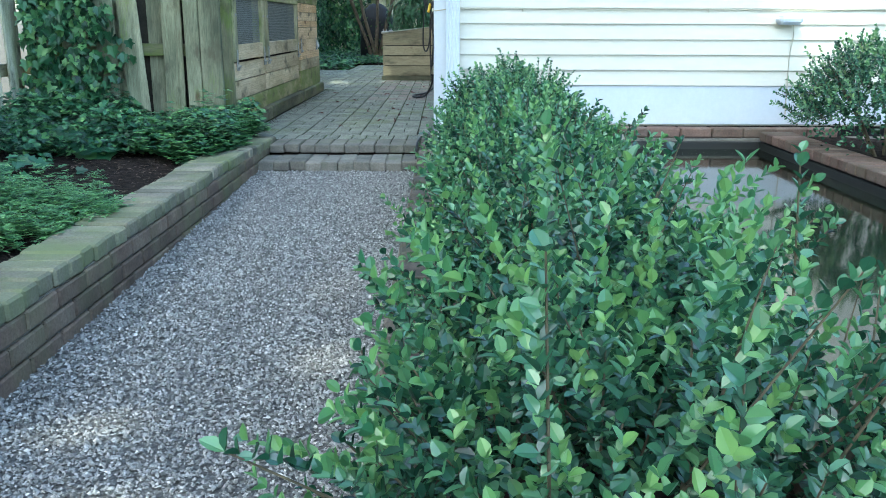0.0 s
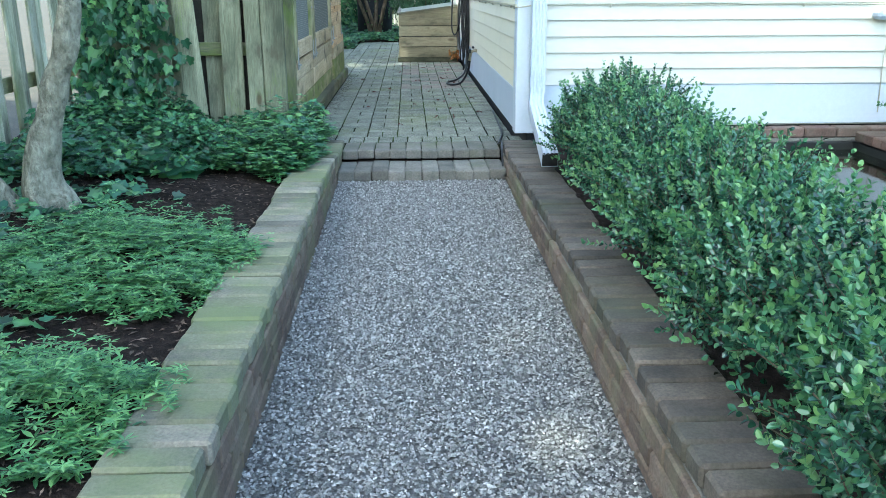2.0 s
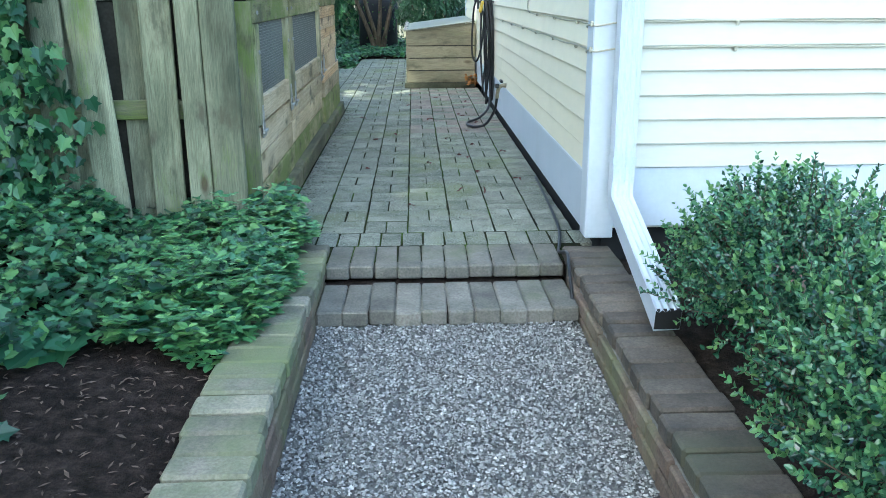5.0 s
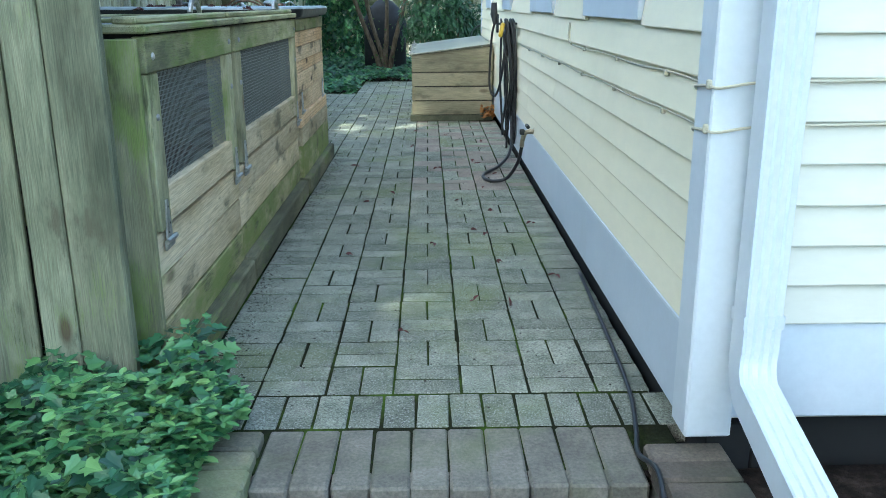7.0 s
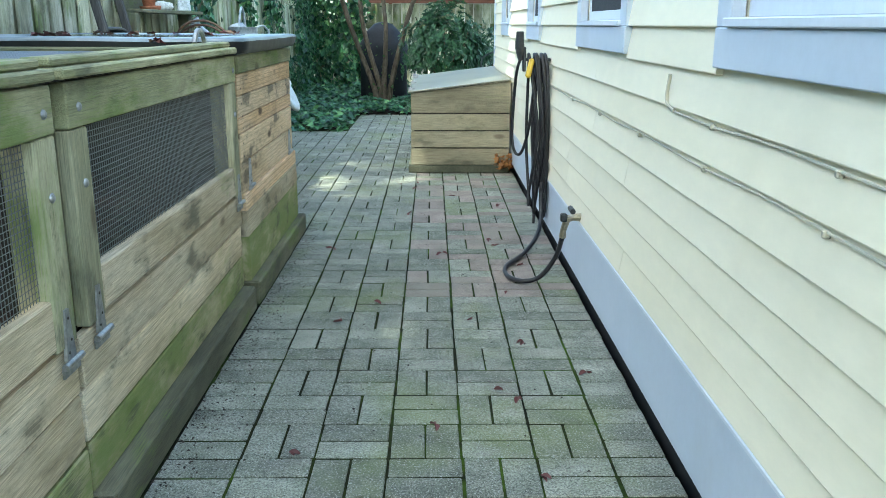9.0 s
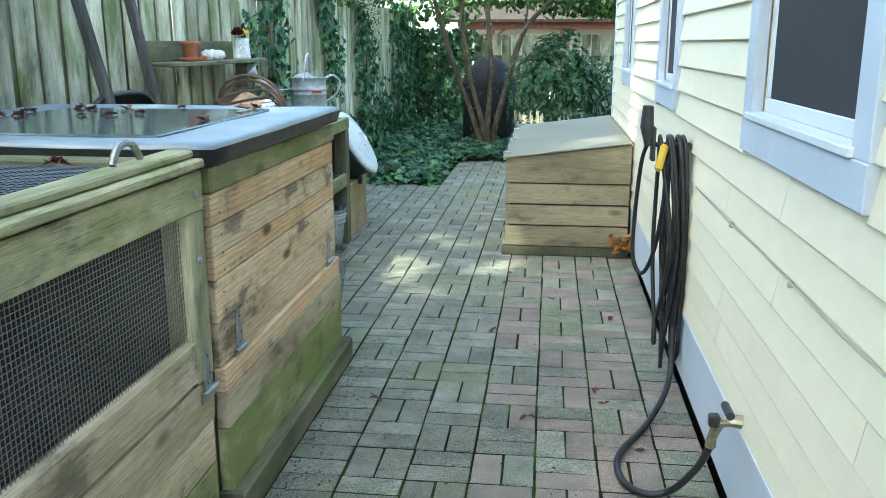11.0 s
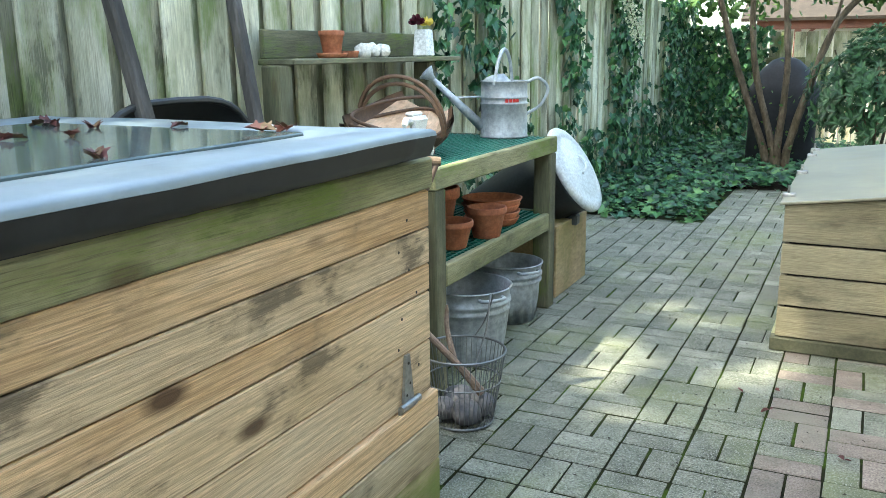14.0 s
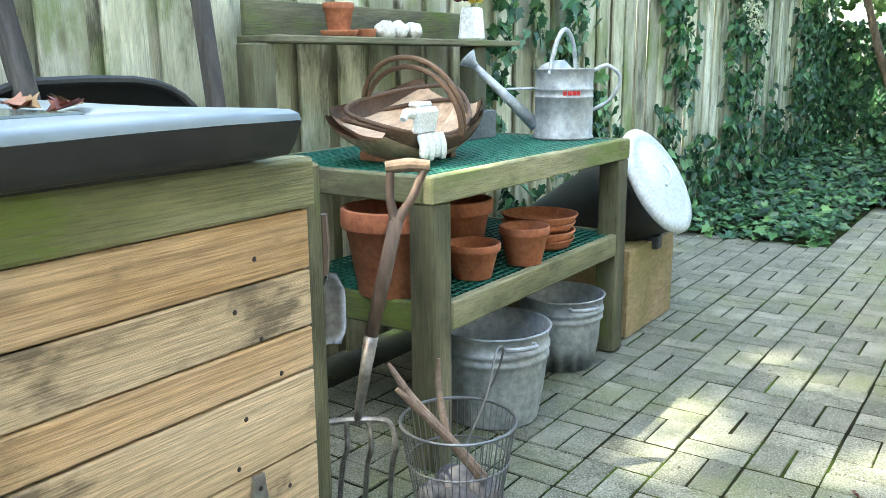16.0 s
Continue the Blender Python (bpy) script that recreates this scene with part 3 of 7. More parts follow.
CURTAIN = mat("curtain", [(0.20, 0.20, 0.19), (0.34, 0.34, 0.32)], 3, stretch=(1, 6, 0.1), rough=0.9, bump=0.2, rnd=0)
for i, (w0, w1) in enumerate(WINS):
    win = thing("window_%d" % (i + 1), (HX, (w0 + w1) / 2, WZ0), "white-framed sash window with pale grey casing, closed", "window", kind="structure")
    part("casing", box((HX - 0.034, w0, WZ0), (HX, w1, WZ0 + 0.088), 0.003), GREYTRIM, win, "pale grey apron board")
    part("casing", box((HX - 0.032, w0, WZ0 + 0.088), (HX, w0 + 0.09, WZ1), 0.003), GREYTRIM, win)
    part("casing", box((HX - 0.032, w1 - 0.09, WZ0 + 0.088), (HX, w1, WZ1), 0.003), GREYTRIM, win)
    part("casing", box((HX - 0.032, w0 + 0.09, WZ1 - 0.09), (HX, w1 - 0.09, WZ1), 0.003), GREYTRIM, win)
    part("sill", box((HX - 0.045, w0 + 0.075, WZ0 + 0.088), (HX + 0.06, w1 - 0.075, WZ0 + 0.108), 0.003), TRIM, win, "white window sill")
    part("sash", box((HX + 0.005, w0 + 0.09, WZ0 + 0.108), (HX + 0.045, w1 - 0.09, WZ0 + 0.145), 0.003), TRIM, win, "white sash")
    part("sash", box((HX + 0.005, w0 + 0.09, WZ0 + 0.145), (HX + 0.045, w0 + 0.125, WZ1 - 0.09), 0.003), TRIM, win)
    part("sash", box((HX + 0.005, w1 - 0.125, WZ0 + 0.145), (HX + 0.045, w1 - 0.09, WZ1 - 0.09), 0.003), TRIM, win)
    part("sash", box((HX + 0.005, w0 + 0.125, (WZ0 + WZ1) / 2), (HX + 0.045, w1 - 0.125, (WZ0 + WZ1) / 2 + 0.035), 0.003), TRIM, win)
    pane = part("pane", box((HX + 0.020, w0 + 0.125, WZ0 + 0.145), (HX + 0.024, w1 - 0.125, WZ1 - 0.092), 0.0005), GLASS, win)
    pane.visible_shadow = False
    part("insect_screen", box((HX + 0.008, w0 + 0.125, WZ0 + 0.145), (HX + 0.010, w1 - 0.125, WZ1 - 0.092), 0.0005), SCREEN, win, "dark insect screen")
    part("curtain", box((HX + 0.15, w0 + 0.1, WZ0 + 0.12), (HX + 0.16, w0 + 0.38, WZ1 - 0.1), 0.001), CURTAIN, win, "grey curtain behind the glass")
# a near-black sheet standing in for the shade of the room behind the windows
part("inner_wall", box((HX + 1.4, HY + 0.2, 0.0), (HX + 1.5, HEND, TOP), 0.002), SHADE_BLACK, wall_side)
wall_far = thing("wall_rear", (2.5, HEND, 0.0), "cream clapboard rear wall of the house", "wall", kind="structure")
part("wall_panel", box((HX + 0.055, HEND - 0.18, 0.02), (5.2, HEND, TOP), 0.002), CLAP, wall_far)
ROOF = mat("shingle", [(0.05, 0.05, 0.05), (0.10, 0.10, 0.095)], 6, rough=0.95, bump=0.5, fine=80, rnd=0)
roof = thing("roof", (2.4, 10.7, TOP), "dark shingled roof of the house", "roof", kind="structure")
part("soffit", box((HX - 0.18, HY - 0.2, TOP), (5.4, HEND + 0.2, TOP + 0.06), 0.003), TRIM, roof)
part("slope", beam((HX - 0.2, 10.7, TOP + 0.09), (2.6, 10.7, TOP + 1.6), HEND - HY + 0.5, 0.05), ROOF, roof)
part("slope", beam((5.4, 10.7, TOP + 0.09), (2.6, 10.7, TOP + 1.6), HEND - HY + 0.5, 0.05), ROOF, roof)

# ---- pond ----
pond = thing("pond_basin", (1.38, 4.0, -0.44), "brick-edged rectangular garden pond", "pond", kind="structure")
LINER = plain("pond_liner", (0.012, 0.013, 0.012), 0.6)
part("liner_wall", box((0.50, -1.5, -0.44), (0.54, 6.2, 0.02), 0.003), LINER, pond, "black pond liner")
part("liner_wall", box((1.85, -1.5, -0.44), (1.89, 6.2, 0.035), 0.003), LINER, pond)
part("liner_wall", box((0.54, 6.16, -0.44), (1.85, 6.20, 0.035), 0.003), LINER, pond)
part("ledge_core", box((0.51, 6.205, -0.44), (5.0, 6.325, 0.055), 0.003), MORTAR, pond)
part("ledge_core", box((1.895, -1.5, -0.44), (2.05, 6.2, 0.04), 0.003), MORTAR, pond)
x = 0.52
while x < 2.3:
    brick(pond, (x + 0.1, 6.262, 0.088), (0.2, 0.115, 0.06), REDBRICK, jig(0.01), jig(0.01))
    x += 0.207
y = -1.4
while y < 6.1:
    brick(pond, (1.945, y + 0.05, 0.075), (0.205, 0.096, 0.06), REDBRICK, jig(0.02), jig(0.015))
    y += 0.102
y = -1.4
while y < 6.1:
    brick(pond, (0.445, y + 0.1, 0.02), (0.1, 0.2, 0.06), REDBRICK, jig(0.02), jig(0.015))
    y += 0.206
sheet("water", 0.525, 1.87, -1.5, 6.18, 0.5, lambda x, y: -0.012, WATER, "still dark pond water reflecting the sky", "water")

# ---- fences ----
_pick = {}


def picket(parent, x, y, z0, z1, w, axis, tilt=0.0, material=None):
    """One upright fence board; axis is the way its width runs."""
    h = round(z1 - z0, 2)
    key = (h, round(w, 3), axis, id(material))
    if key not in _pick:
        t = 0.009
        a, b = ((-w / 2, -t, 0), (w / 2, t, h)) if axis == "x" else ((-t, -w / 2, 0), (t, w / 2, h))
        me = mesh_from(box(a, b, 0.003), "picket", Vector())
        me.materials.append(material or FENCE_Z)
        _pick[key] = me
    ob = new("picket", _pick[key])
    ob.parent = parent
    ob.location = Vector((x, y, z0)) - ORG[parent]
    ob.rotation_euler = (tilt, 0, 0) if axis == "y" else (0, tilt, 0)


FX = -3.08
fence_side = thing("fence_side", (FX, 13, 0), "weathered board-on-board wooden fence streaked with green algae", "fence", kind="structure")
y, k = 6.95, 0
while y < 21.3:
    w = rng.choice((0.146, 0.148, 0.15))
    picket(fence_side, FX + (0.016 if k % 2 else -0.016) + jig(0.004), y, 0.03 + jig(0.02), 2.0 if y < 15 else 1.85, w, "y", jig(0.006))
    y += 0.098 + jig(0.006)
    k += 1
for z in (0.35, 1.05, 1.75):
    part("rail", box((FX - 0.075, 6.95, z), (FX - 0.032, 21.3, z + 0.085), 0.004), RAIL_Y, fence_side)
fence_near = thing("fence_near", (FX, 3, 0), "weathered picket fence with gaps beside the bed", "fence", kind="structure")
y, k = -1.0, 0
while y < 6.9:
    picket(fence_near, FX - 0.02 - 0.04 * (k % 2), y, 0.05, 1.95, 0.10, "y", jig(0.012))
    y += 0.155
    k += 1
for z in (0.42, 1.2):
    part("rail", box((FX - 0.09, -1.0, z), (FX - 0.065, 6.9, z + 0.085), 0.004), RAIL_Y, fence_near)
FY = 6.70
fence_cross = thing("fence_cross", (-2.45, FY, 0), "weathered grey-green board fence standing in ivy", "fence", kind="structure")
for x, d, w, tl in ((-2.09, -0.03, 0.135, 0.012), (-2.33, -0.045, 0.14, -0.055), (-2.55, -0.03, 0.135, 0.01), (-2.77, -0.045, 0.135, -0.01), (-2.98, -0.03, 0.13, 0.0)):
    picket(fence_cross, x, FY + d, 0.05, 2.0, w, "x", tl, POST_Z)
for x in (-2.21, -2.44, -2.66, -2.88):
    picket(fence_cross, x, FY + 0.05, 0.05, 2.0, 0.135, "x", jig(0.01), POST_Z)
part("post", box((-1.985, FY - 0.085, 0.0), (-1.885, FY - 0.05, 2.0), 0.005), POST_Z, fence_cross)
part("post", box((-1.96, FY - 0.045, 0.0), (-1.80, FY + 0.045, 2.0), 0.005), POST_Z, fence_cross)
part("cap_board", box((-1.88, FY - 0.09, 0.02), (-1.735, FY - 0.05, 2.0), 0.006), POST_Z, fence_cross)
for z in (0.55, 1.25):
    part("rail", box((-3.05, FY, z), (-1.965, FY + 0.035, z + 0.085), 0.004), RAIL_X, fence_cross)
fence_back = thing("fence_back", (-1, 21.35, 0), "pale weathered board fence at the back of the garden", "fence", kind="structure")
x, k = -3.05, 0
while x < 4.2:
    picket(fence_back, x, 21.35 + (0.03 if k % 2 else -0.03), 0.06, 1.52 + jig(0.012), 0.14, "x", jig(0.006))
    x += 0.155
    k += 1
for z in (0.4, 1.1):
    part("rail", box((-3.05, 21.335, z), (4.2, 21.365, z + 0.085), 0.004), RAIL_X, fence_back)

# ---- unseen trees added up-sun, outside the fence, to cast dappled shade ----


def crown_leaves(centre, radii, count, size, seed, shape=OVAL):
    r = np.random.RandomState(seed)
    spots = []
    lumps = r.normal(size=(26, 3))
    lumps /= np.linalg.norm(lumps, axis=1)[:, None]
    lumps *= r.uniform(0.45, 0.95, (26, 1))
    for _ in range(count):
        p = lumps[r.randint(26)] + r.normal(size=3) * 0.20
        d = r.normal(size=3)
        spots.append((np.array(centre) + p * np.array(radii), d, r.normal(size=3) + np.array((0, 0, 1.2)), size * r.uniform(0.7, 1.3)))
    return leaves(shape, spots)


def shade_tree(at, height, rad, seed, count=4000):
    r = random.Random(seed)
    t = thing("tree", (at[0], at[1], -0.45), "unseen tall leafy tree added outside the fence for its shade", "tree", "shade trees")
    top = Vector((at[0] + 0.2, at[1], height * 0.75))
    tr = curve_pts([(at[0], at[1], -0.45), (at[0] + 0.08, at[1] - 0.05, height * 0.3), top], 5)
    part("trunk", tube(tr, [0.26 - 0.17 * i / (len(tr) - 1) for i in range(len(tr))], 12), DARKBARK, t)
    for k in range(7):
        a = k * 0.9 + r.random()
        s = Vector((at[0], at[1], 0)) + Vector((0.1, 0, height * (0.38 + 0.05 * k)))
        e = s + Vector((math.cos(a) * rad * 0.7, math.sin(a) * rad * 0.7, rad * 0.4))
        l = curve_pts([s, (s + e) / 2 + Vector((0, 0, 0.3)), e], 4)
        part("limb", tube(l, [0.10 - 0.08 * i / (len(l) - 1) for i in range(len(l))], 7), DARKBARK, t)
    v, f = crown_leaves((at[0], at[1], height * 0.78), (rad, rad, rad * 0.6), count, 0.42, seed)
    ob = cloud("crown", v, f, CROWNLEAF, t, loc=tuple(ORG[t]))


def shade_at(x, y, h):
    d = SUN_FROM / SUN_FROM.z
    return (x + d.x * h * 0.78, y + d.y * h * 0.78)


for k, (x, y) in enumerate(((0.8, 0.2), (-0.6, 5.2), (0.6, 9.6), (-2.2, 13.2), (-0.4, 18.2), (3.6, 4.0))):
    h = 19.0 + 0.9 * (k % 3)
    shade_tree(shade_at(x, y, h), h, 3.5, 40 + k, (7000, 5000, 2700, 2600, 7000, 4300)[k])

# ---- bins along the fence ----
BX = -1.69
BB = -2.72
MESHWIRE = plain("galvanised_wire", (0.14, 0.15, 0.15), 0.45, 0.8)
STEEL = mat("galvanised_steel", [(0.26, 0.29, 0.31), (0.36, 0.40, 0.43), (0.47, 0.51, 0.54)], 9, rough=0.55, bump=0.15, fine=40, rnd=0.05, metal=0.35, stain=((0.20, 0.21, 0.20), 7, 0.55, 0.75))
ZINC = mat("zinc_fitting", [(0.28, 0.28, 0.28), (0.42, 0.42, 0.41)], 20, rough=0.45, bump=0.05, rnd=0, metal=0.9)
NAIL = plain("nail", (0.05, 0.04, 0.035), 0.6, 0.5)
BLACKPLASTIC = mat("black_plastic", [(0.02, 0.022, 0.024), (0.04, 0.042, 0.045)], 5, rough=0.5, bump=0.1, rnd=0)


def wires(a, b, axes, gap, r=0.0012):
    """A wire grid between two corners lying in the plane of the two named axes."""
    bm = bmesh.new()
    i, j = ("xyz".index(c) for c in axes)
    for p, q in ((i, j), (j, i)):
        n = int(abs(b[p] - a[p]) / gap)
        for k in range(1, n):
            s, e = list(a), list(a)
            s[p] = e[p] = a[p] + (b[p] - a[p]) * k / n
            e[q] = b[q]
            tube([s, e], r, 4, bm, caps=False)
    return bm


def strap_hinge(parent, y, z, x=BX):
    # a leaf that tapers upward from its knuckle, with a short leaf below
    bm = bmesh.new()
    rows = []
    for d in (x - 0.002, x + 0.005):
        rows.append([bm.verts.new((d, y + o, z + q)) for o, q in ((-0.024, 0.004), (0.024, 0.004), (0.020, 0.030), (0.009, 0.115), (-0.009, 0.115), (-0.020, 0.030))])
    bm.faces.new(rows[0][::-1])
    bm.faces.new(rows[1])
    for k in range(6):
        bm.faces.new([rows[0][k], rows[0][(k + 1) % 6], rows[1][(k + 1) % 6], rows[1][k]])
    h = part("strap_hinge", fixed(bm), ZINC, parent, "galvanised strap hinge")
    part("lower_leaf", box((x - 0.002, y - 0.042, z - 0.030), (x + 0.005, y + 0.042, z - 0.006), 0.002), ZINC, h)
    for o, q in ((0.0, 0.095), (0.006, 0.045), (-0.010, 0.020)):
        part("screw", lathe([(0.0, 0.0), (0.0038, 0.0005), (0.003, 0.0015), (0.0, 0.0018)], (x + 0.005, y + o, z + q), 8, Euler((0, radians(90), 0)).to_matrix().to_4x4()), NAIL, h)
    part("knuckle", fixed(tube([(x + 0.008, y - 0.044, z - 0.002), (x + 0.008, y + 0.044, z - 0.002)], 0.008, 8)), ZINC, h)


def bolt(parent, y, z, x=BX):
    part("bolt", lathe([(0.0, 0.0), (0.011, 0.001), (0.010, 0.004), (0.006, 0.007), (0.0, 0.008)], (x, y, z), 12, Euler((0, radians(90), 0)).to_matrix().to_4x4()), ZINC, parent, "galvanised carriage bolt")


# board tone darkened to put the shade inside the bins into the colour
INNER = mat("shaded_inner_board", [(0.02, 0.018, 0.013), (0.045, 0.04, 0.03)], 8, rough=0.95, bump=0.4, rnd=0)


def cage_bin(y0, y1, door0):
    t = thing("wire_front_bin", (BX - 0.5, (y0 + y1) / 2, 0.0), "weathered timber bin with a wire mesh front, green with algae", "compost bin", "bins along the fence")
    part("skid", box((BX - 0.06, y0, 0.0), (BX + 0.045, y1, 0.105), 0.008), DARKRAIL_Y, t, "mossy timber skid")
    z = 0.105
    for h in (0.13, 0.135, 0.13):
        part("board", box((BX - 0.022, y0, z + 0.002), (BX - 0.001 + jig(0.004), y1 - 0.002, z + h - 0.003), 0.004), GREENPINE_Y if z < 0.2 else GREYPINE_Y, t)
        z += h
    part("corner_post", box((BX - 0.075, y0, 0.5), (BX - 0.03, y0 + 0.085, 1.05), 0.004), RAIL_Z, t)
    part("corner_post", box((BX - 0.075, y1 - 0.085, 0.5), (BX - 0.03, y1, 1.05), 0.004), RAIL_Z, t)
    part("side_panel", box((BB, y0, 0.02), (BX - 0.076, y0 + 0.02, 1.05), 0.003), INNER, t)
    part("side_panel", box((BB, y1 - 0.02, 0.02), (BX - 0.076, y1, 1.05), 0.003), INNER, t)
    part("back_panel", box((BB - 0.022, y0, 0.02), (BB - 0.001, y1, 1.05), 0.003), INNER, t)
    part("compost", box((BB + 0.01, y0 + 0.03, 0.05), (BX - 0.09, y1 - 0.03, 0.60), 0.03), SOIL, t, "dark compost")
    d = part("door", box((BX - 0.025, door0, 0.955), (BX + 0.012, y1 - 0.012, 1.055), 0.004), RAIL_Y, t, "mossy door with wire mesh")
    part("bottom_rail", box((BX - 0.025, door0 + 0.10, 0.515), (BX + 0.010, y1 - 0.112, 0.625), 0.004), GREYPINE_Y, d)
    part("stile", box((BX - 0.025, door0, 0.505), (BX + 0.010, door0 + 0.098, 0.953), 0.004), RAIL_Z, d)
    part("stile", box((BX - 0.025, y1 - 0.11, 0.505), (BX + 0.010, y1 - 0.012, 0.953), 0.004), RAIL_Z, d)
    part("wire_mesh", wires((BX - 0.014, door0 + 0.09, 0.62), (BX - 0.014, y1 - 0.10, 0.96), "yz", 0.0135), MESHWIRE, d, "galvanised wire mesh")
    strap_hinge(t, door0 + 0.055, 0.475, BX + 0.010)
    strap_hinge(t, y1 - 0.06, 0.475, BX + 0.010)
    for yy in (door0 + 0.055, y1 - 0.06):
        bolt(d, yy, 1.0, BX + 0.012)
        bolt(d, yy, 0.83, BX + 0.010)
    lid = part("lid", box((BX - 0.10, y0 + 0.005, 1.063), (BX + 0.025, y1 - 0.01, 1.087), 0.005), RAIL_Y, t, "framed wire lid, mossy boards")
    part("lid_board", box((BX - 0.07, y0 + 0.015, 1.088), (BX + 0.0, y1 - 0.02, 1.108), 0.005), RAIL_Y, lid)
    part("lid_board", box((BB - 0.02, y0 + 0.005, 1.063), (BB + 0.08, y1 - 0.01, 1.087), 0.005), RAIL_Y, lid)
    for a in (y0 + 0.005, y1 - 0.10):
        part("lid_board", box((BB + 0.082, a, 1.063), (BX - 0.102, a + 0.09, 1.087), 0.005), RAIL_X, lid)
    part("wire_mesh", wires((BB + 0.07, y0 + 0.08, 1.072), (BX - 0.09, y1 - 0.09, 1.072), "xy", 0.02), MESHWIRE, lid)
    hy = y1 - 0.28
    part("handle", tube(curve_pts([(BX - 0.05, hy - 0.06, 1.11), (BX - 0.05, hy - 0.05, 1.125), (BX - 0.05, hy - 0.02, 1.15), (BX - 0.05, hy + 0.03, 1.15), (BX - 0.05, hy + 0.06, 1.125), (BX - 0.05, hy + 0.07, 1.11)], 4), 0.009, 8), ZINC, lid, "curved steel pull handle")
    return t


cage_bin(6.76, 7.84, 6.785)
bin_end = solid("end_plank", box((BX - 0.16, 6.735, 0.02), (BX + 0.004, 6.757, 1.05), 0.004), RAIL_Z, "pale upright plank closing the end of the bins", "plank", loc=(BX - 0.08, 6.745, 0.02))
cage_bin(7.86, 9.50, 7.90)

T0, T1 = 9.56, 10.872
tank = thing("timber_bin", (BX - 0.5, 10.2, 0.0), "bare pine plank bin with dark stains and a mossy top rail", "compost bin", "bins along the fence")
part("skid", box((BX - 0.06, T0, 0.0), (BX + 0.05, T1 + 0.05, 0.105), 0.008), DARKRAIL_Y, tank, "mossy timber skid")
PINE_STAINED = wood("stained_pine_board", [(0.506, 0.368, 0.218), (0.644, 0.483, 0.310), (0.736, 0.575, 0.391)], "y", 0.10, 0.0, (0.06, 0.05, 0.038), 360, 0.35, 0.9, 11.0, 0.03)
for z0, z1, m in ((0.107, 0.30, GREENPINE_Y), (0.302, 0.41, GREYPINE_Y), (0.412, 0.482, PINE_Y), (0.485, 0.612, PINE_STAINED), (0.615, 0.733, PINE_STAINED), (0.737, 0.800, PINE_Y), (0.803, 0.887, PINE_STAINED), (0.890, 0.976, PINE_Y)):
    part("board", box((BX - 0.024, T0, z0), (BX + (0.014 if z0 < 0.48 else 0.0) + jig(0.0015), T1 - (0.0 if z0 < 0.48 else 0.012), z1), 0.003), m, tank)
part("top_rail", box((BX - 0.035, T0, 0.979), (BX + 0.006, T1, 1.052), 0.006), RAIL_Y, tank, "mossy top rail")
part("corner_post", box((BX - 0.11, T0, 0.1), (BX - 0.036, T0 + 0.08, 1.05), 0.004), RAIL_Z, tank)
part("corner_post", box((BX - 0.11, T1 - 0.08, 0.1), (BX - 0.036, T1 - 0.004, 1.05), 0.004), RAIL_Z, tank)
for k in range(8):
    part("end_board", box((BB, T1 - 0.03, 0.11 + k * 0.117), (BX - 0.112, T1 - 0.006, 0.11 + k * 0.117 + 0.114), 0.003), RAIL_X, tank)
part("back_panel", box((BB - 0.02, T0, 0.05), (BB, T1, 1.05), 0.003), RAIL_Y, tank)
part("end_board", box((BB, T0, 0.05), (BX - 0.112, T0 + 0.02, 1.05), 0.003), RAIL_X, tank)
strap_hinge(tank, T0 + 0.14, 0.50, BX + 0.003)
strap_hinge(tank, T1 - 0.14, 0.50, BX + 0.003)
for z0 in (0.45, 0.57, 0.63, 0.70, 0.75, 0.81, 0.86, 0.92, 1.01):
    for yy in (T0 + 0.06, T1 - rng.choice((0.07, 0.12, 0.16))):
        part("nail", lathe([(0.0, 0.0), (0.004, 0.0), (0.003, 0.001), (0.0, 0.0012)], (BX + 0.0, yy + jig(0.012), z0 + jig(0.008)), 7, Euler((0, radians(90), 0)).to_matrix().to_4x4()), NAIL, tank)

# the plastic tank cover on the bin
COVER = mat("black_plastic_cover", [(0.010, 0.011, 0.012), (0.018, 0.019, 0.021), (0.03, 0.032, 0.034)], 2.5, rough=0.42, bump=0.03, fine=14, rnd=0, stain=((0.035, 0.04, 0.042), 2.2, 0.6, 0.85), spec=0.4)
WETGLASS = mat("wet_glass", [(0.05, 0.08, 0.085), (0.10, 0.14, 0.14)], 2.0, rough=0.08, bump=0.05, fine=12, rnd=0, spec=0.7, stain=((0.05, 0.06, 0.05), 3.0, 0.55, 0.8))
cover = thing("bin_cover", (BX - 0.55, 10.15, 1.06), "black plastic cover with a rounded lip, wet and strewn with leaves", "bin cover")
bm = bmesh.new()
CX0, CX1, CY0, CY1 = -2.90, -1.635, 9.47, 10.80
prof = [(0.04, 0.0), (0.014, 0.006), (0.008, 0.020), (0.001, 0.050), (0.003, 0.059), (0.011, 0.0645), (0.03, 0.0665), (0.12, 0.067), (0.14, 0.062), (0.15, 0.058), (0.26, 0.056)]
rings = []
for d, z in prof:
    ring = []
    for a, b in (((CX0, CY0), (CX1, CY0)), ((CX1, CY0), (CX1, CY1)), ((CX1, CY1), (CX0, CY1)), ((CX0, CY1), (CX0, CY0))):
        for s in range(10):
            u = s / 10
            x, y = a[0] + (b[0] - a[0]) * u, a[1] + (b[1] - a[1]) * u
            x = min(max(x, CX0 + d), CX1 - d)
            y = min(max(y, CY0 + d), CY1 - d)
            sag = 0.006 * noise.noise(Vector((x * 3, y * 3, 1.7)))
            ring.append(bm.verts.new((x + sag * 0.6, y + sag * 0.6, 1.058 + z + sag)))
    rings.append(ring)
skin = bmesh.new()
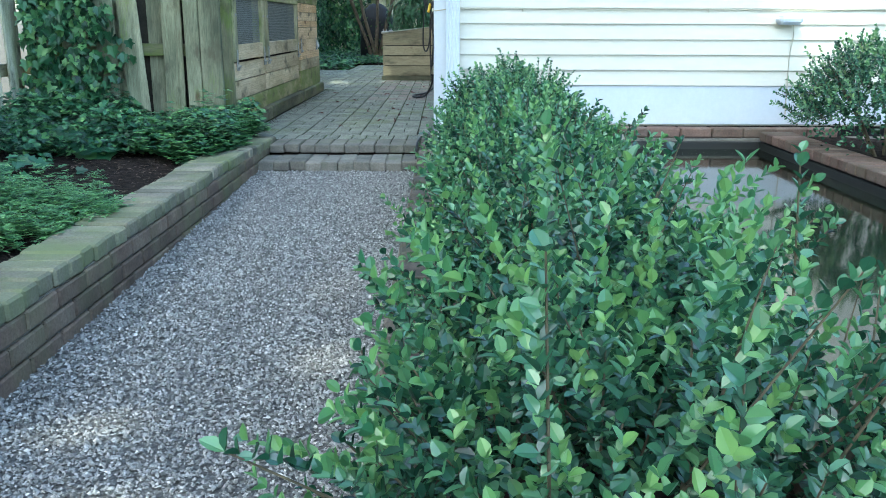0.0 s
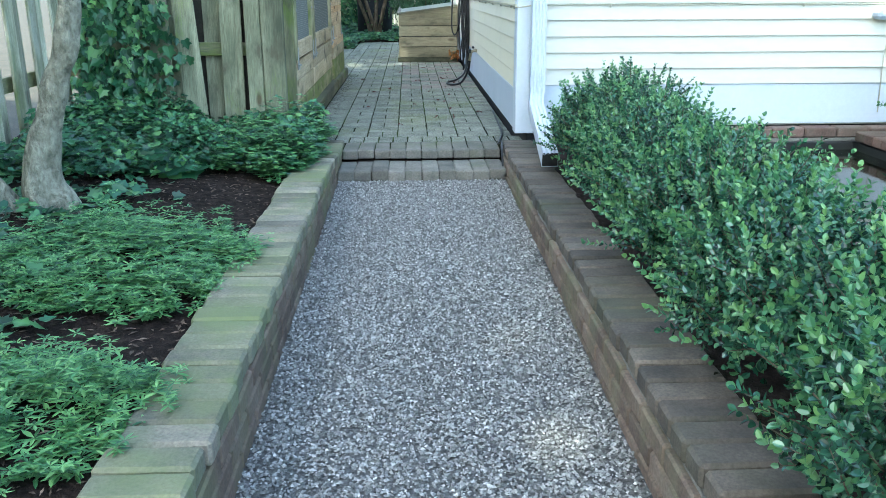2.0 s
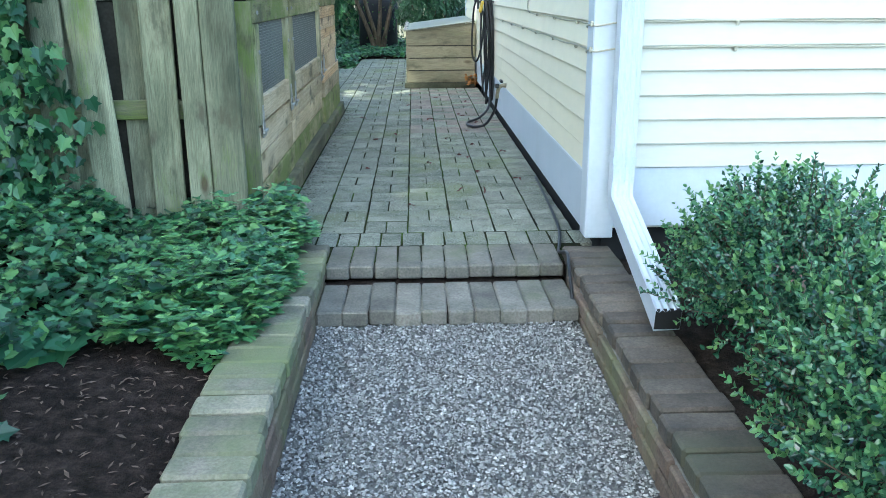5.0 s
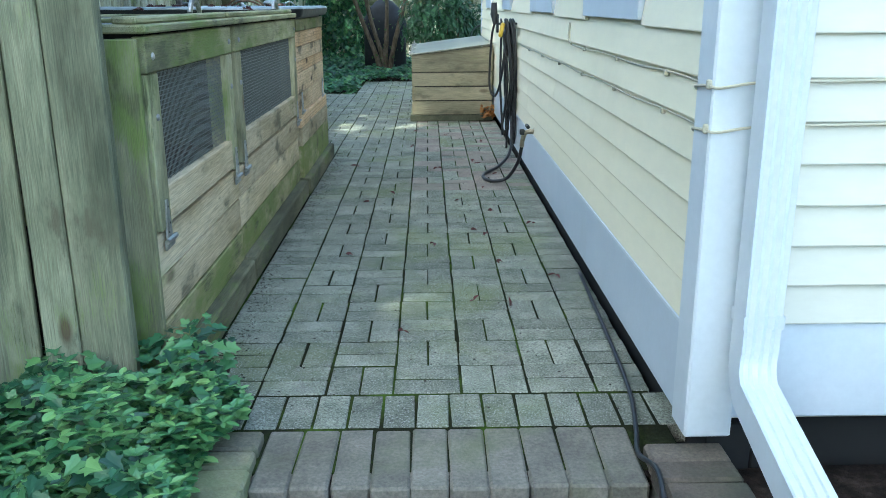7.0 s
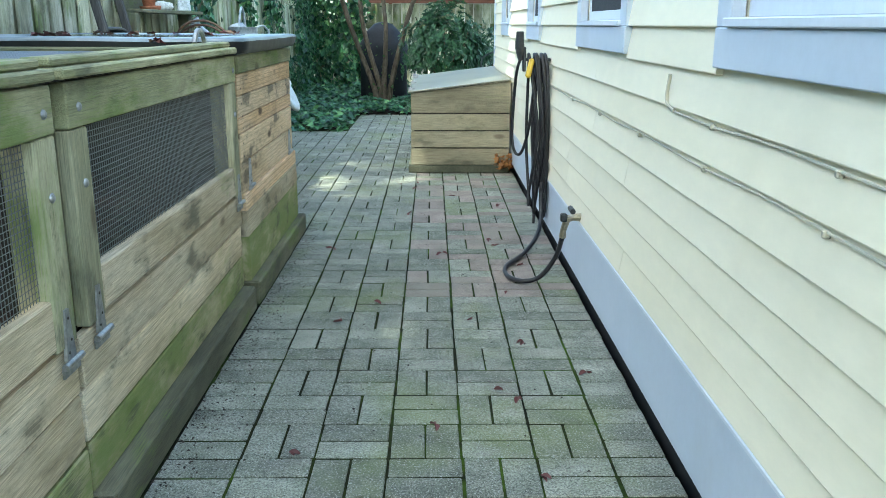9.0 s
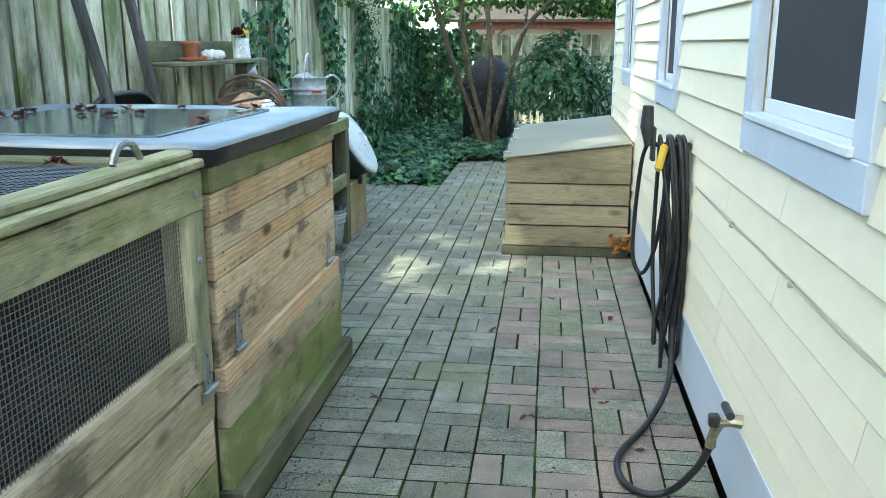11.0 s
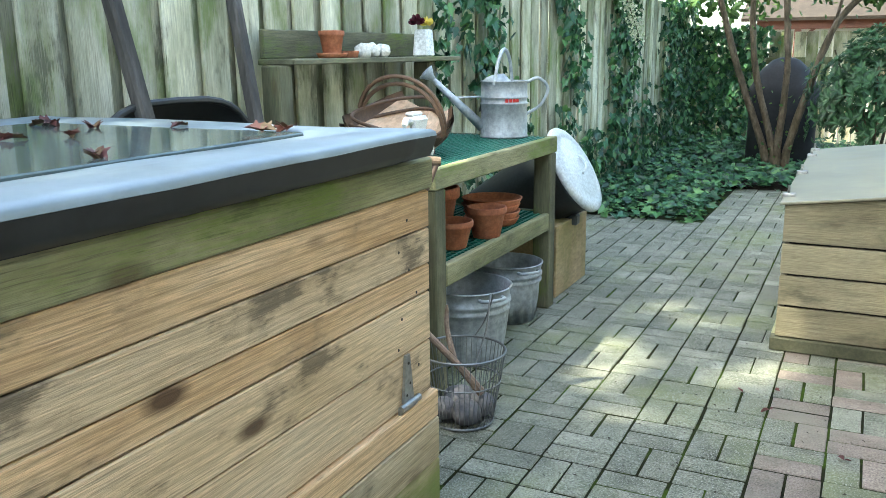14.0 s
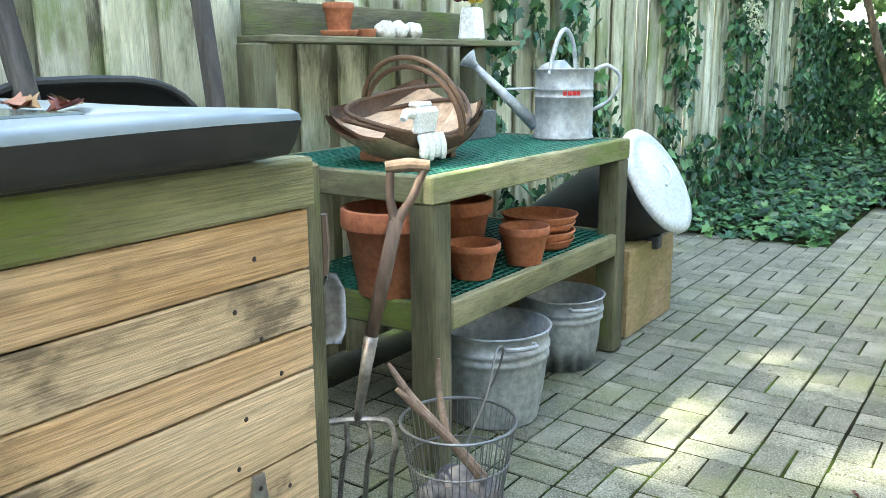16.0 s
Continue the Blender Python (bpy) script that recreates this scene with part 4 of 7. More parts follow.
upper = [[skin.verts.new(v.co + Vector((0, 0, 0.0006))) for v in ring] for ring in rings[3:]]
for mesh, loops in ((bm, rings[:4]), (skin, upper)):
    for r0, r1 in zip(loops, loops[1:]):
        for k in range(40):
            mesh.faces.new([r0[k], r0[(k + 1) % 40], r1[(k + 1) % 40], r1[k]])
skin.faces.new(upper[-1])
bm.faces.new(rings[0][::-1])
for ring in rings[4:]:
    for v in ring:
        bm.verts.remove(v)
bmesh.ops.remove_doubles(bm, verts=bm.verts, dist=0.0003)
bmesh.ops.remove_doubles(skin, verts=skin.verts, dist=0.0003)
smooth(part("rim", fixed(bm), COVER, cover, "black drooping rim"))
bmesh.ops.recalc_face_normals(skin, faces=skin.faces)
# pale blue-grey paints the sky's sheen onto the top of the black plastic
SKY_SHEEN = mat("sky_sheen_plastic", [(0.10, 0.13, 0.155), (0.15, 0.195, 0.225), (0.21, 0.265, 0.305)], 3.0, rough=0.42, bump=0.06, fine=16, con=0.4, rnd=0, spec=1.0, stain=((0.10, 0.11, 0.11), 4.0, 0.58, 0.75))
smooth(part("top_film", skin, SKY_SHEEN, cover, "plastic top with the sky's blue-grey sheen in its colour"))
part("glass_panel", box((CX0 + 0.20, CY0 + 0.20, 1.108), (CX1 - 0.24, CY1 - 0.16, 1.1215), 0.003), WETGLASS, cover, "wet glass panel")
part("tray", box((CX0 + 0.08, CY0 + 0.10, 1.052), (CX1 - 0.05, CY1 - 0.08, 1.062), 0.006), BLACKPLASTIC, cover, "black plastic underside")

# ---- cellar hatch against the house ----
hatch = thing("cellar_hatch", (-0.65, 14.2, 0.0), "low plank-sided cellar hatch with a sloping clear plastic lid", "cellar hatch")
H0, H1, HL = 12.94, 15.06, -1.07
HR = HX - 0.03
part("sill_beam", box((HL - 0.02, H0 - 0.015, 0.0), (HR, H0 + 0.05, 0.058), 0.004), mat("wet_beam", [(0.04, 0.042, 0.025), (0.08, 0.08, 0.05)], 7, rough=0.8, bump=0.5), hatch, "dark wet base beam")
part("sill_beam", box((HL - 0.02, H0 + 0.052, 0.0), (HL + 0.05, H1, 0.058), 0.004), RAIL_Y, hatch)
for z0, z1 in ((0.06, 0.198), (0.202, 0.338), (0.342, 0.478)):
    z0, z1 = z0 + 0.003, z1 - 0.003
    part("front_board", box((HL, H0, z0), (HR, H0 + 0.022, z1), 0.003), HATCH_X, hatch)
    part("side_board", box((HL, H0 + 0.024, z0), (HL + 0.022, H1 - 0.024, z1), 0.003), HATCH_Y, hatch)
    part("back_board", box((HL, H1 - 0.022, z0), (HR, H1, z1), 0.003), HATCH_X, hatch)
# near-black block added so that the gaps between boards read as shade
part("inner_lining", box((HL + 0.026, H0 + 0.026, 0.02), (HR, H1 - 0.026, 0.598), 0.002), SHADE_BLACK, hatch)
for yy in (H0, H1 - 0.022):
    bm = bmesh.new()
    a = [bm.verts.new(p) for p in ((HL, yy, 0.485), (HR, yy, 0.485), (HR, yy, 0.738), (HL, yy, 0.640))]
    b = [bm.verts.new(v.co + Vector((0, 0.022, 0))) for v in a]
    bm.faces.new(a)
    bm.faces.new(b[::-1])
    for k in range(4):
        bm.faces.new([a[k], b[k], b[(k + 1) % 4], a[(k + 1) % 4]])
    part("gable_board", fixed(bm), HATCH_X, hatch)
part("side_board", box((HL, H0 + 0.024, 0.485), (HL + 0.022, H1 - 0.024, 0.638), 0.003), HATCH_Y, hatch)
LIDMAT = mat("clear_plastic_lid", [(0.17, 0.165, 0.115), (0.22, 0.21, 0.15)], 1.6, rough=0.42, bump=0.03, fine=8, rnd=0, spec=0.7, stain=((0.10, 0.11, 0.075), 1.8, 0.5, 0.75))
lid_m = along((HL - 0.02, 0, 0.643), (HR, 0, 0.744))
lid_len = (Vector((HR, 0, 0.744)) - Vector((HL - 0.02, 0, 0.643))).length
part("lid", box((0, H0 - 0.02, 0), (lid_len, H1 + 0.02, 0.012), 0.003, lid_m), LIDMAT, hatch, "sloping translucent plastic lid")
for yy in (H0 + 0.12, H0 + 0.9, H0 + 1.7, H1 - 0.1):
    latch = part("latch", box((HL - 0.024, yy, 0.64), (HL + 0.03, yy + 0.045, 0.674), 0.004), ZINC, hatch, "small steel latch")
    part("pin", tube([(HL, yy + 0.022, 0.67), (HL, yy + 0.022, 0.705)], 0.006, 7), ZINC, latch)

# ---- downspout ----
spout = thing("downspout", (-0.09, 6.25, 0.03), "white ribbed metal downspout with an elbow kicking out over the wall", "downspout")


def rect_pipe(stations, w, d):
    """A ribbed rectangular pipe through (centre, across, deep) stations."""
    bm = bmesh.new()
    rings = []
    prof = []
    for k in range(9):
        u = -0.5 + k / 8
        prof.append((u * w, -d / 2 + (0.008 if k % 2 else 0.0)))
    prof += [(w / 2, d / 2), (0, d / 2), (-w / 2, d / 2)]
    for c, ax, dp in stations:
        rings.append([bm.verts.new(Vector(c) + Vector(ax) * p + Vector(dp) * q) for p, q in prof])
    k = len(prof)
    for a, b in zip(rings, rings[1:]):
        for i in range(k):
            bm.faces.new([a[i], a[(i + 1) % k], b[(i + 1) % k], b[i]])
    return fixed(bm)


SX = -0.150
part("pipe", rect_pipe([((SX, 6.235, z), (1, 0, 0), (0, 1, 0)) for z in (0.36, 0.8, 1.6, 2.95)], 0.086, 0.075), TRIM, spout)
el = []
for k in range(7):
    a = radians(68) * k / 6
    el.append(((SX - 0.002 * k, 6.235 - 0.10 * (1 - math.cos(a)), 0.36 - 0.10 * math.sin(a)), (1, 0, 0), (0, math.cos(a), -math.sin(a))))
end = Vector((SX - 0.055, 5.33, 0.105))
c0, ax0, dp0 = el[-1]
dd = (end - Vector(c0)).normalized()
dp = Vector((1, 0, 0)).cross(dd).normalized()
if dp.z > 0:
    dp = -dp
el.append((Vector(c0) + dd * 0.03, (1, 0, 0), dp))
el.append((end, (0.99, 0.1, 0), dp))
smooth(part("elbow", rect_pipe(el, 0.086, 0.075), TRIM, spout, "white elbow and kick-out"), False)
part("collar", rect_pipe([((SX, 6.235, z), (1, 0, 0), (0, 1, 0)) for z in (0.42, 0.452)], 0.094, 0.084), TRIM, spout)
# the pipe's shaded inside is drawn as a near-black plate
part("outlet", box((-0.041, -0.012, -0.034), (0.041, 0.004, 0.034), 0.002, Matrix.Translation(end + dd * -0.004) @ Matrix((Vector((1, 0, 0)), dd, dd.cross(Vector((-1, 0, 0))))).transposed().to_4x4()), SHADE_BLACK, spout, "near-black plate for the shade inside the open end")
# ---- hose and tap ----
RUBBER = mat("black_rubber", [(0.012, 0.012, 0.014), (0.025, 0.025, 0.028)], 30, rough=0.45, bump=0.1, rnd=0)
YELLOW = plain("yellow_plastic", (0.60, 0.40, 0.03), 0.4)
hose = thing("garden_hose", (-0.30, 10.8, 0.0), "black rubber hose hung in long loops on a wall bracket", "hose")
part("bracket", box((HX - 0.16, 10.74, 0.985), (HX - 0.02, 10.78, 1.0), 0.003), BLACKPLASTIC, hose, "black hose bracket")
part("bracket", box((HX - 0.17, 10.73, 0.93), (HX - 0.155, 10.79, 1.06), 0.003), BLACKPLASTIC, hose)
for k in range(7):
    o = 0.013 * k + 0.010 * math.sin(k * 2.3)
    low = (0.17, 0.33, 0.20, 0.27, 0.14, 0.38, 0.24)[k]
    loop = [(HX - 0.03 - o, 10.70 + 0.012 * k, low), (HX - 0.03 - o * 0.7, 10.67 + 0.02 * math.sin(k * 1.9), 0.60), (HX - 0.04 - o, 10.70, 0.93), (HX - 0.05 - o, 10.76, 1.02), (HX - 0.04 - o, 10.84, 0.95), (HX - 0.03 - o * 1.15, 10.85 + 0.02 * math.cos(k * 2.7), 0.55), (HX - 0.03 - o, 10.81 - 0.012 * k, low), (HX - 0.03 - o, 10.76, low - 0.05), (HX - 0.03 - o, 10.70 + 0.012 * k, low)]
    smooth(part("coil", tube(curve_pts(loop, 6), 0.0085, 8), RUBBER, hose))
loop = [(HX - 0.17, 10.75, 1.03), (HX - 0.20, 10.80, 0.9), (HX - 0.21, 10.84, 0.55), (HX - 0.17, 10.80, 0.47), (HX - 0.13, 10.74, 0.62), (HX - 0.10, 10.72, 0.95)]
smooth(part("coil", tube(curve_pts(loop, 6), 0.0085, 8), RUBBER, hose))
loop = [(HX - 0.04, 10.80, 0.9), (HX - 0.05, 10.72, 0.3), (HX - 0.07, 10.60, 0.09), (HX - 0.17, 10.36, 0.022), (HX - 0.29, 10.12, 0.014), (HX - 0.30, 9.95, 0.013), (HX - 0.24, 9.86, 0.014), (HX - 0.16, 9.84, 0.04), (HX - 0.10, 9.78, 0.15), (HX - 0.085, 9.69, 0.27)]
smooth(part("lead", tube(curve_pts(loop, 8), 0.0115, 8), RUBBER, hose, "loop of hose lying on the paving"))
nz = part("nozzle", tube([(HX - 0.19, 10.74, 1.14), (HX - 0.19, 10.745, 1.06), (HX - 0.18, 10.75, 0.99)], [0.02, 0.026, 0.016], 10), BLACKPLASTIC, hose, "black spray nozzle")
part("trigger", beam((HX - 0.125, 10.70, 1.0), (HX - 0.15, 10.68, 0.90), 0.028, 0.034, 0.01), YELLOW, nz, "yellow trigger grip")
tap = thing("tap", (HX - 0.05, 9.63, 0.36), "brass garden tap on the skirt board", "tap")
BRASS = mat("dull_brass", [(0.35, 0.30, 0.20), (0.48, 0.43, 0.32)], 20, rough=0.4, bump=0.1, rnd=0, metal=0.85)
part("body", tube([(HX - 0.01, 9.63, 0.372), (HX - 0.05, 9.635, 0.372), (HX - 0.075, 9.65, 0.36), (HX - 0.085, 9.68, 0.30), (HX - 0.085, 9.69, 0.27)], [0.02, 0.016, 0.017, 0.014, 0.016], 10), BRASS, tap)
part("handle", tube([(HX - 0.06, 9.59, 0.405), (HX - 0.06, 9.665, 0.405)], 0.012, 8), BLACKPLASTIC, tap, "black tap handle")
part("handle", box((HX - 0.105, 9.63, 0.35), (HX - 0.075, 9.66, 0.385), 0.005), BLACKPLASTIC, tap)

# ---- potting bench ----
BF, BY0, BY1 = -2.17, 11.835, 13.19
bench = thing("potting_bench", (-2.52, 12.5, 0.0), "mossy timber potting bench with green grid shelves", "potting bench")
GREENGRID = mat("green_plastic_grid", [(0.01, 0.11, 0.075), (0.02, 0.16, 0.11)], 8, rough=0.45, bump=0.1, rnd=0)
# dark tone of the sheets that stand in for shade below the open grids
GRID_SHADE = plain("painted_grid_shade", (0.012, 0.03, 0.024), 0.8)
for x0 in (BF - 0.09, -2.93):
    for y0 in (BY0 + 0.005, BY1 - 0.095):
        part("leg", box((x0, y0, 0.0), (x0 + 0.088, y0 + 0.088, 0.795 if x0 > -2.5 else 1.243), 0.006), DARKRAIL_Z, bench)
part("front_rail", box((BF - 0.036, BY0, 0.796), (BF, BY1, 0.876), 0.005), RAIL_Y, bench)
part("end_rail", box((-2.93, BY0, 0.796), (BF - 0.038, BY0 + 0.036, 0.874), 0.005), RAIL_X, bench)
part("end_rail", box((-2.93, BY1 - 0.036, 0.796), (BF - 0.038, BY1, 0.874), 0.005), RAIL_X, bench)
part("back_rail", box((-2.965, BY0, 0.796), (-2.932, BY1, 0.874), 0.005), RAIL_Y, bench)
part("shelf_rail", box((BF - 0.034, BY0 + 0.096, 0.412), (BF - 0.002, BY1 - 0.098, 0.50), 0.005), RAIL_Y, bench)
part("shelf_rail", box((-2.84, BY0 + 0.02, 0.412), (BF - 0.092, BY0 + 0.05, 0.50), 0.005), RAIL_X, bench)
part("shelf_rail", box((-2.84, BY1 - 0.05, 0.412), (BF - 0.092, BY1 - 0.02, 0.50), 0.005), RAIL_X, bench)


def grid_slab(name, x0, x1, y0, y1, z, gap, label):
    """A moulded grid: one panel of crossing bars."""
    panel = part(name, box((x0, y0, z - 0.001), (x1, y0 + 0.008, z + 0.006), 0.001), GREENGRID, bench, label)
    x = x0
    while x < x1:
        part("grid_bar", box((x, y0 + 0.008, z), (x + 0.006, y1, z + 0.006), 0.001), GREENGRID, panel)
        x += gap
    y = y0 + gap
    while y < y1:
        part("cross_bar", box((x0, y, z - 0.001), (x1, y + 0.006, z + 0.005), 0.001), GREENGRID, panel)
        y += gap


grid_slab("grid_top", -2.93, BF - 0.038, BY0 + 0.038, BY1 - 0.038, 0.868, 0.028, "green plastic grid top")
part("grid_backing", box((-2.92, BY0 + 0.04, 0.835), (BF - 0.04, BY1 - 0.04, 0.843), 0.001), GRID_SHADE, bench)
grid_slab("grid_shelf", -2.84, BF - 0.036, BY0 + 0.052, BY1 - 0.052, 0.490, 0.032, "green plastic grid shelf")
part("grid_backing", box((-2.83, BY0 + 0.055, 0.464), (BF - 0.04, BY1 - 0.055, 0.472), 0.001), GRID_SHADE, bench)
part("upper_shelf", box((-2.99, 11.90, 1.244), (-2.81, 13.42, 1.268), 0.004), DARKRAIL_Y, bench)
part("back_board", box((-3.01, 11.94, 1.269), (-2.985, 13.22, 1.385), 0.004), DARKRAIL_Y, bench)
stake = solid("timber_stake", box((-1.935, 10.985, 0.0), (-1.845, 11.055, 1.015), 0.006), DARKRAIL_Z, "mossy upright timber beside the bench", "post", loc=(-1.89, 11.02, 0.0))

# ---- pots ----
CLAY = mat("terracotta", [(0.30, 0.10, 0.05), (0.42, 0.15, 0.075), (0.48, 0.20, 0.11)], 7, rough=0.8, bump=0.2, fine=70, rnd=0.12, stain=((0.45, 0.32, 0.24), 5, 0.6, 0.85))


def pot(at, r, h, label, name="plant_pot"):
    """A flower pot with its rolled rim, hollow inside."""
    rim = 0.24 * h
    p = [(0.0, 0.0), (r * 0.66, 0.0), (r * 0.68, 0.004), (r * 0.90, h - rim), (r * 0.98, h - rim + 0.003), (r, h - rim + 0.01), (r, h - 0.005), (r * 0.98, h), (r * 0.92, h), (r * 0.88, h - 0.01), (r * 0.80, h - rim), (r * 0.6, 0.018), (0.0, 0.016)]
    return smooth(solid(name, lathe(p, at, 32), CLAY, label, "plant pot", "clay pots", loc=at))


def saucer(at, r, h, label):
    p = [(0.0, 0.0), (r * 0.8, 0.0), (r * 0.86, 0.004), (r * 0.98, h - 0.006), (r, h), (r * 0.95, h), (r * 0.88, 0.012), (0.0, 0.009)]
    return smooth(solid("pot_saucer", lathe(p, at, 32), CLAY, label, "saucer", "clay saucers", loc=at))


SZ = 0.4965
pot((-2.40, 11.94, SZ), 0.152, 0.265, "large terracotta plant pot on the lower shelf")
pot((-2.50, 12.42, SZ), 0.138, 0.215, "wide terracotta plant pot on the lower shelf")
pot((-2.295, 12.225, SZ), 0.092, 0.115, "small dark terracotta bowl pot on the lower shelf")
pot((-2.245, 12.475, SZ), 0.088, 0.135, "small terracotta pot on the lower shelf")
for k in range(4):
    saucer((-2.345 + jig(0.006), 12.76 + jig(0.006), SZ + k * 0.03), 0.132 + 0.004 * k, 0.036, "terracotta saucer in a stack on the lower shelf")
saucer((-2.89, 12.285, 1.2685), 0.068, 0.022, "terracotta saucer under a small pot")
pot((-2.89, 12.285, 1.278), 0.056, 0.105, "small terracotta pot on the upper shelf")
saucer((-2.89, 12.43, 1.2685), 0.040, 0.03, "tiny terracotta saucer on the upper shelf")
CREAM = mat("pale_shell", [(0.55, 0.53, 0.48), (0.72, 0.70, 0.65)], 30, rough=0.8, bump=0.6, fine=90, rnd=0.05)
for k in range(3):
    bm = bmesh.new()
    bmesh.ops.create_icosphere(bm, subdivisions=3, radius=0.04)
    for v in bm.verts:
        v.co *= 1 + 0.25 * noise.noise(v.co * 40 + Vector((k, 0, 0)))
        v.co.z *= 0.9
    bmesh.ops.translate(bm, verts=bm.verts, vec=(-2.89 + jig(0.01), 12.555 + k * 0.075, 1.297))
    smooth(solid("sea_shell", bm, CREAM, "rough pale shell on the upper shelf", "shell", "shells", loc=(-2.89, 12.555 + k * 0.075, 1.268)))
VASE = mat("white_ceramic", [(0.72, 0.74, 0.74), (0.80, 0.81, 0.80)], 4, rough=0.3, bump=0.05, rnd=0)
vase = thing("flower_vase", (-2.88, 13.12, 1.2685), "square white vase holding a burgundy and a yellow bloom", "vase")
bm = box((-0.045, -0.045, 0), (0.045, 0.045, 0.135), 0.008)
for v in bm.verts:
    v.co.x *= 1 - 1.6 * v.co.z
    v.co.y *= 1 - 1.6 * v.co.z
bmesh.ops.translate(bm, verts=bm.verts, vec=(-2.88, 13.12, 1.2685))
part("body", bm, VASE, vase)


def bloom(c, r, material, parent, label, seed):
    rr = np.random.RandomState(seed)
    spots = []
    for k in range(60):
        d = rr.normal(size=3)
        d[2] = abs(d[2]) * 0.8
        d /= np.linalg.norm(d)
        spots.append((np.array(c), d, np.cross(d, rr.normal(size=3)), r * rr.uniform(0.8, 1.1)))
    v, f = leaves(OVAL, spots)
    v = np.asarray(v) - np.asarray(ORG[parent])
    me = bpy.data.meshes.new("bloom")
    me.from_pydata(v.tolist(), [], f)
    me.materials.append(material)
    ob = new("bloom", me)
    ob.parent = parent
    tagged(ob, label)


bloom((-2.89, 13.07, 1.435), 0.045, leaf_mat("burgundy_petal", [(0.05, 0.003, 0.01), (0.10, 0.008, 0.02)], 0.6), vase, "dark burgundy bloom", 1)
bloom((-2.87, 13.14, 1.43), 0.042, leaf_mat("yellow_petal", [(0.75, 0.60, 0.08), (0.85, 0.75, 0.25)], 0.6), vase, "pale yellow bloom", 2)

# ---- watering can ----
CB = Vector((-2.414, 13.08, 0.8745))
LEFT = Vector((-0.82, -0.57, 0))
can = thing("watering_can", tuple(CB), "galvanised long-spout watering can with red lettering", "watering can")
R, HC = 0.118, 0.275
p = [(0.0, 0.004), (R * 1.02, 0.0), (R * 1.03, 0.008), (R * 0.99, 0.014), (R * 0.975, 0.16), (R * 1.0, 0.163), (R * 1.0, 0.168), (R * 0.975, 0.171), (R * 0.975, 0.19), (R * 1.0, 0.193), (R * 1.0, 0.198), (R * 0.975, 0.201), (R * 0.97, HC - 0.006), (R * 1.0, HC - 0.004), (R * 1.0, HC), (R * 0.95, HC), (R * 0.94, HC - 0.012), (0.0, HC - 0.016)]
smooth(part("body", lathe(p, CB, 40), STEEL, can))
hood = bmesh.new()
bmesh.ops.create_uvsphere(hood, u_segments=20, v_segments=10, radius=R * 0.93)
for v in hood.verts:
    v.co.z = max(v.co.z, 0) * 0.42
    if v.co.dot(LEFT) < 0:
        v.co.z *= 0.2
bmesh.ops.translate(hood, verts=hood.verts, vec=CB + Vector((0, 0, HC - 0.012)))
smooth(part("hood", hood, STEEL, can, "half-covered domed top"))
s0, s1 = CB + LEFT * (R * 0.93) + Vector((0, 0, 0.05)), CB + LEFT * (R + 0.235) + Vector((0, 0, 0.285))
sp = part("spout", tube([s0, s0.lerp(s1, 0.5), s1], [0.027, 0.020, 0.013], 12), STEEL, can)
smooth(sp)
dn = (s1 - s0).normalized()
smooth(part("rose", fixed(tube([s1, s1 + dn * 0.015, s1 + dn * 0.05, s1 + dn * 0.053, s1 + dn * 0.058], [0.014, 0.018, 0.042, 0.042, 0.02], 18)), STEEL, sp, "brass-grey sprinkler rose"))
part("brace", tube([CB + LEFT * R + Vector((0, 0, HC * 0.72)), s0.lerp(s1, 0.62)], 0.005, 7), STEEL, can)
bow = curve_pts([CB + LEFT * 0.01 + Vector((0.0, -R * 0.9, HC - 0.02)) * 1.0, CB + Vector((0, -R * 0.6, HC + 0.10)), CB + Vector((0, 0, HC + 0.15)), CB + Vector((0, R * 0.6, HC + 0.10)), CB + Vector((0, R * 0.9, HC - 0.02))], 6)
part("top_handle", fixed(tube(bow, 0.009, 8)), STEEL, can)
hb = [CB - LEFT * (R * 0.95) + Vector((0, 0, HC - 0.01)), CB - LEFT * (R + 0.055) + Vector((0, 0, HC + 0.01)), CB - LEFT * (R + 0.105) + Vector((0, 0, HC - 0.04)), CB - LEFT * (R + 0.07) + Vector((0, 0, HC - 0.12)), CB - LEFT * (R * 0.97) + Vector((0, 0, HC - 0.165))]
part("back_handle", fixed(tube(curve_pts(hb, 6), 0.008, 8)), STEEL, can)
REDINK = plain("red_paint", (0.45, 0.02, 0.02), 0.5)
# the maker's mark, as plain bars in its colour
facing = Vector((0.57, -0.82, 0)).normalized()
side = -LEFT
for k in range(4):
    a = CB + facing * (R * 0.985) + side * (-0.012 + 0.019 * k) + Vector((0, 0, 0.172))
    out = (a - CB)
    out.z = 0
    a = CB + out.normalized() * (R * 0.982) + Vector((0, 0, 0.1735))
    part("mark", box((-0.0075, -0.0015, 0), (0.0075, 0.0015, 0.016), 0.0005, Matrix.Translation(a) @ Matrix.Rotation(math.atan2(out.y, out.x) + math.pi / 2, 4, "Z")), REDINK, can, "red painted mark")

# ---- trug, glove, metal box ----
TRUGC = Vector((-2.50, 12.16, 0.985))
BASKETWOOD = mat("willow_board", [(0.42, 0.27, 0.17), (0.58, 0.41, 0.28), (0.68, 0.52, 0.38)], 7, stretch=(1, 0.15, 1), rough=0.7, bump=0.3, fine=60, rnd=0.2)
DARKWOOD = mat("dark_bentwood", [(0.07, 0.04, 0.025), (0.13, 0.075, 0.045)], 10, rough=0.6, bump=0.3, rnd=0.1)
trug = thing("trug_basket", (TRUGC.x, TRUGC.y, 0.8745), "wooden trug basket of thin boards with a bentwood handle", "basket")
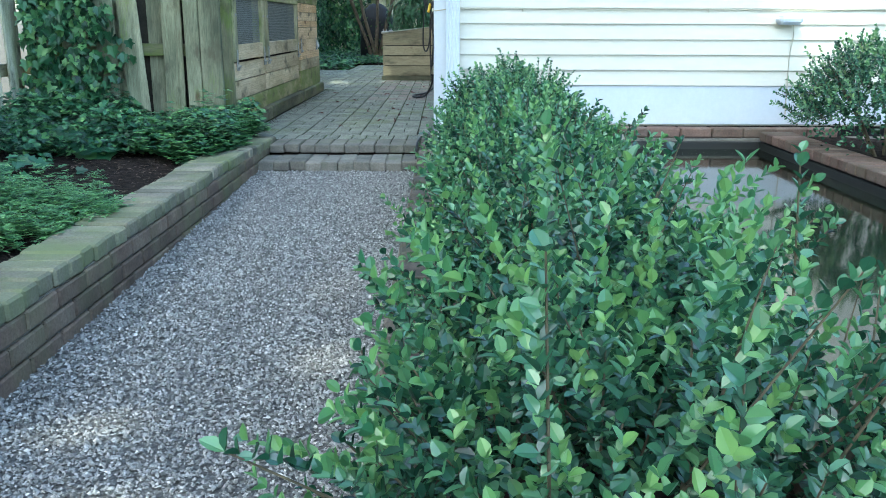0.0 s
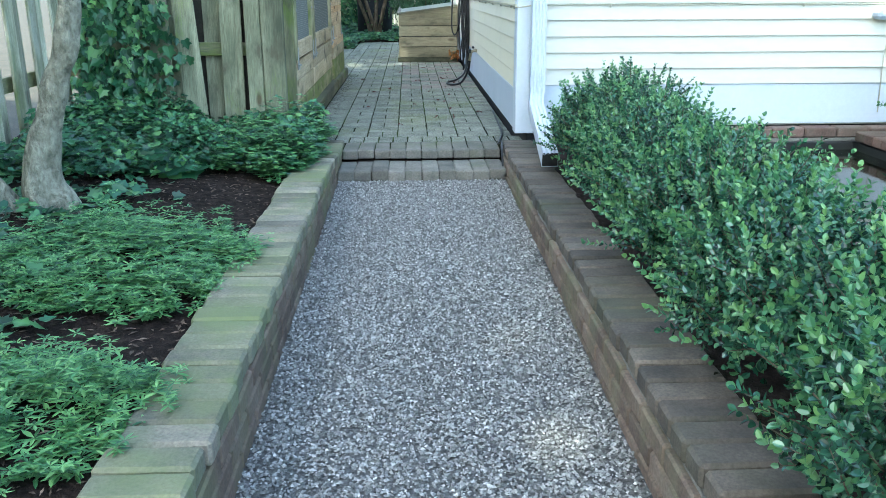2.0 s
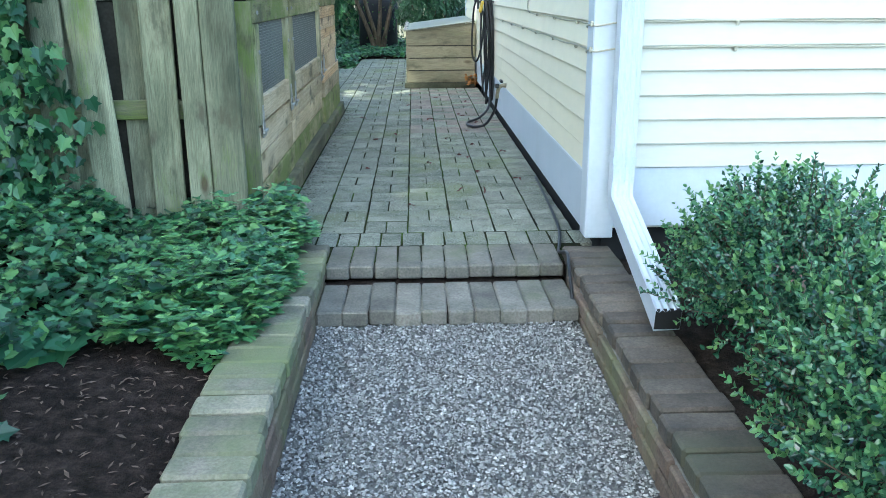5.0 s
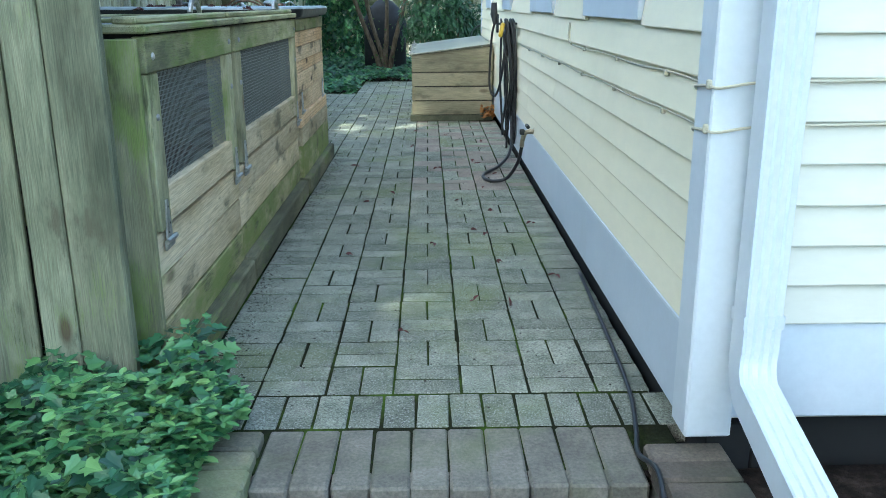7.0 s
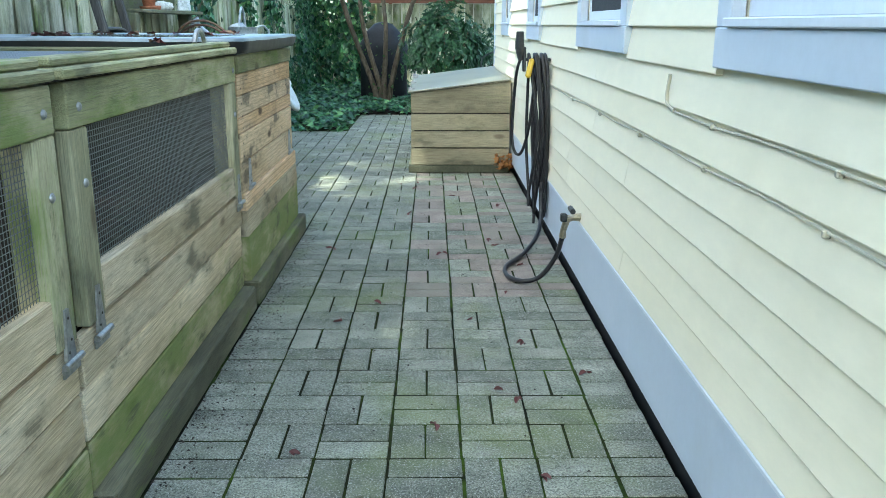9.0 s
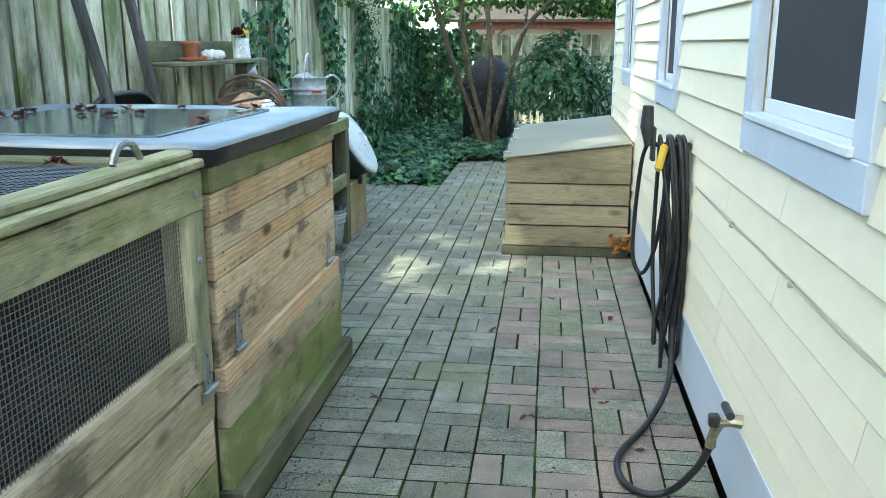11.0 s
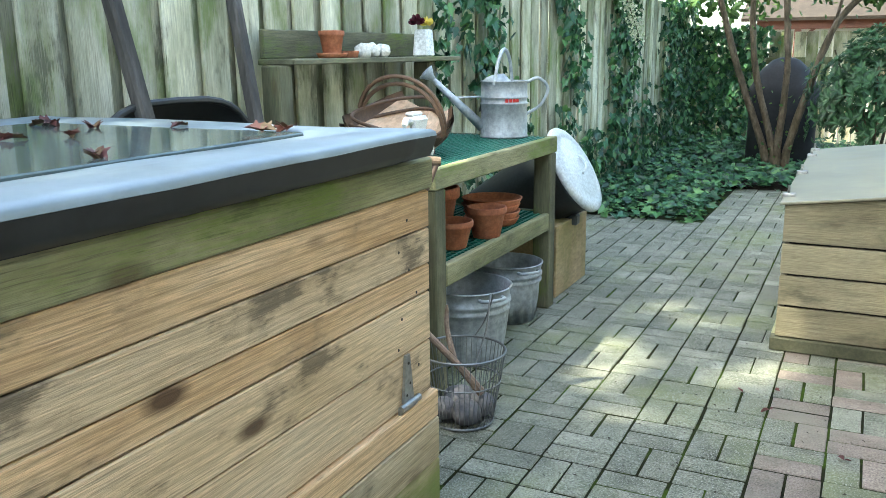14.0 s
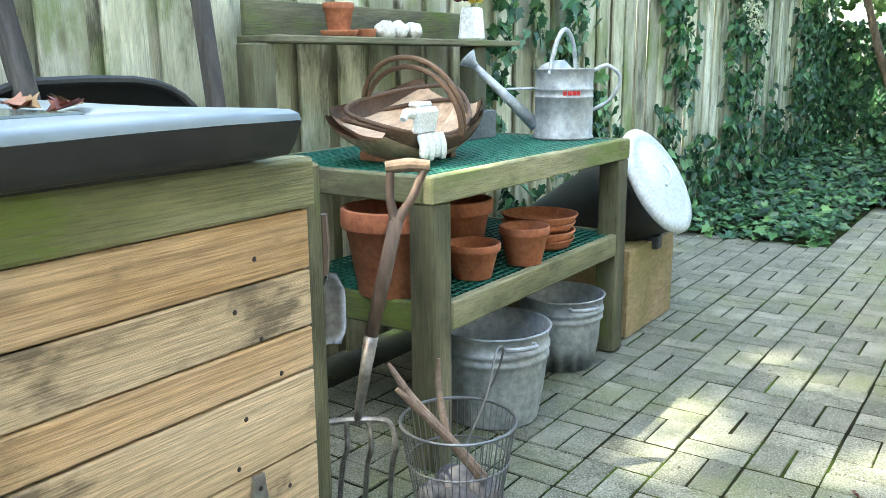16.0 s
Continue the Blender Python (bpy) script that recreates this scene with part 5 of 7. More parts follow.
TL, TW, TD = 0.255, 0.175, 0.105
TILT = Euler((radians(5), radians(9), 0)).to_matrix()


def trug_pt(u, v, lift=0.0):
    """u runs along the basket, v across from rim to rim."""
    a = v * math.pi / 2
    w = math.sqrt(max(0.0, 1 - (abs(u) ** 2.6) * 0.55))
    return TRUGC + TILT @ Vector((math.sin(a) * (TW + lift) * w, u * TL, -math.cos(a) * (TD + lift) * (1 - 0.55 * u * u) + 0.045 * u * u))


for k in range(7):
    v0, v1 = -1 + 2 * k / 7, -1 + 2 * (k + 1) / 7 + 0.03
    bm = bmesh.new()
    rows = []
    for lift in (0.0, 0.006):
        rows.append([[bm.verts.new(trug_pt(-1 + 2 * i / 12, v0 + (v1 - v0) * j / 3, lift + 0.004 * (k % 2))) for j in range(4)] for i in range(13)])
    for r in rows:
        for i in range(12):
            for j in range(3):
                bm.faces.new([r[i][j], r[i + 1][j], r[i + 1][j + 1], r[i][j + 1]])
    smooth(part("slat", bm, BASKETWOOD if abs(k - 3) < 3 else DARKWOOD, trug))
ringpts = []
for t in range(41):
    a = t * 6.28318 / 40
    u, s = math.sin(a), math.cos(a)
    w = math.sqrt(max(0.0, 1 - (abs(u) ** 2.6) * 0.55))
    ringpts.append(TRUGC + TILT @ Vector((s * (TW + 0.006) * w if abs(s) < 0.98 else s * (TW + 0.006), u * (TL + 0.004), 0.045 * u * u)))
part("rim", fixed(tube(ringpts, 0.0075, 8)), DARKWOOD, trug)
arch = [TRUGC + TILT @ Vector((math.cos(a) * (TW + 0.02), 0.02, math.sin(a) * 0.18)) for a in [math.pi * i / 16 for i in range(17)]]
part("handle", fixed(tube(arch, 0.0085, 8)), DARKWOOD, trug, "dark bentwood handle")
for yy in (-0.10, 0.10):
    part("foot", box((TRUGC.x - 0.11, TRUGC.y + yy - 0.015, 0.8745), (TRUGC.x + 0.11, TRUGC.y + yy + 0.015, 0.905), 0.004), mat("foot_wood", [(0.36, 0.15, 0.07), (0.45, 0.2, 0.1)], 9, rough=0.7) if yy < 0 else DARKWOOD, trug)
spare = copy_thing(trug, Matrix.Translation(Vector((TRUGC.x - 0.012, TRUGC.y + 0.012, 0.8745 + 0.030))) @ Euler((radians(4), radians(6), radians(4))).to_matrix().to_4x4())
tagged(spare, "second wooden trug nested inside the first one", "basket")
GLOVE = mat("white_cotton", [(0.66, 0.68, 0.68), (0.78, 0.79, 0.78)], 40, rough=0.95, bump=0.5, fine=200, rnd=0)
GC = Vector((-2.345, 12.05, 1.02))
bm = bmesh.new()
cbox(bm, (-0.015, -0.055, -0.055), (0.012, 0.055, 0.03), 0.012, Matrix.Translation(GC) @ Euler((0, radians(12), 0)).to_matrix().to_4x4())
for k in range(4):
    o = GC + Vector((0.012, -0.045 + 0.03 * k, -0.05))
    tube(curve_pts([o, o + Vector((0.012, 0, -0.035)), o + Vector((0.010, 0.002 * (k - 1.5), -0.068 - 0.008 * (k % 2)))], 3), [0.015] * 6 + [0.011], 8, bm)
o = GC + Vector((-0.01, -0.05, 0.01))
tube([o, o + Vector((0.0, -0.035, 0.005)), o + Vector((0.005, -0.06, -0.012))], [0.016, 0.015, 0.010], 8, bm)
cbox(bm, (-0.04, -0.04, -0.008), (0.0, 0.04, 0.010), 0.007, Matrix.Translation(GC + Vector((-0.002, 0, 0.035))))
solid("garden_glove", fixed(bm), GLOVE, "white cotton work glove draped over the basket rim", "glove", loc=tuple(GC))
mb = thing("metal_trough", (-2.75, 12.80, 0.8745), "small grey galvanised metal trough", "trough")
bm = bmesh.new()
x0, x1, y0, y1 = -2.82, -2.68, 12.62, 13.0
for a, b in (((x0, y0), (x0 + 0.006, y1)), ((x1 - 0.006, y0), (x1, y1)), ((x0 + 0.006, y0), (x1 - 0.006, y0 + 0.006)), ((x0 + 0.006, y1 - 0.006), (x1 - 0.006, y1))):
    cbox(bm, (a[0], a[1], 0.8745), (b[0], b[1], 0.985), 0.002)
cbox(bm, (x0 + 0.006, y0 + 0.006, 0.8745), (x1 - 0.006, y1 - 0.006, 0.882), 0.001)
DULLZINC = mat("dull_zinc", [(0.16, 0.18, 0.19), (0.26, 0.28, 0.29)], 9, rough=0.55, bump=0.1, rnd=0, metal=0.6)
part("walls", fixed(bm), DULLZINC, mb)

# ---- tubs under the bench ----


def tub(at, r, h, label):
    t = thing("galvanised_tub", at, label, "tub", "galvanised tubs")
    bm = bmesh.new()
    prof = [(r * 0.0, 0.004), (r * 0.78, 0.0), (r * 0.80, 0.006)]
    for z, k in ((0.02, 0.80), (0.35, 0.87), (0.62, 0.925), (0.67, 0.935), (0.685, 0.985), (0.72, 0.985), (0.735, 0.945), (0.77, 0.95), (0.785, 1.0), (0.82, 1.0), (0.835, 0.96), (0.97, 0.985)):
        prof.append((r * k, h * z))
    prof += [(r * 1.02, h * 0.975), (r * 1.03, h * 0.99), (r * 1.0, h), (r * 0.97, h * 0.985), (r * 0.92, h * 0.7), (r * 0.78, 0.02), (0.0, 0.016)]
    b = lathe(prof, at, 96)
    for v in b.verts:
        d = v.co - Vector(at)
        if 0.03 * h < d.z < 0.62 * h and Vector((d.x, d.y)).length > r * 0.78:
            a = math.atan2(d.y, d.x)
            k = 1 + 0.028 * math.cos(a * 16)
            v.co.x, v.co.y = at[0] + d.x * k, at[1] + d.y * k
    smooth(part("body", b, STEEL, t))
    for a0 in (radians(-35), radians(145)):
        c = Vector(at) + Vector((math.cos(a0) * r, math.sin(a0) * r, h * 0.93))
        o = Vector((math.cos(a0), math.sin(a0), 0))
        s = Vector((-math.sin(a0), math.cos(a0), 0))
        part("handle", fixed(tube(curve_pts([c + s * 0.055 + o * 0.004, c + s * 0.05 + o * 0.03, c + o * 0.04, c - s * 0.05 + o * 0.03, c - s * 0.055 + o * 0.004], 5), 0.0075, 8)), STEEL, t)
    return t


tub((-2.265, 12.31, 0.0), 0.19, 0.325, "large ribbed galvanised tub under the bench")
tub((-2.31, 12.89, 0.0), 0.168, 0.29, "smaller pale galvanised tub under the bench")

# ---- wire basket with sticks and stones ----
WB = Vector((-2.0, 11.70, 0.0))
basket = thing("wire_basket", tuple(WB), "round galvanised wire basket holding stones and a dry branch", "basket")
WIREGREY = plain("wire_grey", (0.22, 0.23, 0.24), 0.4, 0.7)


def ring(c, r, t, parent, name="hoop"):
    pts = [Vector(c) + Vector((math.cos(6.28318 * k / 36) * r, math.sin(6.28318 * k / 36) * r, 0)) for k in range(37)]
    return part(name, fixed(tube(pts, t, 6, caps=False)), WIREGREY, parent)


ring(WB + Vector((0, 0, 0.262)), 0.152, 0.0045, basket)
ring(WB + Vector((0, 0, 0.155)), 0.135, 0.003, basket)
ring(WB + Vector((0, 0, 0.004)), 0.108, 0.004, basket)
for k in range(46):
    a = 6.28318 * k / 46
    d = Vector((math.cos(a), math.sin(a), 0))
    part("upright_wire", tube([WB + d * 0.152 + Vector((0, 0, 0.262)), WB + d * 0.135 + Vector((0, 0, 0.155)), WB + d * 0.108 + Vector((0, 0, 0.004)), WB + d * 0.03 + Vector((0, 0, 0.003))], 0.0015, 4, caps=False), WIREGREY, basket)
bail = [WB + Vector((0.10, -0.115, 0.262)), WB + Vector((0.10, -0.02, 0.36)), WB + Vector((0.08, 0.06, 0.45)), WB + Vector((0.06, 0.13, 0.43)), WB + Vector((0.02, 0.15, 0.33)), WB + Vector((-0.02, 0.15, 0.265))]
part("bail_handle", fixed(tube(curve_pts(bail, 6), 0.003, 6)), WIREGREY, basket)
STONE = mat("stone", [(0.06, 0.062, 0.075), (0.12, 0.12, 0.135), (0.18, 0.165, 0.17)], 18, rough=0.85, bump=0.4, rnd=0.2)
for k, (dx, dy, s) in enumerate(((0.03, -0.05, 0.055), (-0.03, 0.04, 0.06), (0.05, 0.045, 0.05), (-0.055, -0.03, 0.045))):
    bm = bmesh.new()
    bmesh.ops.create_icosphere(bm, subdivisions=3, radius=s)
    for v in bm.verts:
        v.co *= 1 + 0.3 * noise.noise(v.co * 14 + Vector((k * 3, 0, 0)))
        v.co.z *= 0.85
    at = WB + Vector((dx, dy, 0.006 + s * 0.85))
    bmesh.ops.translate(bm, verts=bm.verts, vec=at)
    smooth(solid("stone", bm, STONE, "rounded dark stone lying in the wire basket", "stone", "stones in the basket", loc=(at.x, at.y, 0.006)))
TWIG = mat("dry_twig", [(0.20, 0.14, 0.11), (0.34, 0.26, 0.21)], 25, rough=0.9, bump=0.5, rnd=0.1)
br = thing("dry_branch", (WB.x, WB.y, 0.09), "forked dry branch standing in the wire basket", "branch")
part("stem", tube(curve_pts([WB + Vector((0.06, 0.03, 0.10)), WB + Vector((-0.01, -0.03, 0.22)), WB + Vector((-0.10, -0.13, 0.37))], 4), [0.017, 0.016, 0.015, 0.014, 0.013, 0.012, 0.011, 0.010, 0.006], 8), TWIG, br)
part("fork", tube(curve_pts([WB + Vector((-0.01, -0.03, 0.22)), WB + Vector((-0.10, -0.07, 0.33)), WB + Vector((-0.15, -0.10, 0.42))], 4), [0.013, 0.012, 0.012, 0.011, 0.010, 0.010, 0.009, 0.008, 0.005], 8), TWIG, br)
part("fork", tube(curve_pts([WB + Vector((-0.02, -0.02, 0.22)), WB + Vector((-0.06, 0.0, 0.33)), WB + Vector((-0.06, 0.0, 0.42))], 4), [0.012, 0.011, 0.011, 0.010, 0.009, 0.009, 0.008, 0.007, 0.004], 8), TWIG, br)

# ---- digging fork and scoop ----
RUST = mat("worn_iron", [(0.16, 0.14, 0.13), (0.30, 0.29, 0.28), (0.42, 0.41, 0.40)], 18, rough=0.45, bump=0.2, rnd=0, metal=0.8)
ASH = mat("worn_ash_handle", [(0.07, 0.045, 0.035), (0.13, 0.09, 0.07), (0.20, 0.145, 0.115)], 12, stretch=(1, 1, 0.2), rough=0.7, bump=0.4, rnd=0)
fork = thing("digging_fork", (-2.16, 11.55, 0.0), "old digging fork with a worn D-handle leaning on the bench", "garden fork")
top, neck, head = Vector((-2.135, 11.63, 0.80)), Vector((-2.172, 11.562, 0.50)), Vector((-2.195, 11.525, 0.28))
smooth(part("shaft", tube([top, top.lerp(neck, 0.5), neck], [0.018, 0.019, 0.017], 12), ASH, fork, "worn wooden shaft"))
smooth(part("socket", tube([neck, neck.lerp(head, 0.5), head], [0.019, 0.015, 0.011], 12), RUST, fork, "iron socket"))
ax = Vector((0.80, 0.58, 0.02))
up = (top - neck).normalized()
for s in (-1, 1):
    smooth(part("d_handle_arm", tube(curve_pts([top - up * 0.01, top + up * 0.05 + ax * (0.028 * s), top + up * 0.13 + ax * (0.044 * s)], 5), [0.018, 0.016, 0.013, 0.012, 0.012, 0.011, 0.011, 0.011, 0.011, 0.011, 0.011], 9), ASH, fork))
part("grip", fixed(tube([top + up * 0.13 - ax * 0.056, top + up * 0.135, top + up * 0.13 + ax * 0.056], [0.015, 0.018, 0.015], 12)), mat("worn_grip", [(0.16, 0.11, 0.075), (0.26, 0.185, 0.125)], 14, rough=0.6), fork, "pale wooden grip")
for k in range(4):
    o = -0.095 + 0.063 * k
    tip = Vector((-2.25, 11.555, 0.008)) + ax * (o * 1.1)
    part("tine", fixed(tube(curve_pts([head, head + ax * o * 0.85 + Vector((0, 0, -0.01)), head + ax * o + Vector((0.012, -0.008, -0.07)), (head + ax * o + tip) / 2 + Vector((0.01, -0.01, 0)), tip], 5), [0.009] * 6 + [0.0075] * 14 + [0.003], 8)), RUST, fork)
scoop = thing("hand_scoop", (-1.865, 11.075, 0.68), "steel hand scoop with a wooden handle hung on a nail", "hand scoop")
part("handle", tube([(-1.865, 11.07, 0.92), (-1.865, 11.07, 0.86), (-1.865, 11.07, 0.81)], [0.012, 0.015, 0.011], 10), ASH, scoop, "wooden handle")
bm = bmesh.new()
rr = []
for i in range(9):
    z = 0.81 - 0.135 * i / 8
    w = 0.034 * min(1.0, 0.35 + i * 0.3) * (1 if i < 7 else (0.85 if i == 7 else 0.5))
    rr.append([bm.verts.new((-1.868 + 0.02 * (1 - (j / 4 - 1) ** 2) * -1 + 0.02, 11.075 + w * (j / 4 - 1), z)) for j in range(9)])
for a, b in zip(rr, rr[1:]):
    for j in range(8):
        bm.faces.new([a[j], a[j + 1], b[j + 1], b[j]])
bmesh.ops.solidify(bm, geom=bm.faces[:], thickness=0.002)
smooth(part("blade", bm, ZINC, scoop, "bright steel blade"))
part("ferrule", tube([(-1.865, 11.07, 0.835), (-1.862, 11.07, 0.80)], [0.011, 0.006], 8), ZINC, scoop)

# ---- bin, box and barrow by the fence ----
PLY = mat("plywood", [(0.32, 0.22, 0.12), (0.44, 0.32, 0.18), (0.50, 0.38, 0.24)], 4, stretch=(1, 0.3, 1), rough=0.8, bump=0.2, rnd=0, stain=((0.16, 0.17, 0.05), 2.5, 0.45, 0.7))
ply = thing("plywood_box", (-2.5, 13.6, 0.0), "plain plywood box, green at the foot", "box")
part("front", box((-2.215, 13.30, 0.0), (-2.20, 13.83, 0.388), 0.003), PLY, ply)
part("end", box((-2.85, 13.815, 0.0), (-2.216, 13.83, 0.388), 0.003), PLY, ply)
part("end", box((-2.85, 13.30, 0.0), (-2.216, 13.315, 0.388), 0.003), PLY, ply)
part("top", box((-2.85, 13.316, 0.373), (-2.216, 13.814, 0.388), 0.003), PLY, ply)
trash = thing("dustbin", (-2.6, 13.5, 0.39), "dark plastic dustbin tipped on its side with a pale grey lid", "dustbin")
axis = Vector((0.85, 0.0, 0.50)).normalized()
lc = Vector((-2.22, 13.60, 0.645))
turn = axis.to_track_quat("Z", "Y").to_matrix().to_4x4()
BINPLASTIC = mat("dark_blue_plastic", [(0.022, 0.028, 0.034), (0.04, 0.048, 0.055)], 5, rough=0.45, bump=0.08, rnd=0)
smooth(part("body", lathe([(0.0, -0.62), (0.17, -0.62), (0.18, -0.60), (0.225, -0.03), (0.235, -0.02), (0.235, 0.0), (0.22, 0.0), (0.0, -0.01)], lc, 32, turn), BINPLASTIC, trash))
LIDGREY = mat("pale_grey_plastic", [(0.46, 0.52, 0.54), (0.52, 0.57, 0.59)], 2, rough=0.5, bump=0.05, rnd=0)
lid = part("lid", lathe([(0.0, 0.003), (0.245, 0.001), (0.255, 0.006), (0.255, 0.024), (0.245, 0.034), (0.20, 0.042), (0.195, 0.038), (0.17, 0.046), (0.0, 0.052)], lc, 40, turn), LIDGREY, trash, "round pale grey lid")
smooth(lid)
part("lid_handle", fixed(tube(curve_pts([lc + axis * 0.046 + Vector((0.05, -0.09, -0.02)), lc + axis * 0.07 + Vector((0.03, -0.04, 0)), lc + axis * 0.07 + Vector((-0.01, 0.03, 0.03)), lc + axis * 0.046 + Vector((-0.03, 0.07, 0.05))], 5), 0.008, 7)), LIDGREY, lid)
part("handle_grip", box((-0.05, -0.03, -0.03), (0.05, 0.03, 0.03), 0.008, Matrix.Translation(lc - axis * 0.06 + Vector((0.05, -0.02, -0.235)))), BINPLASTIC, trash)

barrow = thing("wheelbarrow", (-2.86, 11.3, 0.0), "black-tubbed wheelbarrow stood on end against the fence", "wheelbarrow")
bm = bmesh.new()
rings = []
for s, dx in ((1.0, 0.0), (0.97, -0.03), (0.80, -0.11), (0.60, -0.13)):
    ring_pts = []
    for k in range(28):
        a = 6.28318 * k / 28
        c, sn = math.cos(a), math.sin(a)
        c = math.copysign(abs(c) ** 0.6, c)
        sn = math.copysign(abs(sn) ** 0.6, sn)
        ring_pts.append(bm.verts.new((-2.78 + dx, 11.22 + 0.39 * s * c, 0.70 + 0.44 * s * sn)))
    rings.append(ring_pts)
for a, b in zip(rings, rings[1:]):
    for k in range(28):
        bm.faces.new([a[k], a[(k + 1) % 28], b[(k + 1) % 28], b[k]])
bm.faces.new(rings[-1])
smooth(part("tub", fixed(bm), BLACKPLASTIC, barrow, "black plastic tub"))
rimpts = [v for v in [Vector((-2.775, 11.22 + 0.395 * math.copysign(abs(math.cos(6.28318 * k / 40)) ** 0.6, math.cos(6.28318 * k / 40)), 0.70 + 0.445 * math.copysign(abs(math.sin(6.28318 * k / 40)) ** 0.6, math.sin(6.28318 * k / 40)))) for k in range(41)]]
part("rim", fixed(tube(rimpts, 0.012, 8)), BLACKPLASTIC, barrow)
SHAFT = mat("weathered_shaft", [(0.035, 0.032, 0.03), (0.065, 0.06, 0.055), (0.13, 0.12, 0.11)], 14, stretch=(1, 1, 0.15), rough=0.85, bump=0.5, rnd=0)
part("shaft", beam((-2.62, 11.12, 0.35), (-2.86, 11.01, 1.66), 0.05, 0.045, 0.008, (1, 0, 0)), SHAFT, barrow, "weathered grey shaft")
part("shaft", beam((-2.66, 11.60, 0.35), (-2.97, 11.72, 1.66), 0.05, 0.045, 0.008, (1, 0, 0)), SHAFT, barrow)
part("leg", beam((-2.62, 11.13, 0.36), (-2.66, 11.6, 0.36), 0.04, 0.04), SHAFT, barrow)
part("wheel", lathe([(0.0, -0.03), (0.11, -0.035), (0.17, -0.03), (0.185, 0.0), (0.17, 0.03), (0.11, 0.035), (0.0, 0.03)], (-2.80, 11.28, 0.187), 24, Euler((radians(90), 0, 0)).to_matrix().to_4x4()), RUBBER, barrow)
nurs = thing("nursery_tray", (-2.4, 11.5, 0.0), "black plastic nursery tray of dark seedlings on the paving", "tray")
part("tray", box((-2.75, 11.15, 0.0), (-2.30, 11.42, 0.12), 0.01), BLACKPLASTIC, nurs)

# ---- fallen leaves on the cover ----
DEAD = leaf_mat("dead_leaf", [(0.02, 0.013, 0.010), (0.05, 0.026, 0.018), (0.12, 0.03, 0.03), (0.06, 0.05, 0.018)], 0.6, 0.1)
lr = np.random.RandomState(5)
for k in range(24):
    x, y = (lr.uniform(-2.75, -1.9), lr.uniform(9.6, 10.7)) if k < 17 else (lr.uniform(-2.6, -1.8), lr.uniform(7.2, 9.4))
    zc = 1.1225 if k < 17 else 1.11
    spots = [(np.array((x, y, zc + 0.004)), lr.normal(size=3) * np.array((1, 1, 0.08)), lr.normal(size=3) * 0.15 + np.array((0, 0, 1.0)), lr.uniform(0.025, 0.045)) for _ in range(3)]
    v, f = leaves(IVY, spots, 0.3)
    me = bpy.data.meshes.new("fallen_leaf")
    me.from_pydata((np.asarray(v) - np.array((x, y, zc))).tolist(), [], f)
    me.materials.append(DEAD)
    ob = new("fallen_leaf", me)
    ob.location = (x, y, zc)
    tagged(ob, "curled dead leaf lying on the bin cover", "leaf", "fallen leaves")

# ---- box hedge ----
ROUND = OVAL * np.array((1.22, 1.0))


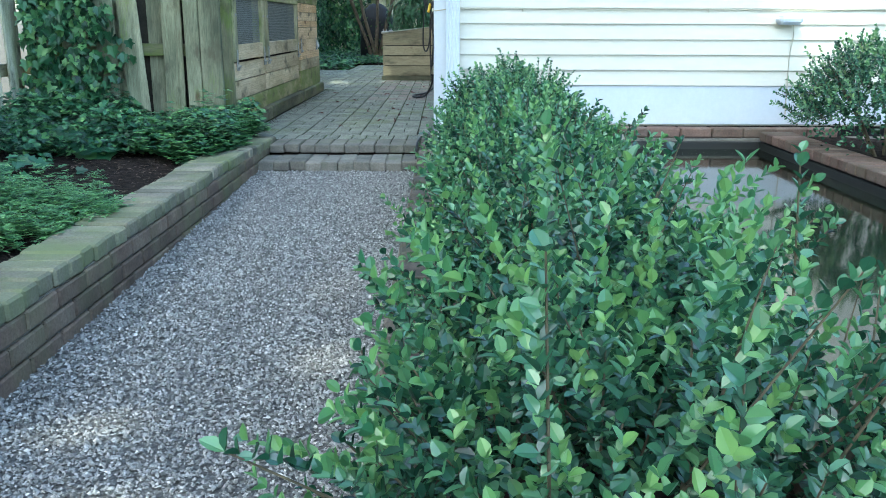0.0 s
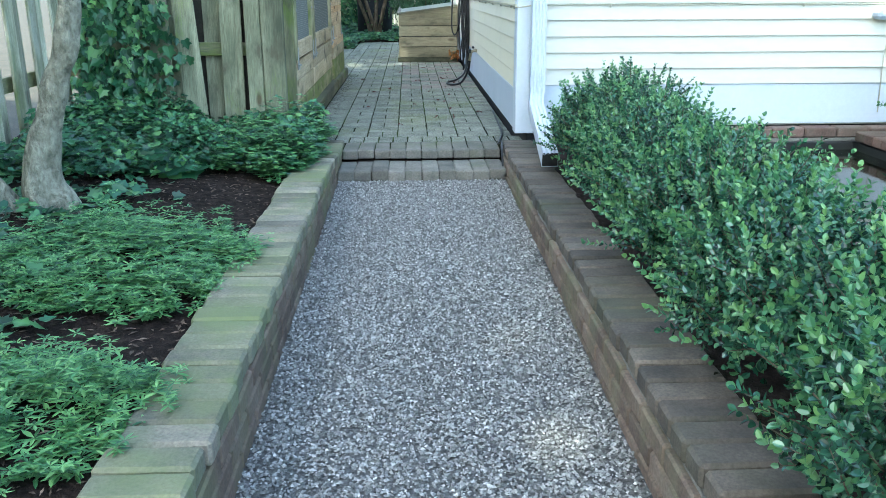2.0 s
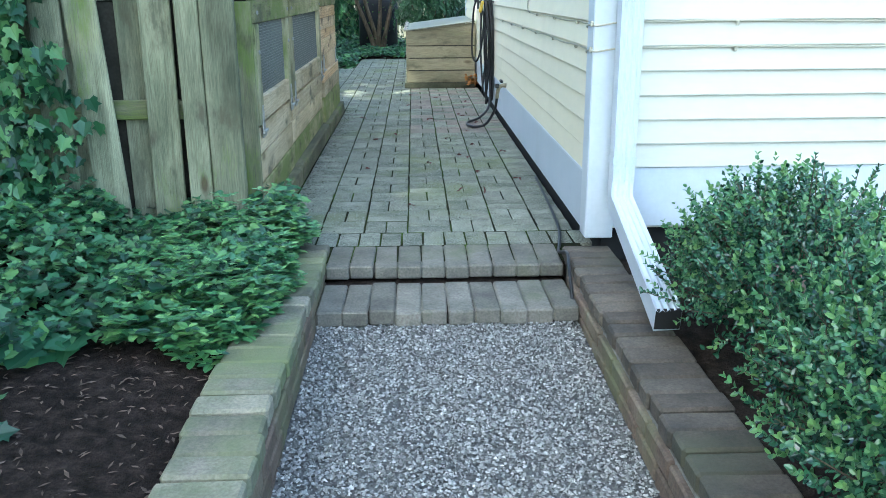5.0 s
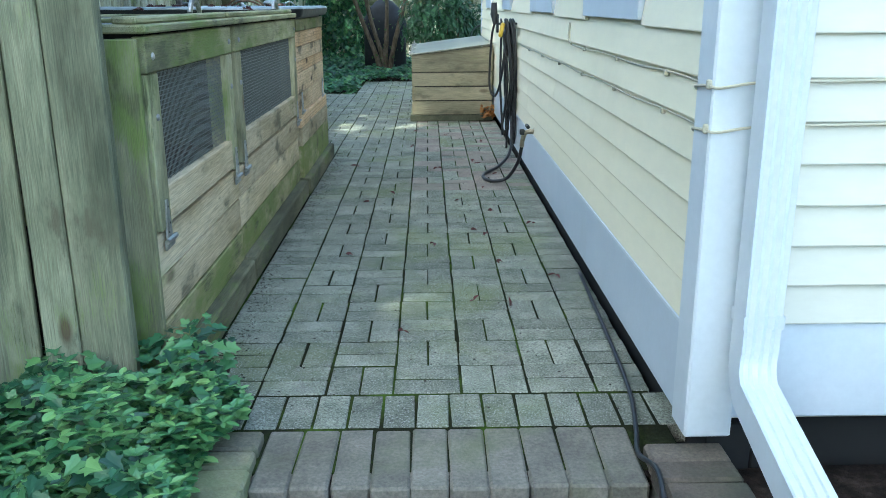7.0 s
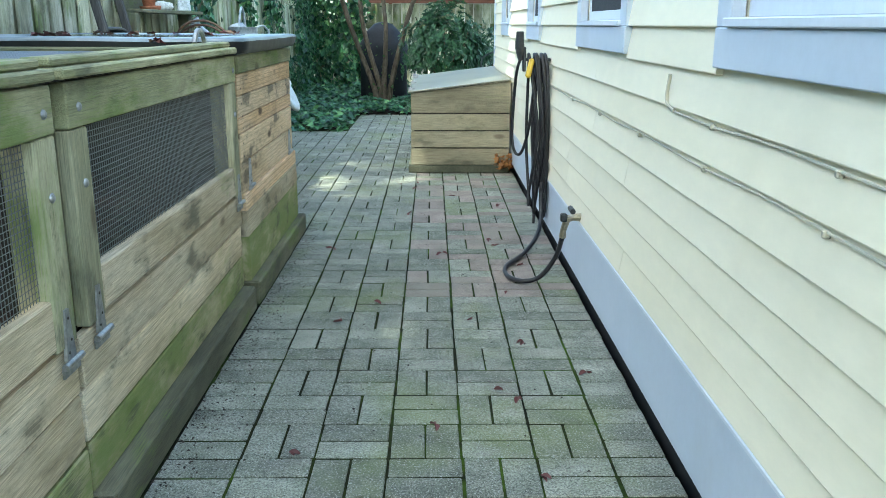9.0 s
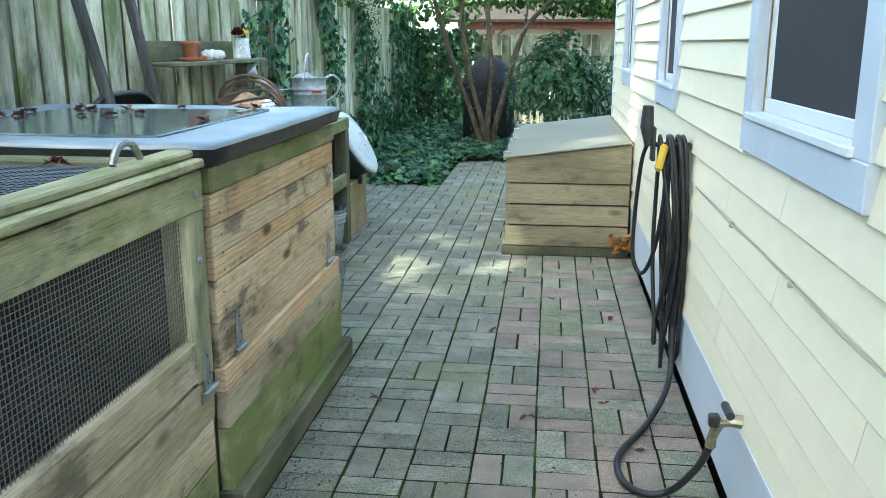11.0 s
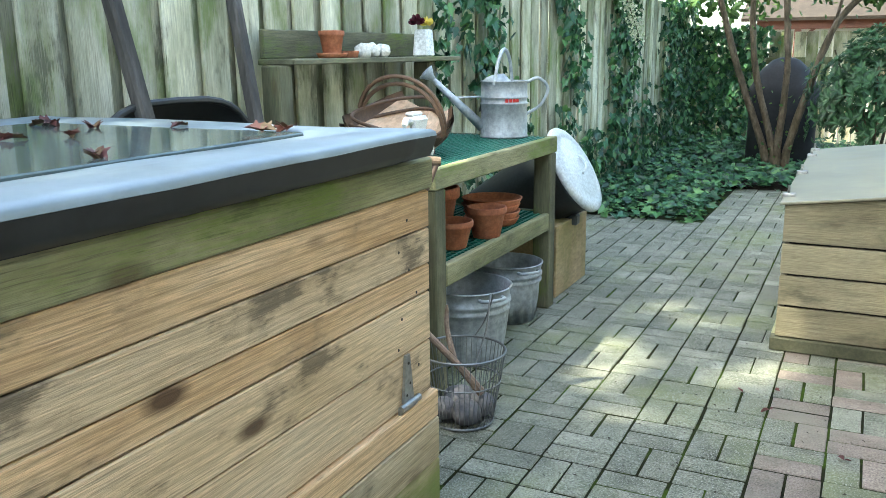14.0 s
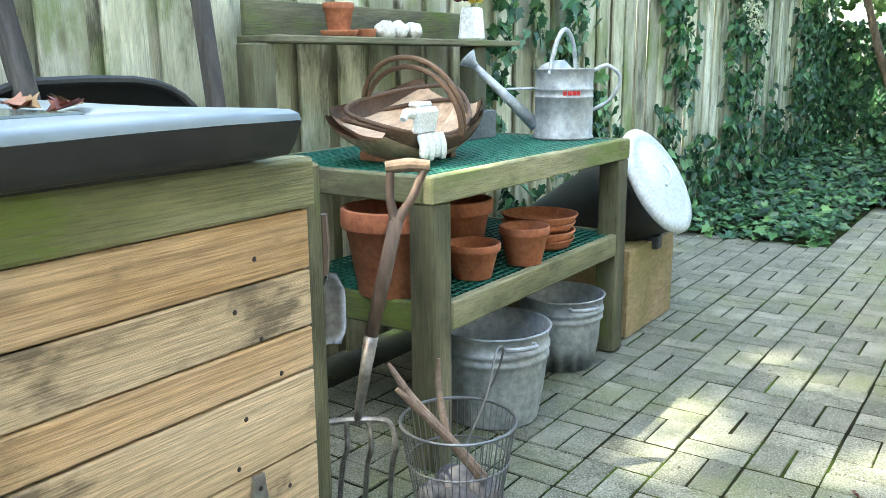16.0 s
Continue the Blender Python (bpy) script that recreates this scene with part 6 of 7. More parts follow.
def boxwood(cx, cy, rx, ry, top, seed, shoots=520, z0=0.0, name="box_shrub", size=0.0235, stray=0.08, reach=1.5):
    """A clipped-once, now shaggy box shrub: woody stems, and shoots with paired small leaves."""
    r = np.random.RandomState(seed)
    t = thing(name, (cx, cy, z0 - 0.01), "shaggy green boxwood shrub with small glossy leaves", "shrub", "box shrubs")
    for k in range(6):
        a = k * 1.05 + r.uniform(0, 0.6)
        e = Vector((cx + math.cos(a) * rx * 0.6, cy + math.sin(a) * ry * 0.6, z0 + (top - z0) * 0.7))
        s = Vector((cx + math.cos(a) * 0.05, cy + math.sin(a) * 0.05, z0 - 0.02))
        l = curve_pts([s, s.lerp(e, 0.5) + Vector((0, 0, 0.04)), e], 3)
        part("stem", tube(l, [0.012 - 0.008 * i / (len(l) - 1) for i in range(len(l))], 6), STEM, t)
    spots, tips = [], []
    h = top - z0
    twigs = bmesh.new()
    for k in range(shoots):
        u = r.uniform(-0.25, 1.0)
        a = r.uniform(0, 6.283)
        ring = math.sqrt(max(0.0, 1 - max(0, u) ** 2))
        n = np.array((math.cos(a) * ring, math.sin(a) * ring, u))
        inner = r.uniform(0.55, 0.86)
        lump = 1 + 0.16 * noise.noise(Vector((n[0] * 2.1 + seed, n[1] * 2.1, n[2] * 2.1)))
        p = np.array((cx, cy, z0 + 0.38 * h)) + n * np.array((rx, ry, 0.62 * h)) * inner * lump
        d = n * np.array((1, 1, 0.7)) + np.array((0, 0, 0.75)) + r.normal(size=3) * 0.35
        d /= np.linalg.norm(d)
        ln = r.uniform(0.07, 0.17) * (reach if r.rand() < stray else 1.0)
        side = np.cross(d, r.normal(size=3))
        side /= np.linalg.norm(side)
        other = np.cross(d, side)
        bend = r.normal(size=3) * 0.12
        m = int(ln / 0.0125)
        pts = []
        for i in range(m):
            s = i / m
            q = p + d * ln * s + bend * ln * s * s
            pts.append(q)
            w = side if i % 2 else other
            for sg in (-1, 1):
                tip = d * (0.55 + 0.5 * s) + w * sg * (0.95 - 0.3 * s) + r.normal(size=3) * 0.2
                (tips if s > 0.62 and k % 3 else spots).append((q, tip, d * 0.9 - w * sg * 0.5 + r.normal(size=3) * 0.3, size * r.uniform(0.7, 1.15)))
        if k % 3 == 0 and m > 3:
            tube([pts[0], pts[-1]], [0.0022, 0.001], 4, twigs, caps=False)
    for k in range(int(shoots * 1.5)):
        a, rad = r.uniform(0, 6.283), math.sqrt(r.rand())
        u = r.uniform(0.1, 0.85)
        q = np.array((cx + math.cos(a) * rx * rad * 0.75, cy + math.sin(a) * ry * rad * 0.75, z0 + h * u * (1 - 0.3 * rad)))
        spots.append((q, r.normal(size=3), r.normal(size=3), size * 1.2))
    tagged(part("twig", twigs, STEM, t), kind="stuff")
    v, f = leaves(ROUND, spots, 0.18)
    cloud("foliage", v, f, BOXLEAF, t, loc=tuple(ORG[t]))
    v, f = leaves(ROUND, tips, 0.18)
    tagged(cloud("new_growth", v, f, BOXTIP, t, loc=tuple(ORG[t])), "pale green new growth")
    return t


HEDGE = ((0.06, 1.52, 0.44, 0.40, 0.40, 560, 0.0225, 0.20, 2.0), (0.08, 2.20, 0.38, 0.46, 0.43, 680, 0.0225, 0.12, 1.8), (0.09, 2.95, 0.37, 0.48, 0.44, 720, 0.0215, 0.08, 1.6),
         (0.10, 3.70, 0.36, 0.48, 0.47, 760, 0.0205, 0.08, 1.5), (0.11, 4.45, 0.36, 0.46, 0.50, 800, 0.0195, 0.06, 1.5), (0.15, 5.30, 0.37, 0.46, 0.55, 960, 0.0185, 0.05, 1.5))
for k, (x, y, a, b, h, n, size, stray, reach) in enumerate(HEDGE):
    boxwood(x, y, a, b, h, 100 + k, n, size=size, stray=stray, reach=reach)
for k, (x, y, a, b, h) in enumerate(((2.26, 5.35, 0.60, 0.55, 0.72), (2.55, 4.5, 0.50, 0.55, 0.60), (2.5, 3.6, 0.5, 0.5, 0.55))):
    boxwood(x, y, a, b, h, 130 + k, 720 if k == 0 else 420, 0.06, size=0.021)

# ---- ivy and ground cover ----


def ivy_ground(name, inside, x0, x1, y0, y1, count, zf, seed, size=0.062, label="dark green ivy covering the ground", rise=0.09):
    r = np.random.RandomState(seed)
    spots = []
    while len(spots) < count:
        x, y = r.uniform(x0, x1), r.uniform(y0, y1)
        if r.rand() > inside(x, y):
            continue
        lift = rise * (0.5 + 0.9 * noise.noise(Vector((x * 3.5, y * 3.5, seed)))) * r.uniform(0.1, 1.0)
        z = zf(x, y) + 0.012 + max(0.0, lift)
        a = r.uniform(0, 6.283)
        spots.append((np.array((x, y, z)), np.array((math.cos(a), math.sin(a), r.uniform(-0.45, 0.2))), np.array((r.normal() * 0.35 + 0.15, r.normal() * 0.35 - 0.25, 1.0)), size * r.uniform(0.55, 1.25)))
    v, f = leaves(IVY, spots, 0.15)
    return cloud(name, v, f, IVYLEAF, None, label, "ivy")


def ivy_wall(name, inside, axis, at, a0, a1, z0, z1, count, seed, sgn, size=0.06, label="dark green ivy climbing the fence"):
    r = np.random.RandomState(seed)
    spots = []
    tries = 0
    while len(spots) < count and tries < count * 40:
        tries += 1
        a, z = r.uniform(a0, a1), r.uniform(z0, z1)
        if r.rand() > inside(a, z):
            continue
        out = sgn * r.uniform(0.01, 0.10)
        q, n = ((at + out, a, z), (sgn, 0, 0.4)) if axis == "x" else ((a, at + out, z), (0, sgn, 0.4))
        d = np.array((r.normal() * 0.6, r.normal() * 0.6, -1.0))
        spots.append((np.array(q), d, np.array(n) + r.normal(size=3) * 0.4, size * r.uniform(0.55, 1.25)))
    v, f = leaves(IVY, spots, 0.15)
    return cloud(name, v, f, IVYLEAF, None, label, "ivy")


def soft(x, lo, hi):
    return max(0.0, min(1.0, (x - lo) / (hi - lo)))


def front_ivy(x, y):
    edge = 5.30 - 0.55 * soft(-x, 1.9, 2.5) + 0.22 * noise.noise(Vector((x * 3, y * 2, 4.0)))
    return soft(y, edge, edge + 0.12)


ivy_ground("ivy_by_fence", front_ivy, -3.05, -1.50, 4.3, 6.78, 8200, BED_LEFT, 21, 0.045, rise=0.26)
ivy_ground("ivy_by_tree", lambda x, y: soft(-x, 2.02 + 0.2 * noise.noise(Vector((y * 2, 0, 1))), 2.25) * (0.15 if (x + 2.43) ** 2 + (y - 4.46) ** 2 < 0.03 else 1), -3.05, -1.9, 1.0, 4.9, 1500, BED_LEFT, 22)
ivy_wall("ivy_on_cross_fence", lambda a, z: soft(-a, 2.42 + 0.25 * noise.noise(Vector((z * 2.5, 1, 0))), 2.62) * (0.35 + 0.65 * soft(noise.noise(Vector((a * 4, z * 4, 2.0))), -0.35, 0.0)), "y", FY - 0.08, -3.06, -2.3, 0.1, 1.9, 1500, 23, -1, 0.07)
ivy_wall("ivy_on_side_fence", lambda a, z: max(soft(0.42 - abs(a - 14.4 - 0.25 * math.sin(z * 3)), 0.0, 0.15), 0.9 * soft(0.30 - abs(a - 15.9 + 0.2 * math.sin(z * 4)), 0, 0.1), 1.0 * soft(0.55 - abs(a - 17.6), 0, 0.15), soft(a, 19.2, 19.8), soft(0.65 - z + 0.5 * noise.noise(Vector((a * 2, 3, 0))), 0.0, 0.3)) * (0.25 + 0.75 * soft(noise.noise(Vector((a * 3, z * 3, 5.0))), -0.4, 0.1)), "x", FX + 0.04, 13.5, 21.3, 0.05, 1.95, 4200, 24, 1, 0.075)
ivy_wall("ivy_on_back_fence", lambda a, z: soft(-a, 1.9 + 0.3 * noise.noise(Vector((z * 2, 7, 0))), 2.2), "y", 21.29, -3.05, -1.6, 0.05, 1.6, 1300, 25, -1, 0.09)
ivy_wall("ivy_behind_bench", lambda a, z: soft(0.12 - abs(a - 13.52 + 0.06 * math.sin(z * 8)), 0, 0.08), "x", FX + 0.04, 13.2, 13.9, 0.85, 1.6, 90, 29, 1, 0.075)


def back_ivy(x, y):
    lim = -1.84 + 0.08 * noise.noise(Vector((y * 3, 2, 0)))
    if y > 17.4:
        lim = -0.2
    return soft(lim - x, 0.0, 0.08) * soft(y, 15.58 + 0.1 * noise.noise(Vector((x * 4, 1, 0))), 15.76)


ivy_ground("ivy_in_back_bed", back_ivy, -3.04, 0.2, 15.4, 20.8, 6200, BED_BACK, 26, 0.075, rise=0.16)


def cover_patch(name, cx, cy, rx, ry, stems, seed, label, size=1.0, leaf=None, tall=1.0, blade=LANCE):
    """Whorled ground cover: each stem carries three rosettes of narrow leaves."""
    r = np.random.RandomState(seed)
    spots = []
    for _ in range(stems):
        a, rad = r.uniform(0, 6.283), math.sqrt(r.rand())
        wob = 1 + 0.25 * noise.noise(Vector((math.cos(a) * 2 + seed, math.sin(a) * 2, 0)))
        x, y = cx + math.cos(a) * rx * rad * wob, cy + math.sin(a) * ry * rad * wob
        h = tall * r.uniform(0.04, 0.12) * (1.15 - 0.5 * rad) * (0.8 + 1.0 * noise.noise(Vector((x * 7, y * 7, seed))))
        lean = r.normal(size=2) * 0.03
        for k in range(3):
            s = 0.4 + 0.3 * k
            q = np.array((x + lean[0] * s, y + lean[1] * s, BED_LEFT(x, y) + h * s))
            o = r.uniform(0, 1)
            for j in range(6):
                b = o + j * 1.047
                spots.append((q, np.array((math.cos(b), math.sin(b), r.uniform(-0.1, 0.35))), np.array((0.0, 0.0, 1.0)) + r.normal(size=3) * 0.15, size * r.uniform(0.022, 0.040) * (1.1 - 0.15 * k)))
    v, f = leaves(blade, spots, 0.1)
    return cloud(name, v, f, leaf or COVERLEAF, None, label, "ground cover")


cover_patch("woodruff_patch", -1.90, 3.82, 0.40, 0.48, 900, 31, "bright green whorled ground cover spilling to the wall", tall=1.5)
cover_patch("woodruff_patch", -1.90, 2.75, 0.40, 0.30, 520, 32, "bright green whorled ground cover", tall=1.3)
cover_patch("woodruff_patch", -1.84, 2.0, 0.36, 0.36, 420, 33, "bright green whorled ground cover", tall=1.3)
cover_patch("leafy_cover", -1.72, 5.85, 0.27, 0.62, 620, 34, "glossy green ground cover by the step", 1.25, PACHYLEAF, 2.3, OVAL)
cover_patch("leafy_cover", -1.62, 6.45, 0.20, 0.26, 200, 35, "glossy green ground cover by the fence", 1.25, PACHYLEAF, 1.8, OVAL)
ivy_ground("hosta_clump", lambda x, y: 1.0, -2.25, -2.0, 5.1, 5.4, 12, BED_LEFT, 36, 0.15, "pale green broad leaves", 0.12)

# mulch chips
r = np.random.RandomState(3)
V, F = [], []
for _ in range(2600):
    x, y = r.uniform(-2.6, -1.58), r.uniform(1.2, 5.6)
    a, s = r.uniform(0, 6.283), r.uniform(0.006, 0.02)
    z = BED_LEFT(x, y) + 0.003
    c, sn = math.cos(a) * s, math.sin(a) * s
    i = len(V)
    V += [(x - c, y - sn, z), (x + sn * 0.3, y - c * 0.3, z + 0.004), (x + c, y + sn, z + r.uniform(0, 0.008)), (x - sn * 0.3, y + c * 0.3, z + 0.003)]
    F += [(i, i + 1, i + 2), (i, i + 2, i + 3)]
CHIP = mat("wood_chip", [(0.06, 0.04, 0.03), (0.13, 0.09, 0.065), (0.22, 0.16, 0.12)], 30, rough=0.95, bump=0.2, rnd=0.5, island=True)
cloud("mulch_chips", V, F, CHIP, None, "loose brown mulch chips on the soil", "mulch")

# ---- trees in view ----


def near_tree():
    t = thing("small_tree", (-2.43, 4.46, 0.0), "leaning pale-barked tree rising from the ivy bed", "tree")
    c = [(-2.44, 4.47, -0.05), (-2.43, 4.46, 0.10), (-2.445, 4.456, 0.22), (-2.405, 4.456, 0.42), (-2.333, 4.45, 0.62), (-2.263, 4.44, 0.81), (-2.225, 4.43, 1.0), (-2.17, 4.41, 1.35), (-2.13, 4.38, 1.8), (-2.15, 4.3, 2.4), (-2.15, 4.2, 3.2)]
    pts = curve_pts(c, 12)
    n = len(pts)
    rad = [0.050 - 0.018 * max(0.0, p.z / 3.2) + 0.115 * math.exp(-max(0.0, p.z + 0.02) * 5.2) for p in pts]
    bm = tube(pts, rad, 40)
    for v in bm.verts:
        near = min(pts, key=lambda p: (p - v.co).length)
        o = Vector((v.co.x - near.x, v.co.y - near.y, 0))
        if o.length > 0.01:
            ang = math.atan2(o.y, o.x)
            foot = math.exp(-max(0.0, v.co.z) * 9)
            k = noise.noise(v.co * 7) * 0.014 + noise.noise(Vector((v.co.x * 40, v.co.y * 40, v.co.z * 9))) * 0.008 + foot * 0.05 * math.cos(ang * 4 + 0.6)
            v.co += o.normalized() * k
    smooth(part("trunk", bm, BARK, t))
    c = [(-2.50, 4.45, -0.05), (-2.60, 4.42, 0.12), (-2.70, 4.38, 0.32), (-2.82, 4.3, 0.75), (-2.92, 4.25, 1.6), (-2.95, 4.2, 2.6)]
    pts = curve_pts(c, 6)
    smooth(part("second_stem", tube(pts, [0.075 - 0.04 * i / (len(pts) - 1) for i in range(len(pts))], 16), BARK, t))
    for e in ((-1.2, 3.2, 3.9), (-2.6, 4.8, 4.0), (-3.2, 3.2, 3.7), (-1.9, 3.0, 4.2)):
        l = curve_pts([(-2.15, 4.27, 2.6), Vector((-2.15, 4.25, 2.9)).lerp(Vector(e), 0.5) + Vector((0, 0, 0.2)), e], 4)
        part("limb", tube(l, [0.032 - 0.024 * i / (len(l) - 1) for i in range(len(l))], 7), BARK, t)
    v, f = crown_leaves((-2.2, 3.9, 3.9), (1.3, 1.3, 0.8), 1100, 0.10, 61)
    cloud("crown", v, f, CROWNLEAF, t, loc=tuple(ORG[t]))


near_tree()


def back_tree():
    t = thing("multi_stem_tree", (-1.62, 18.6, 0.03), "small dark multi-stemmed tree in the ivy", "tree")
    stems = [[(-1.70, 18.6, 0.0), (-1.75, 18.6, 0.3), (-2.05, 18.6, 1.1), (-2.28, 18.6, 1.85), (-2.5, 18.5, 2.6)],
             [(-1.62, 18.62, 0.0), (-1.66, 18.62, 0.3), (-1.88, 18.65, 1.1), (-1.95, 18.65, 1.85), (-2.0, 18.6, 2.9)],
             [(-1.60, 18.58, 0.0), (-1.60, 18.58, 0.3), (-1.56, 18.55, 1.1), (-1.62, 18.55, 1.9), (-1.6, 18.5, 2.9)],
             [(-1.52, 18.6, 0.0), (-1.50, 18.6, 0.3), (-1.35, 18.6, 0.88), (-1.13, 18.58, 1.55), (-0.75, 18.5, 1.95), (-0.4, 18.4, 2.3)],
             [(-1.37, 18.6, 0.85), (-1.25, 18.62, 1.25), (-1.12, 18.65, 1.75), (-1.05, 18.7, 2.6)]]
    for k, c in enumerate(stems):
        pts = curve_pts(c, 6)
        bm = tube(pts, [(0.046 if k < 4 else 0.030) - 0.024 * i / (len(pts) - 1) for i in range(len(pts))], 10)
        for v in bm.verts:
            v.co += Vector((noise.noise(v.co * 16), noise.noise(v.co * 16 + Vector((9, 0, 0))), 0)) * 0.010
        smooth(part("stem", bm, DARKBARK, t))
    v, f = crown_leaves((-1.5, 18.3, 2.95), (2.0, 1.8, 0.85), 6500, 0.085, 62)
    cloud("crown", v, f, CROWNLEAF, t, loc=tuple(ORG[t]))
    rr = np.random.RandomState(9)
    spots = []
    for k in range(160):
        u = rr.rand()
        c = stems[rr.randint(4)]
        i = rr.randint(len(c) - 1)
        q = np.array(Vector(c[i]).lerp(Vector(c[i + 1]), u)) + rr.normal(size=3) * 0.06
        spots.append((q, rr.normal(size=3), rr.normal(size=3), rr.uniform(0.03, 0.06)))
    v, f = leaves(OVAL, spots)
    cloud("side_leaves", v, f, CROWNLEAF, t, loc=tuple(ORG[t]))


back_tree()


def laurel(cx, cy, rx, ry, top, seed, count):
    r = np.random.RandomState(seed)
    t = thing("rhododendron", (cx, cy, 0.03), "dense rhododendron bush with long leathery leaves", "shrub", "broadleaf shrubs")
    for k in range(7):
        a = k * 0.9 + r.uniform(0, 0.4)
        e = Vector((cx + math.cos(a) * rx * 0.7, cy + math.sin(a) * ry * 0.7, top * r.uniform(0.5, 0.85)))
        l = curve_pts([(cx, cy, 0.0), Vector((cx, cy, 0.1)).lerp(e, 0.5), e], 3)
        part("stem", tube(l, [0.02 - 0.012 * i / (len(l) - 1) for i in range(len(l))], 6), STEM, t)
    spots = []
    for _ in range(count):
        n = r.normal(size=3)
        n[2] = abs(n[2]) * 1.0 - 0.25
        n /= np.linalg.norm(n)
        lump = 1 + 0.28 * noise.noise(Vector((n[0] * 2.4 + seed, n[1] * 2.4, n[2] * 2.4)))
        q = np.array((cx, cy, top * 0.42)) + n * np.array((rx, ry, top * 0.56)) * r.uniform(0.6, 1.0) * lump
        o = r.uniform(0, 1)
        for j in range(7):
            b = o + j * 0.897
            w = np.cross(n, (math.cos(b), math.sin(b), 0.3))
            d = w / (np.linalg.norm(w) + 1e-6) + n * 0.45 + np.array((0, 0, 0.12))
            spots.append((q, d, n + np.array((0, 0, 0.5)), r.uniform(0.06, 0.095)))
    v, f = leaves(LANCE * np.array((1.35, 1.0)), spots, 0.12)
    cloud("foliage", v, f, RHODOLEAF, t, loc=tuple(ORG[t]))


laurel(-0.70, 18.3, 0.62, 0.6, 1.50, 71, 950)
laurel(0.15, 19.2, 0.6, 0.6, 1.15, 72, 420)

# ---- covered grill, bench, hanging spray, neighbour ----
CANVAS = mat("black_canvas", [(0.010, 0.011, 0.014), (0.022, 0.024, 0.03)], 6, rough=0.7, bump=0.4, fine=40, rnd=0)
bm = bmesh.new()
rings = []
for w, d, z in ((0.34, 0.27, 0.06), (0.36, 0.29, 0.10), (0.35, 0.28, 0.55), (0.37, 0.30, 0.84), (0.345, 0.28, 0.89), (0.25, 0.23, 1.06), (0.14, 0.16, 1.17), (0.06, 0.09, 1.20)):
    ring_pts = []
    for k in range(28):
        a = 6.28318 * k / 28
        c, s = math.copysign(abs(math.cos(a)) ** 0.55, math.cos(a)), math.copysign(abs(math.sin(a)) ** 0.55, math.sin(a))
        f = 1 + 0.03 * noise.noise(Vector((c * 3, s * 3, z * 5)))
        ring_pts.append(bm.verts.new((-1.64 + w * c * f, 19.35 + d * s * f, z)))
    rings.append(ring_pts)
for a, b in zip(rings, rings[1:]):
    for k in range(28):
        bm.faces.new([a[k], a[(k + 1) % 28], b[(k + 1) % 28], b[k]])
bm.faces.new(rings[-1])
bm.faces.new(rings[0][::-1])
smooth(solid("covered_grill", fixed(bm), CANVAS, "barbecue grill under a black canvas cover", "grill", loc=(-1.64, 19.35, 0.06)))
chair = thing("iron_bench", (0.05, 16.9, 0.0), "dark green wrought iron garden seat", "bench")
IRON = plain("dark_iron", (0.015, 0.03, 0.025), 0.5, 0.3)
for x0 in (-0.25, 0.35):
    for y0 in (16.7, 17.1):
        part("leg", tube([(x0, y0, -0.01), (x0, y0, 0.42)], 0.012, 7), IRON, chair)
    part("arm", tube(curve_pts([(x0, 16.68, 0.42), (x0, 16.66, 0.58), (x0, 16.8, 0.64), (x0, 17.1, 0.62)], 5), 0.012, 7), IRON, chair)
for k in range(6):
    part("slat", box((-0.25, 16.69 + k * 0.075, 0.42), (0.35, 16.74 + k * 0.075, 0.435), 0.004), IRON, chair)
part("backrest", tube(curve_pts([(-0.25, 17.12, 0.42), (-0.25, 17.16, 0.75), (0.05, 17.18, 0.86), (0.35, 17.16, 0.75), (0.35, 17.12, 0.42)], 6), 0.013, 7), IRON, chair)
SPRAYLEAF = leaf_mat("cream_leaf", [(0.35, 0.42, 0.24), (0.55, 0.58, 0.40), (0.70, 0.70, 0.55)], 0.5, 0.3)
spray = thing("hanging_spray", (-2.95, 15.6, 2.0), "drooping branch of cream variegated leaves hanging over the fence", "branch")
c = curve_pts([(-3.05, 15.4, 2.05), (-2.85, 15.7, 2.1), (-2.66, 16.0, 1.85), (-2.6, 16.25, 1.6), (-2.56, 16.4, 1.40)], 6)
part("stem", tube(c, [0.008 - 0.006 * i / (len(c) - 1) for i in range(len(c))], 6), STEM, spray)
rr = np.random.RandomState(4)
spots = []
for k in range(520):
    i = rr.randint(8, len(c))
    q = np.array(c[i]) + rr.normal(size=3) * np.array((0.032, 0.032, 0.03))
    spots.append((q, rr.normal(size=3) + np.array((0, 0, -0.4)), rr.normal(size=3), rr.uniform(0.02, 0.036)))
v, f = leaves(OVAL, spots)
cloud("spray_leaves", v, f, SPRAYLEAF, spray, loc=tuple(ORG[spray]))
v, f = crown_leaves((-2.95, 17.2, 2.1), (0.45, 2.2, 0.32), 1500, 0.09, 77)
cloud("overhanging_foliage", v, f, CROWNLEAF, None, "leafy branches hanging over the side fence", "foliage")
v, f = crown_leaves((-2.3, 20.6, 2.2), (1.3, 0.7, 0.6), 1500, 0.11, 78)
cloud("corner_foliage", v, f, CROWNLEAF, None, "leafy branches in the garden corner", "foliage")

v, f = crown_leaves((0.0, 20.9, 2.02), (2.0, 0.5, 0.26), 3000, 0.10, 79)
cloud("rear_foliage", v, f, CROWNLEAF, None, "leafy branches hanging over the back fence", "foliage")

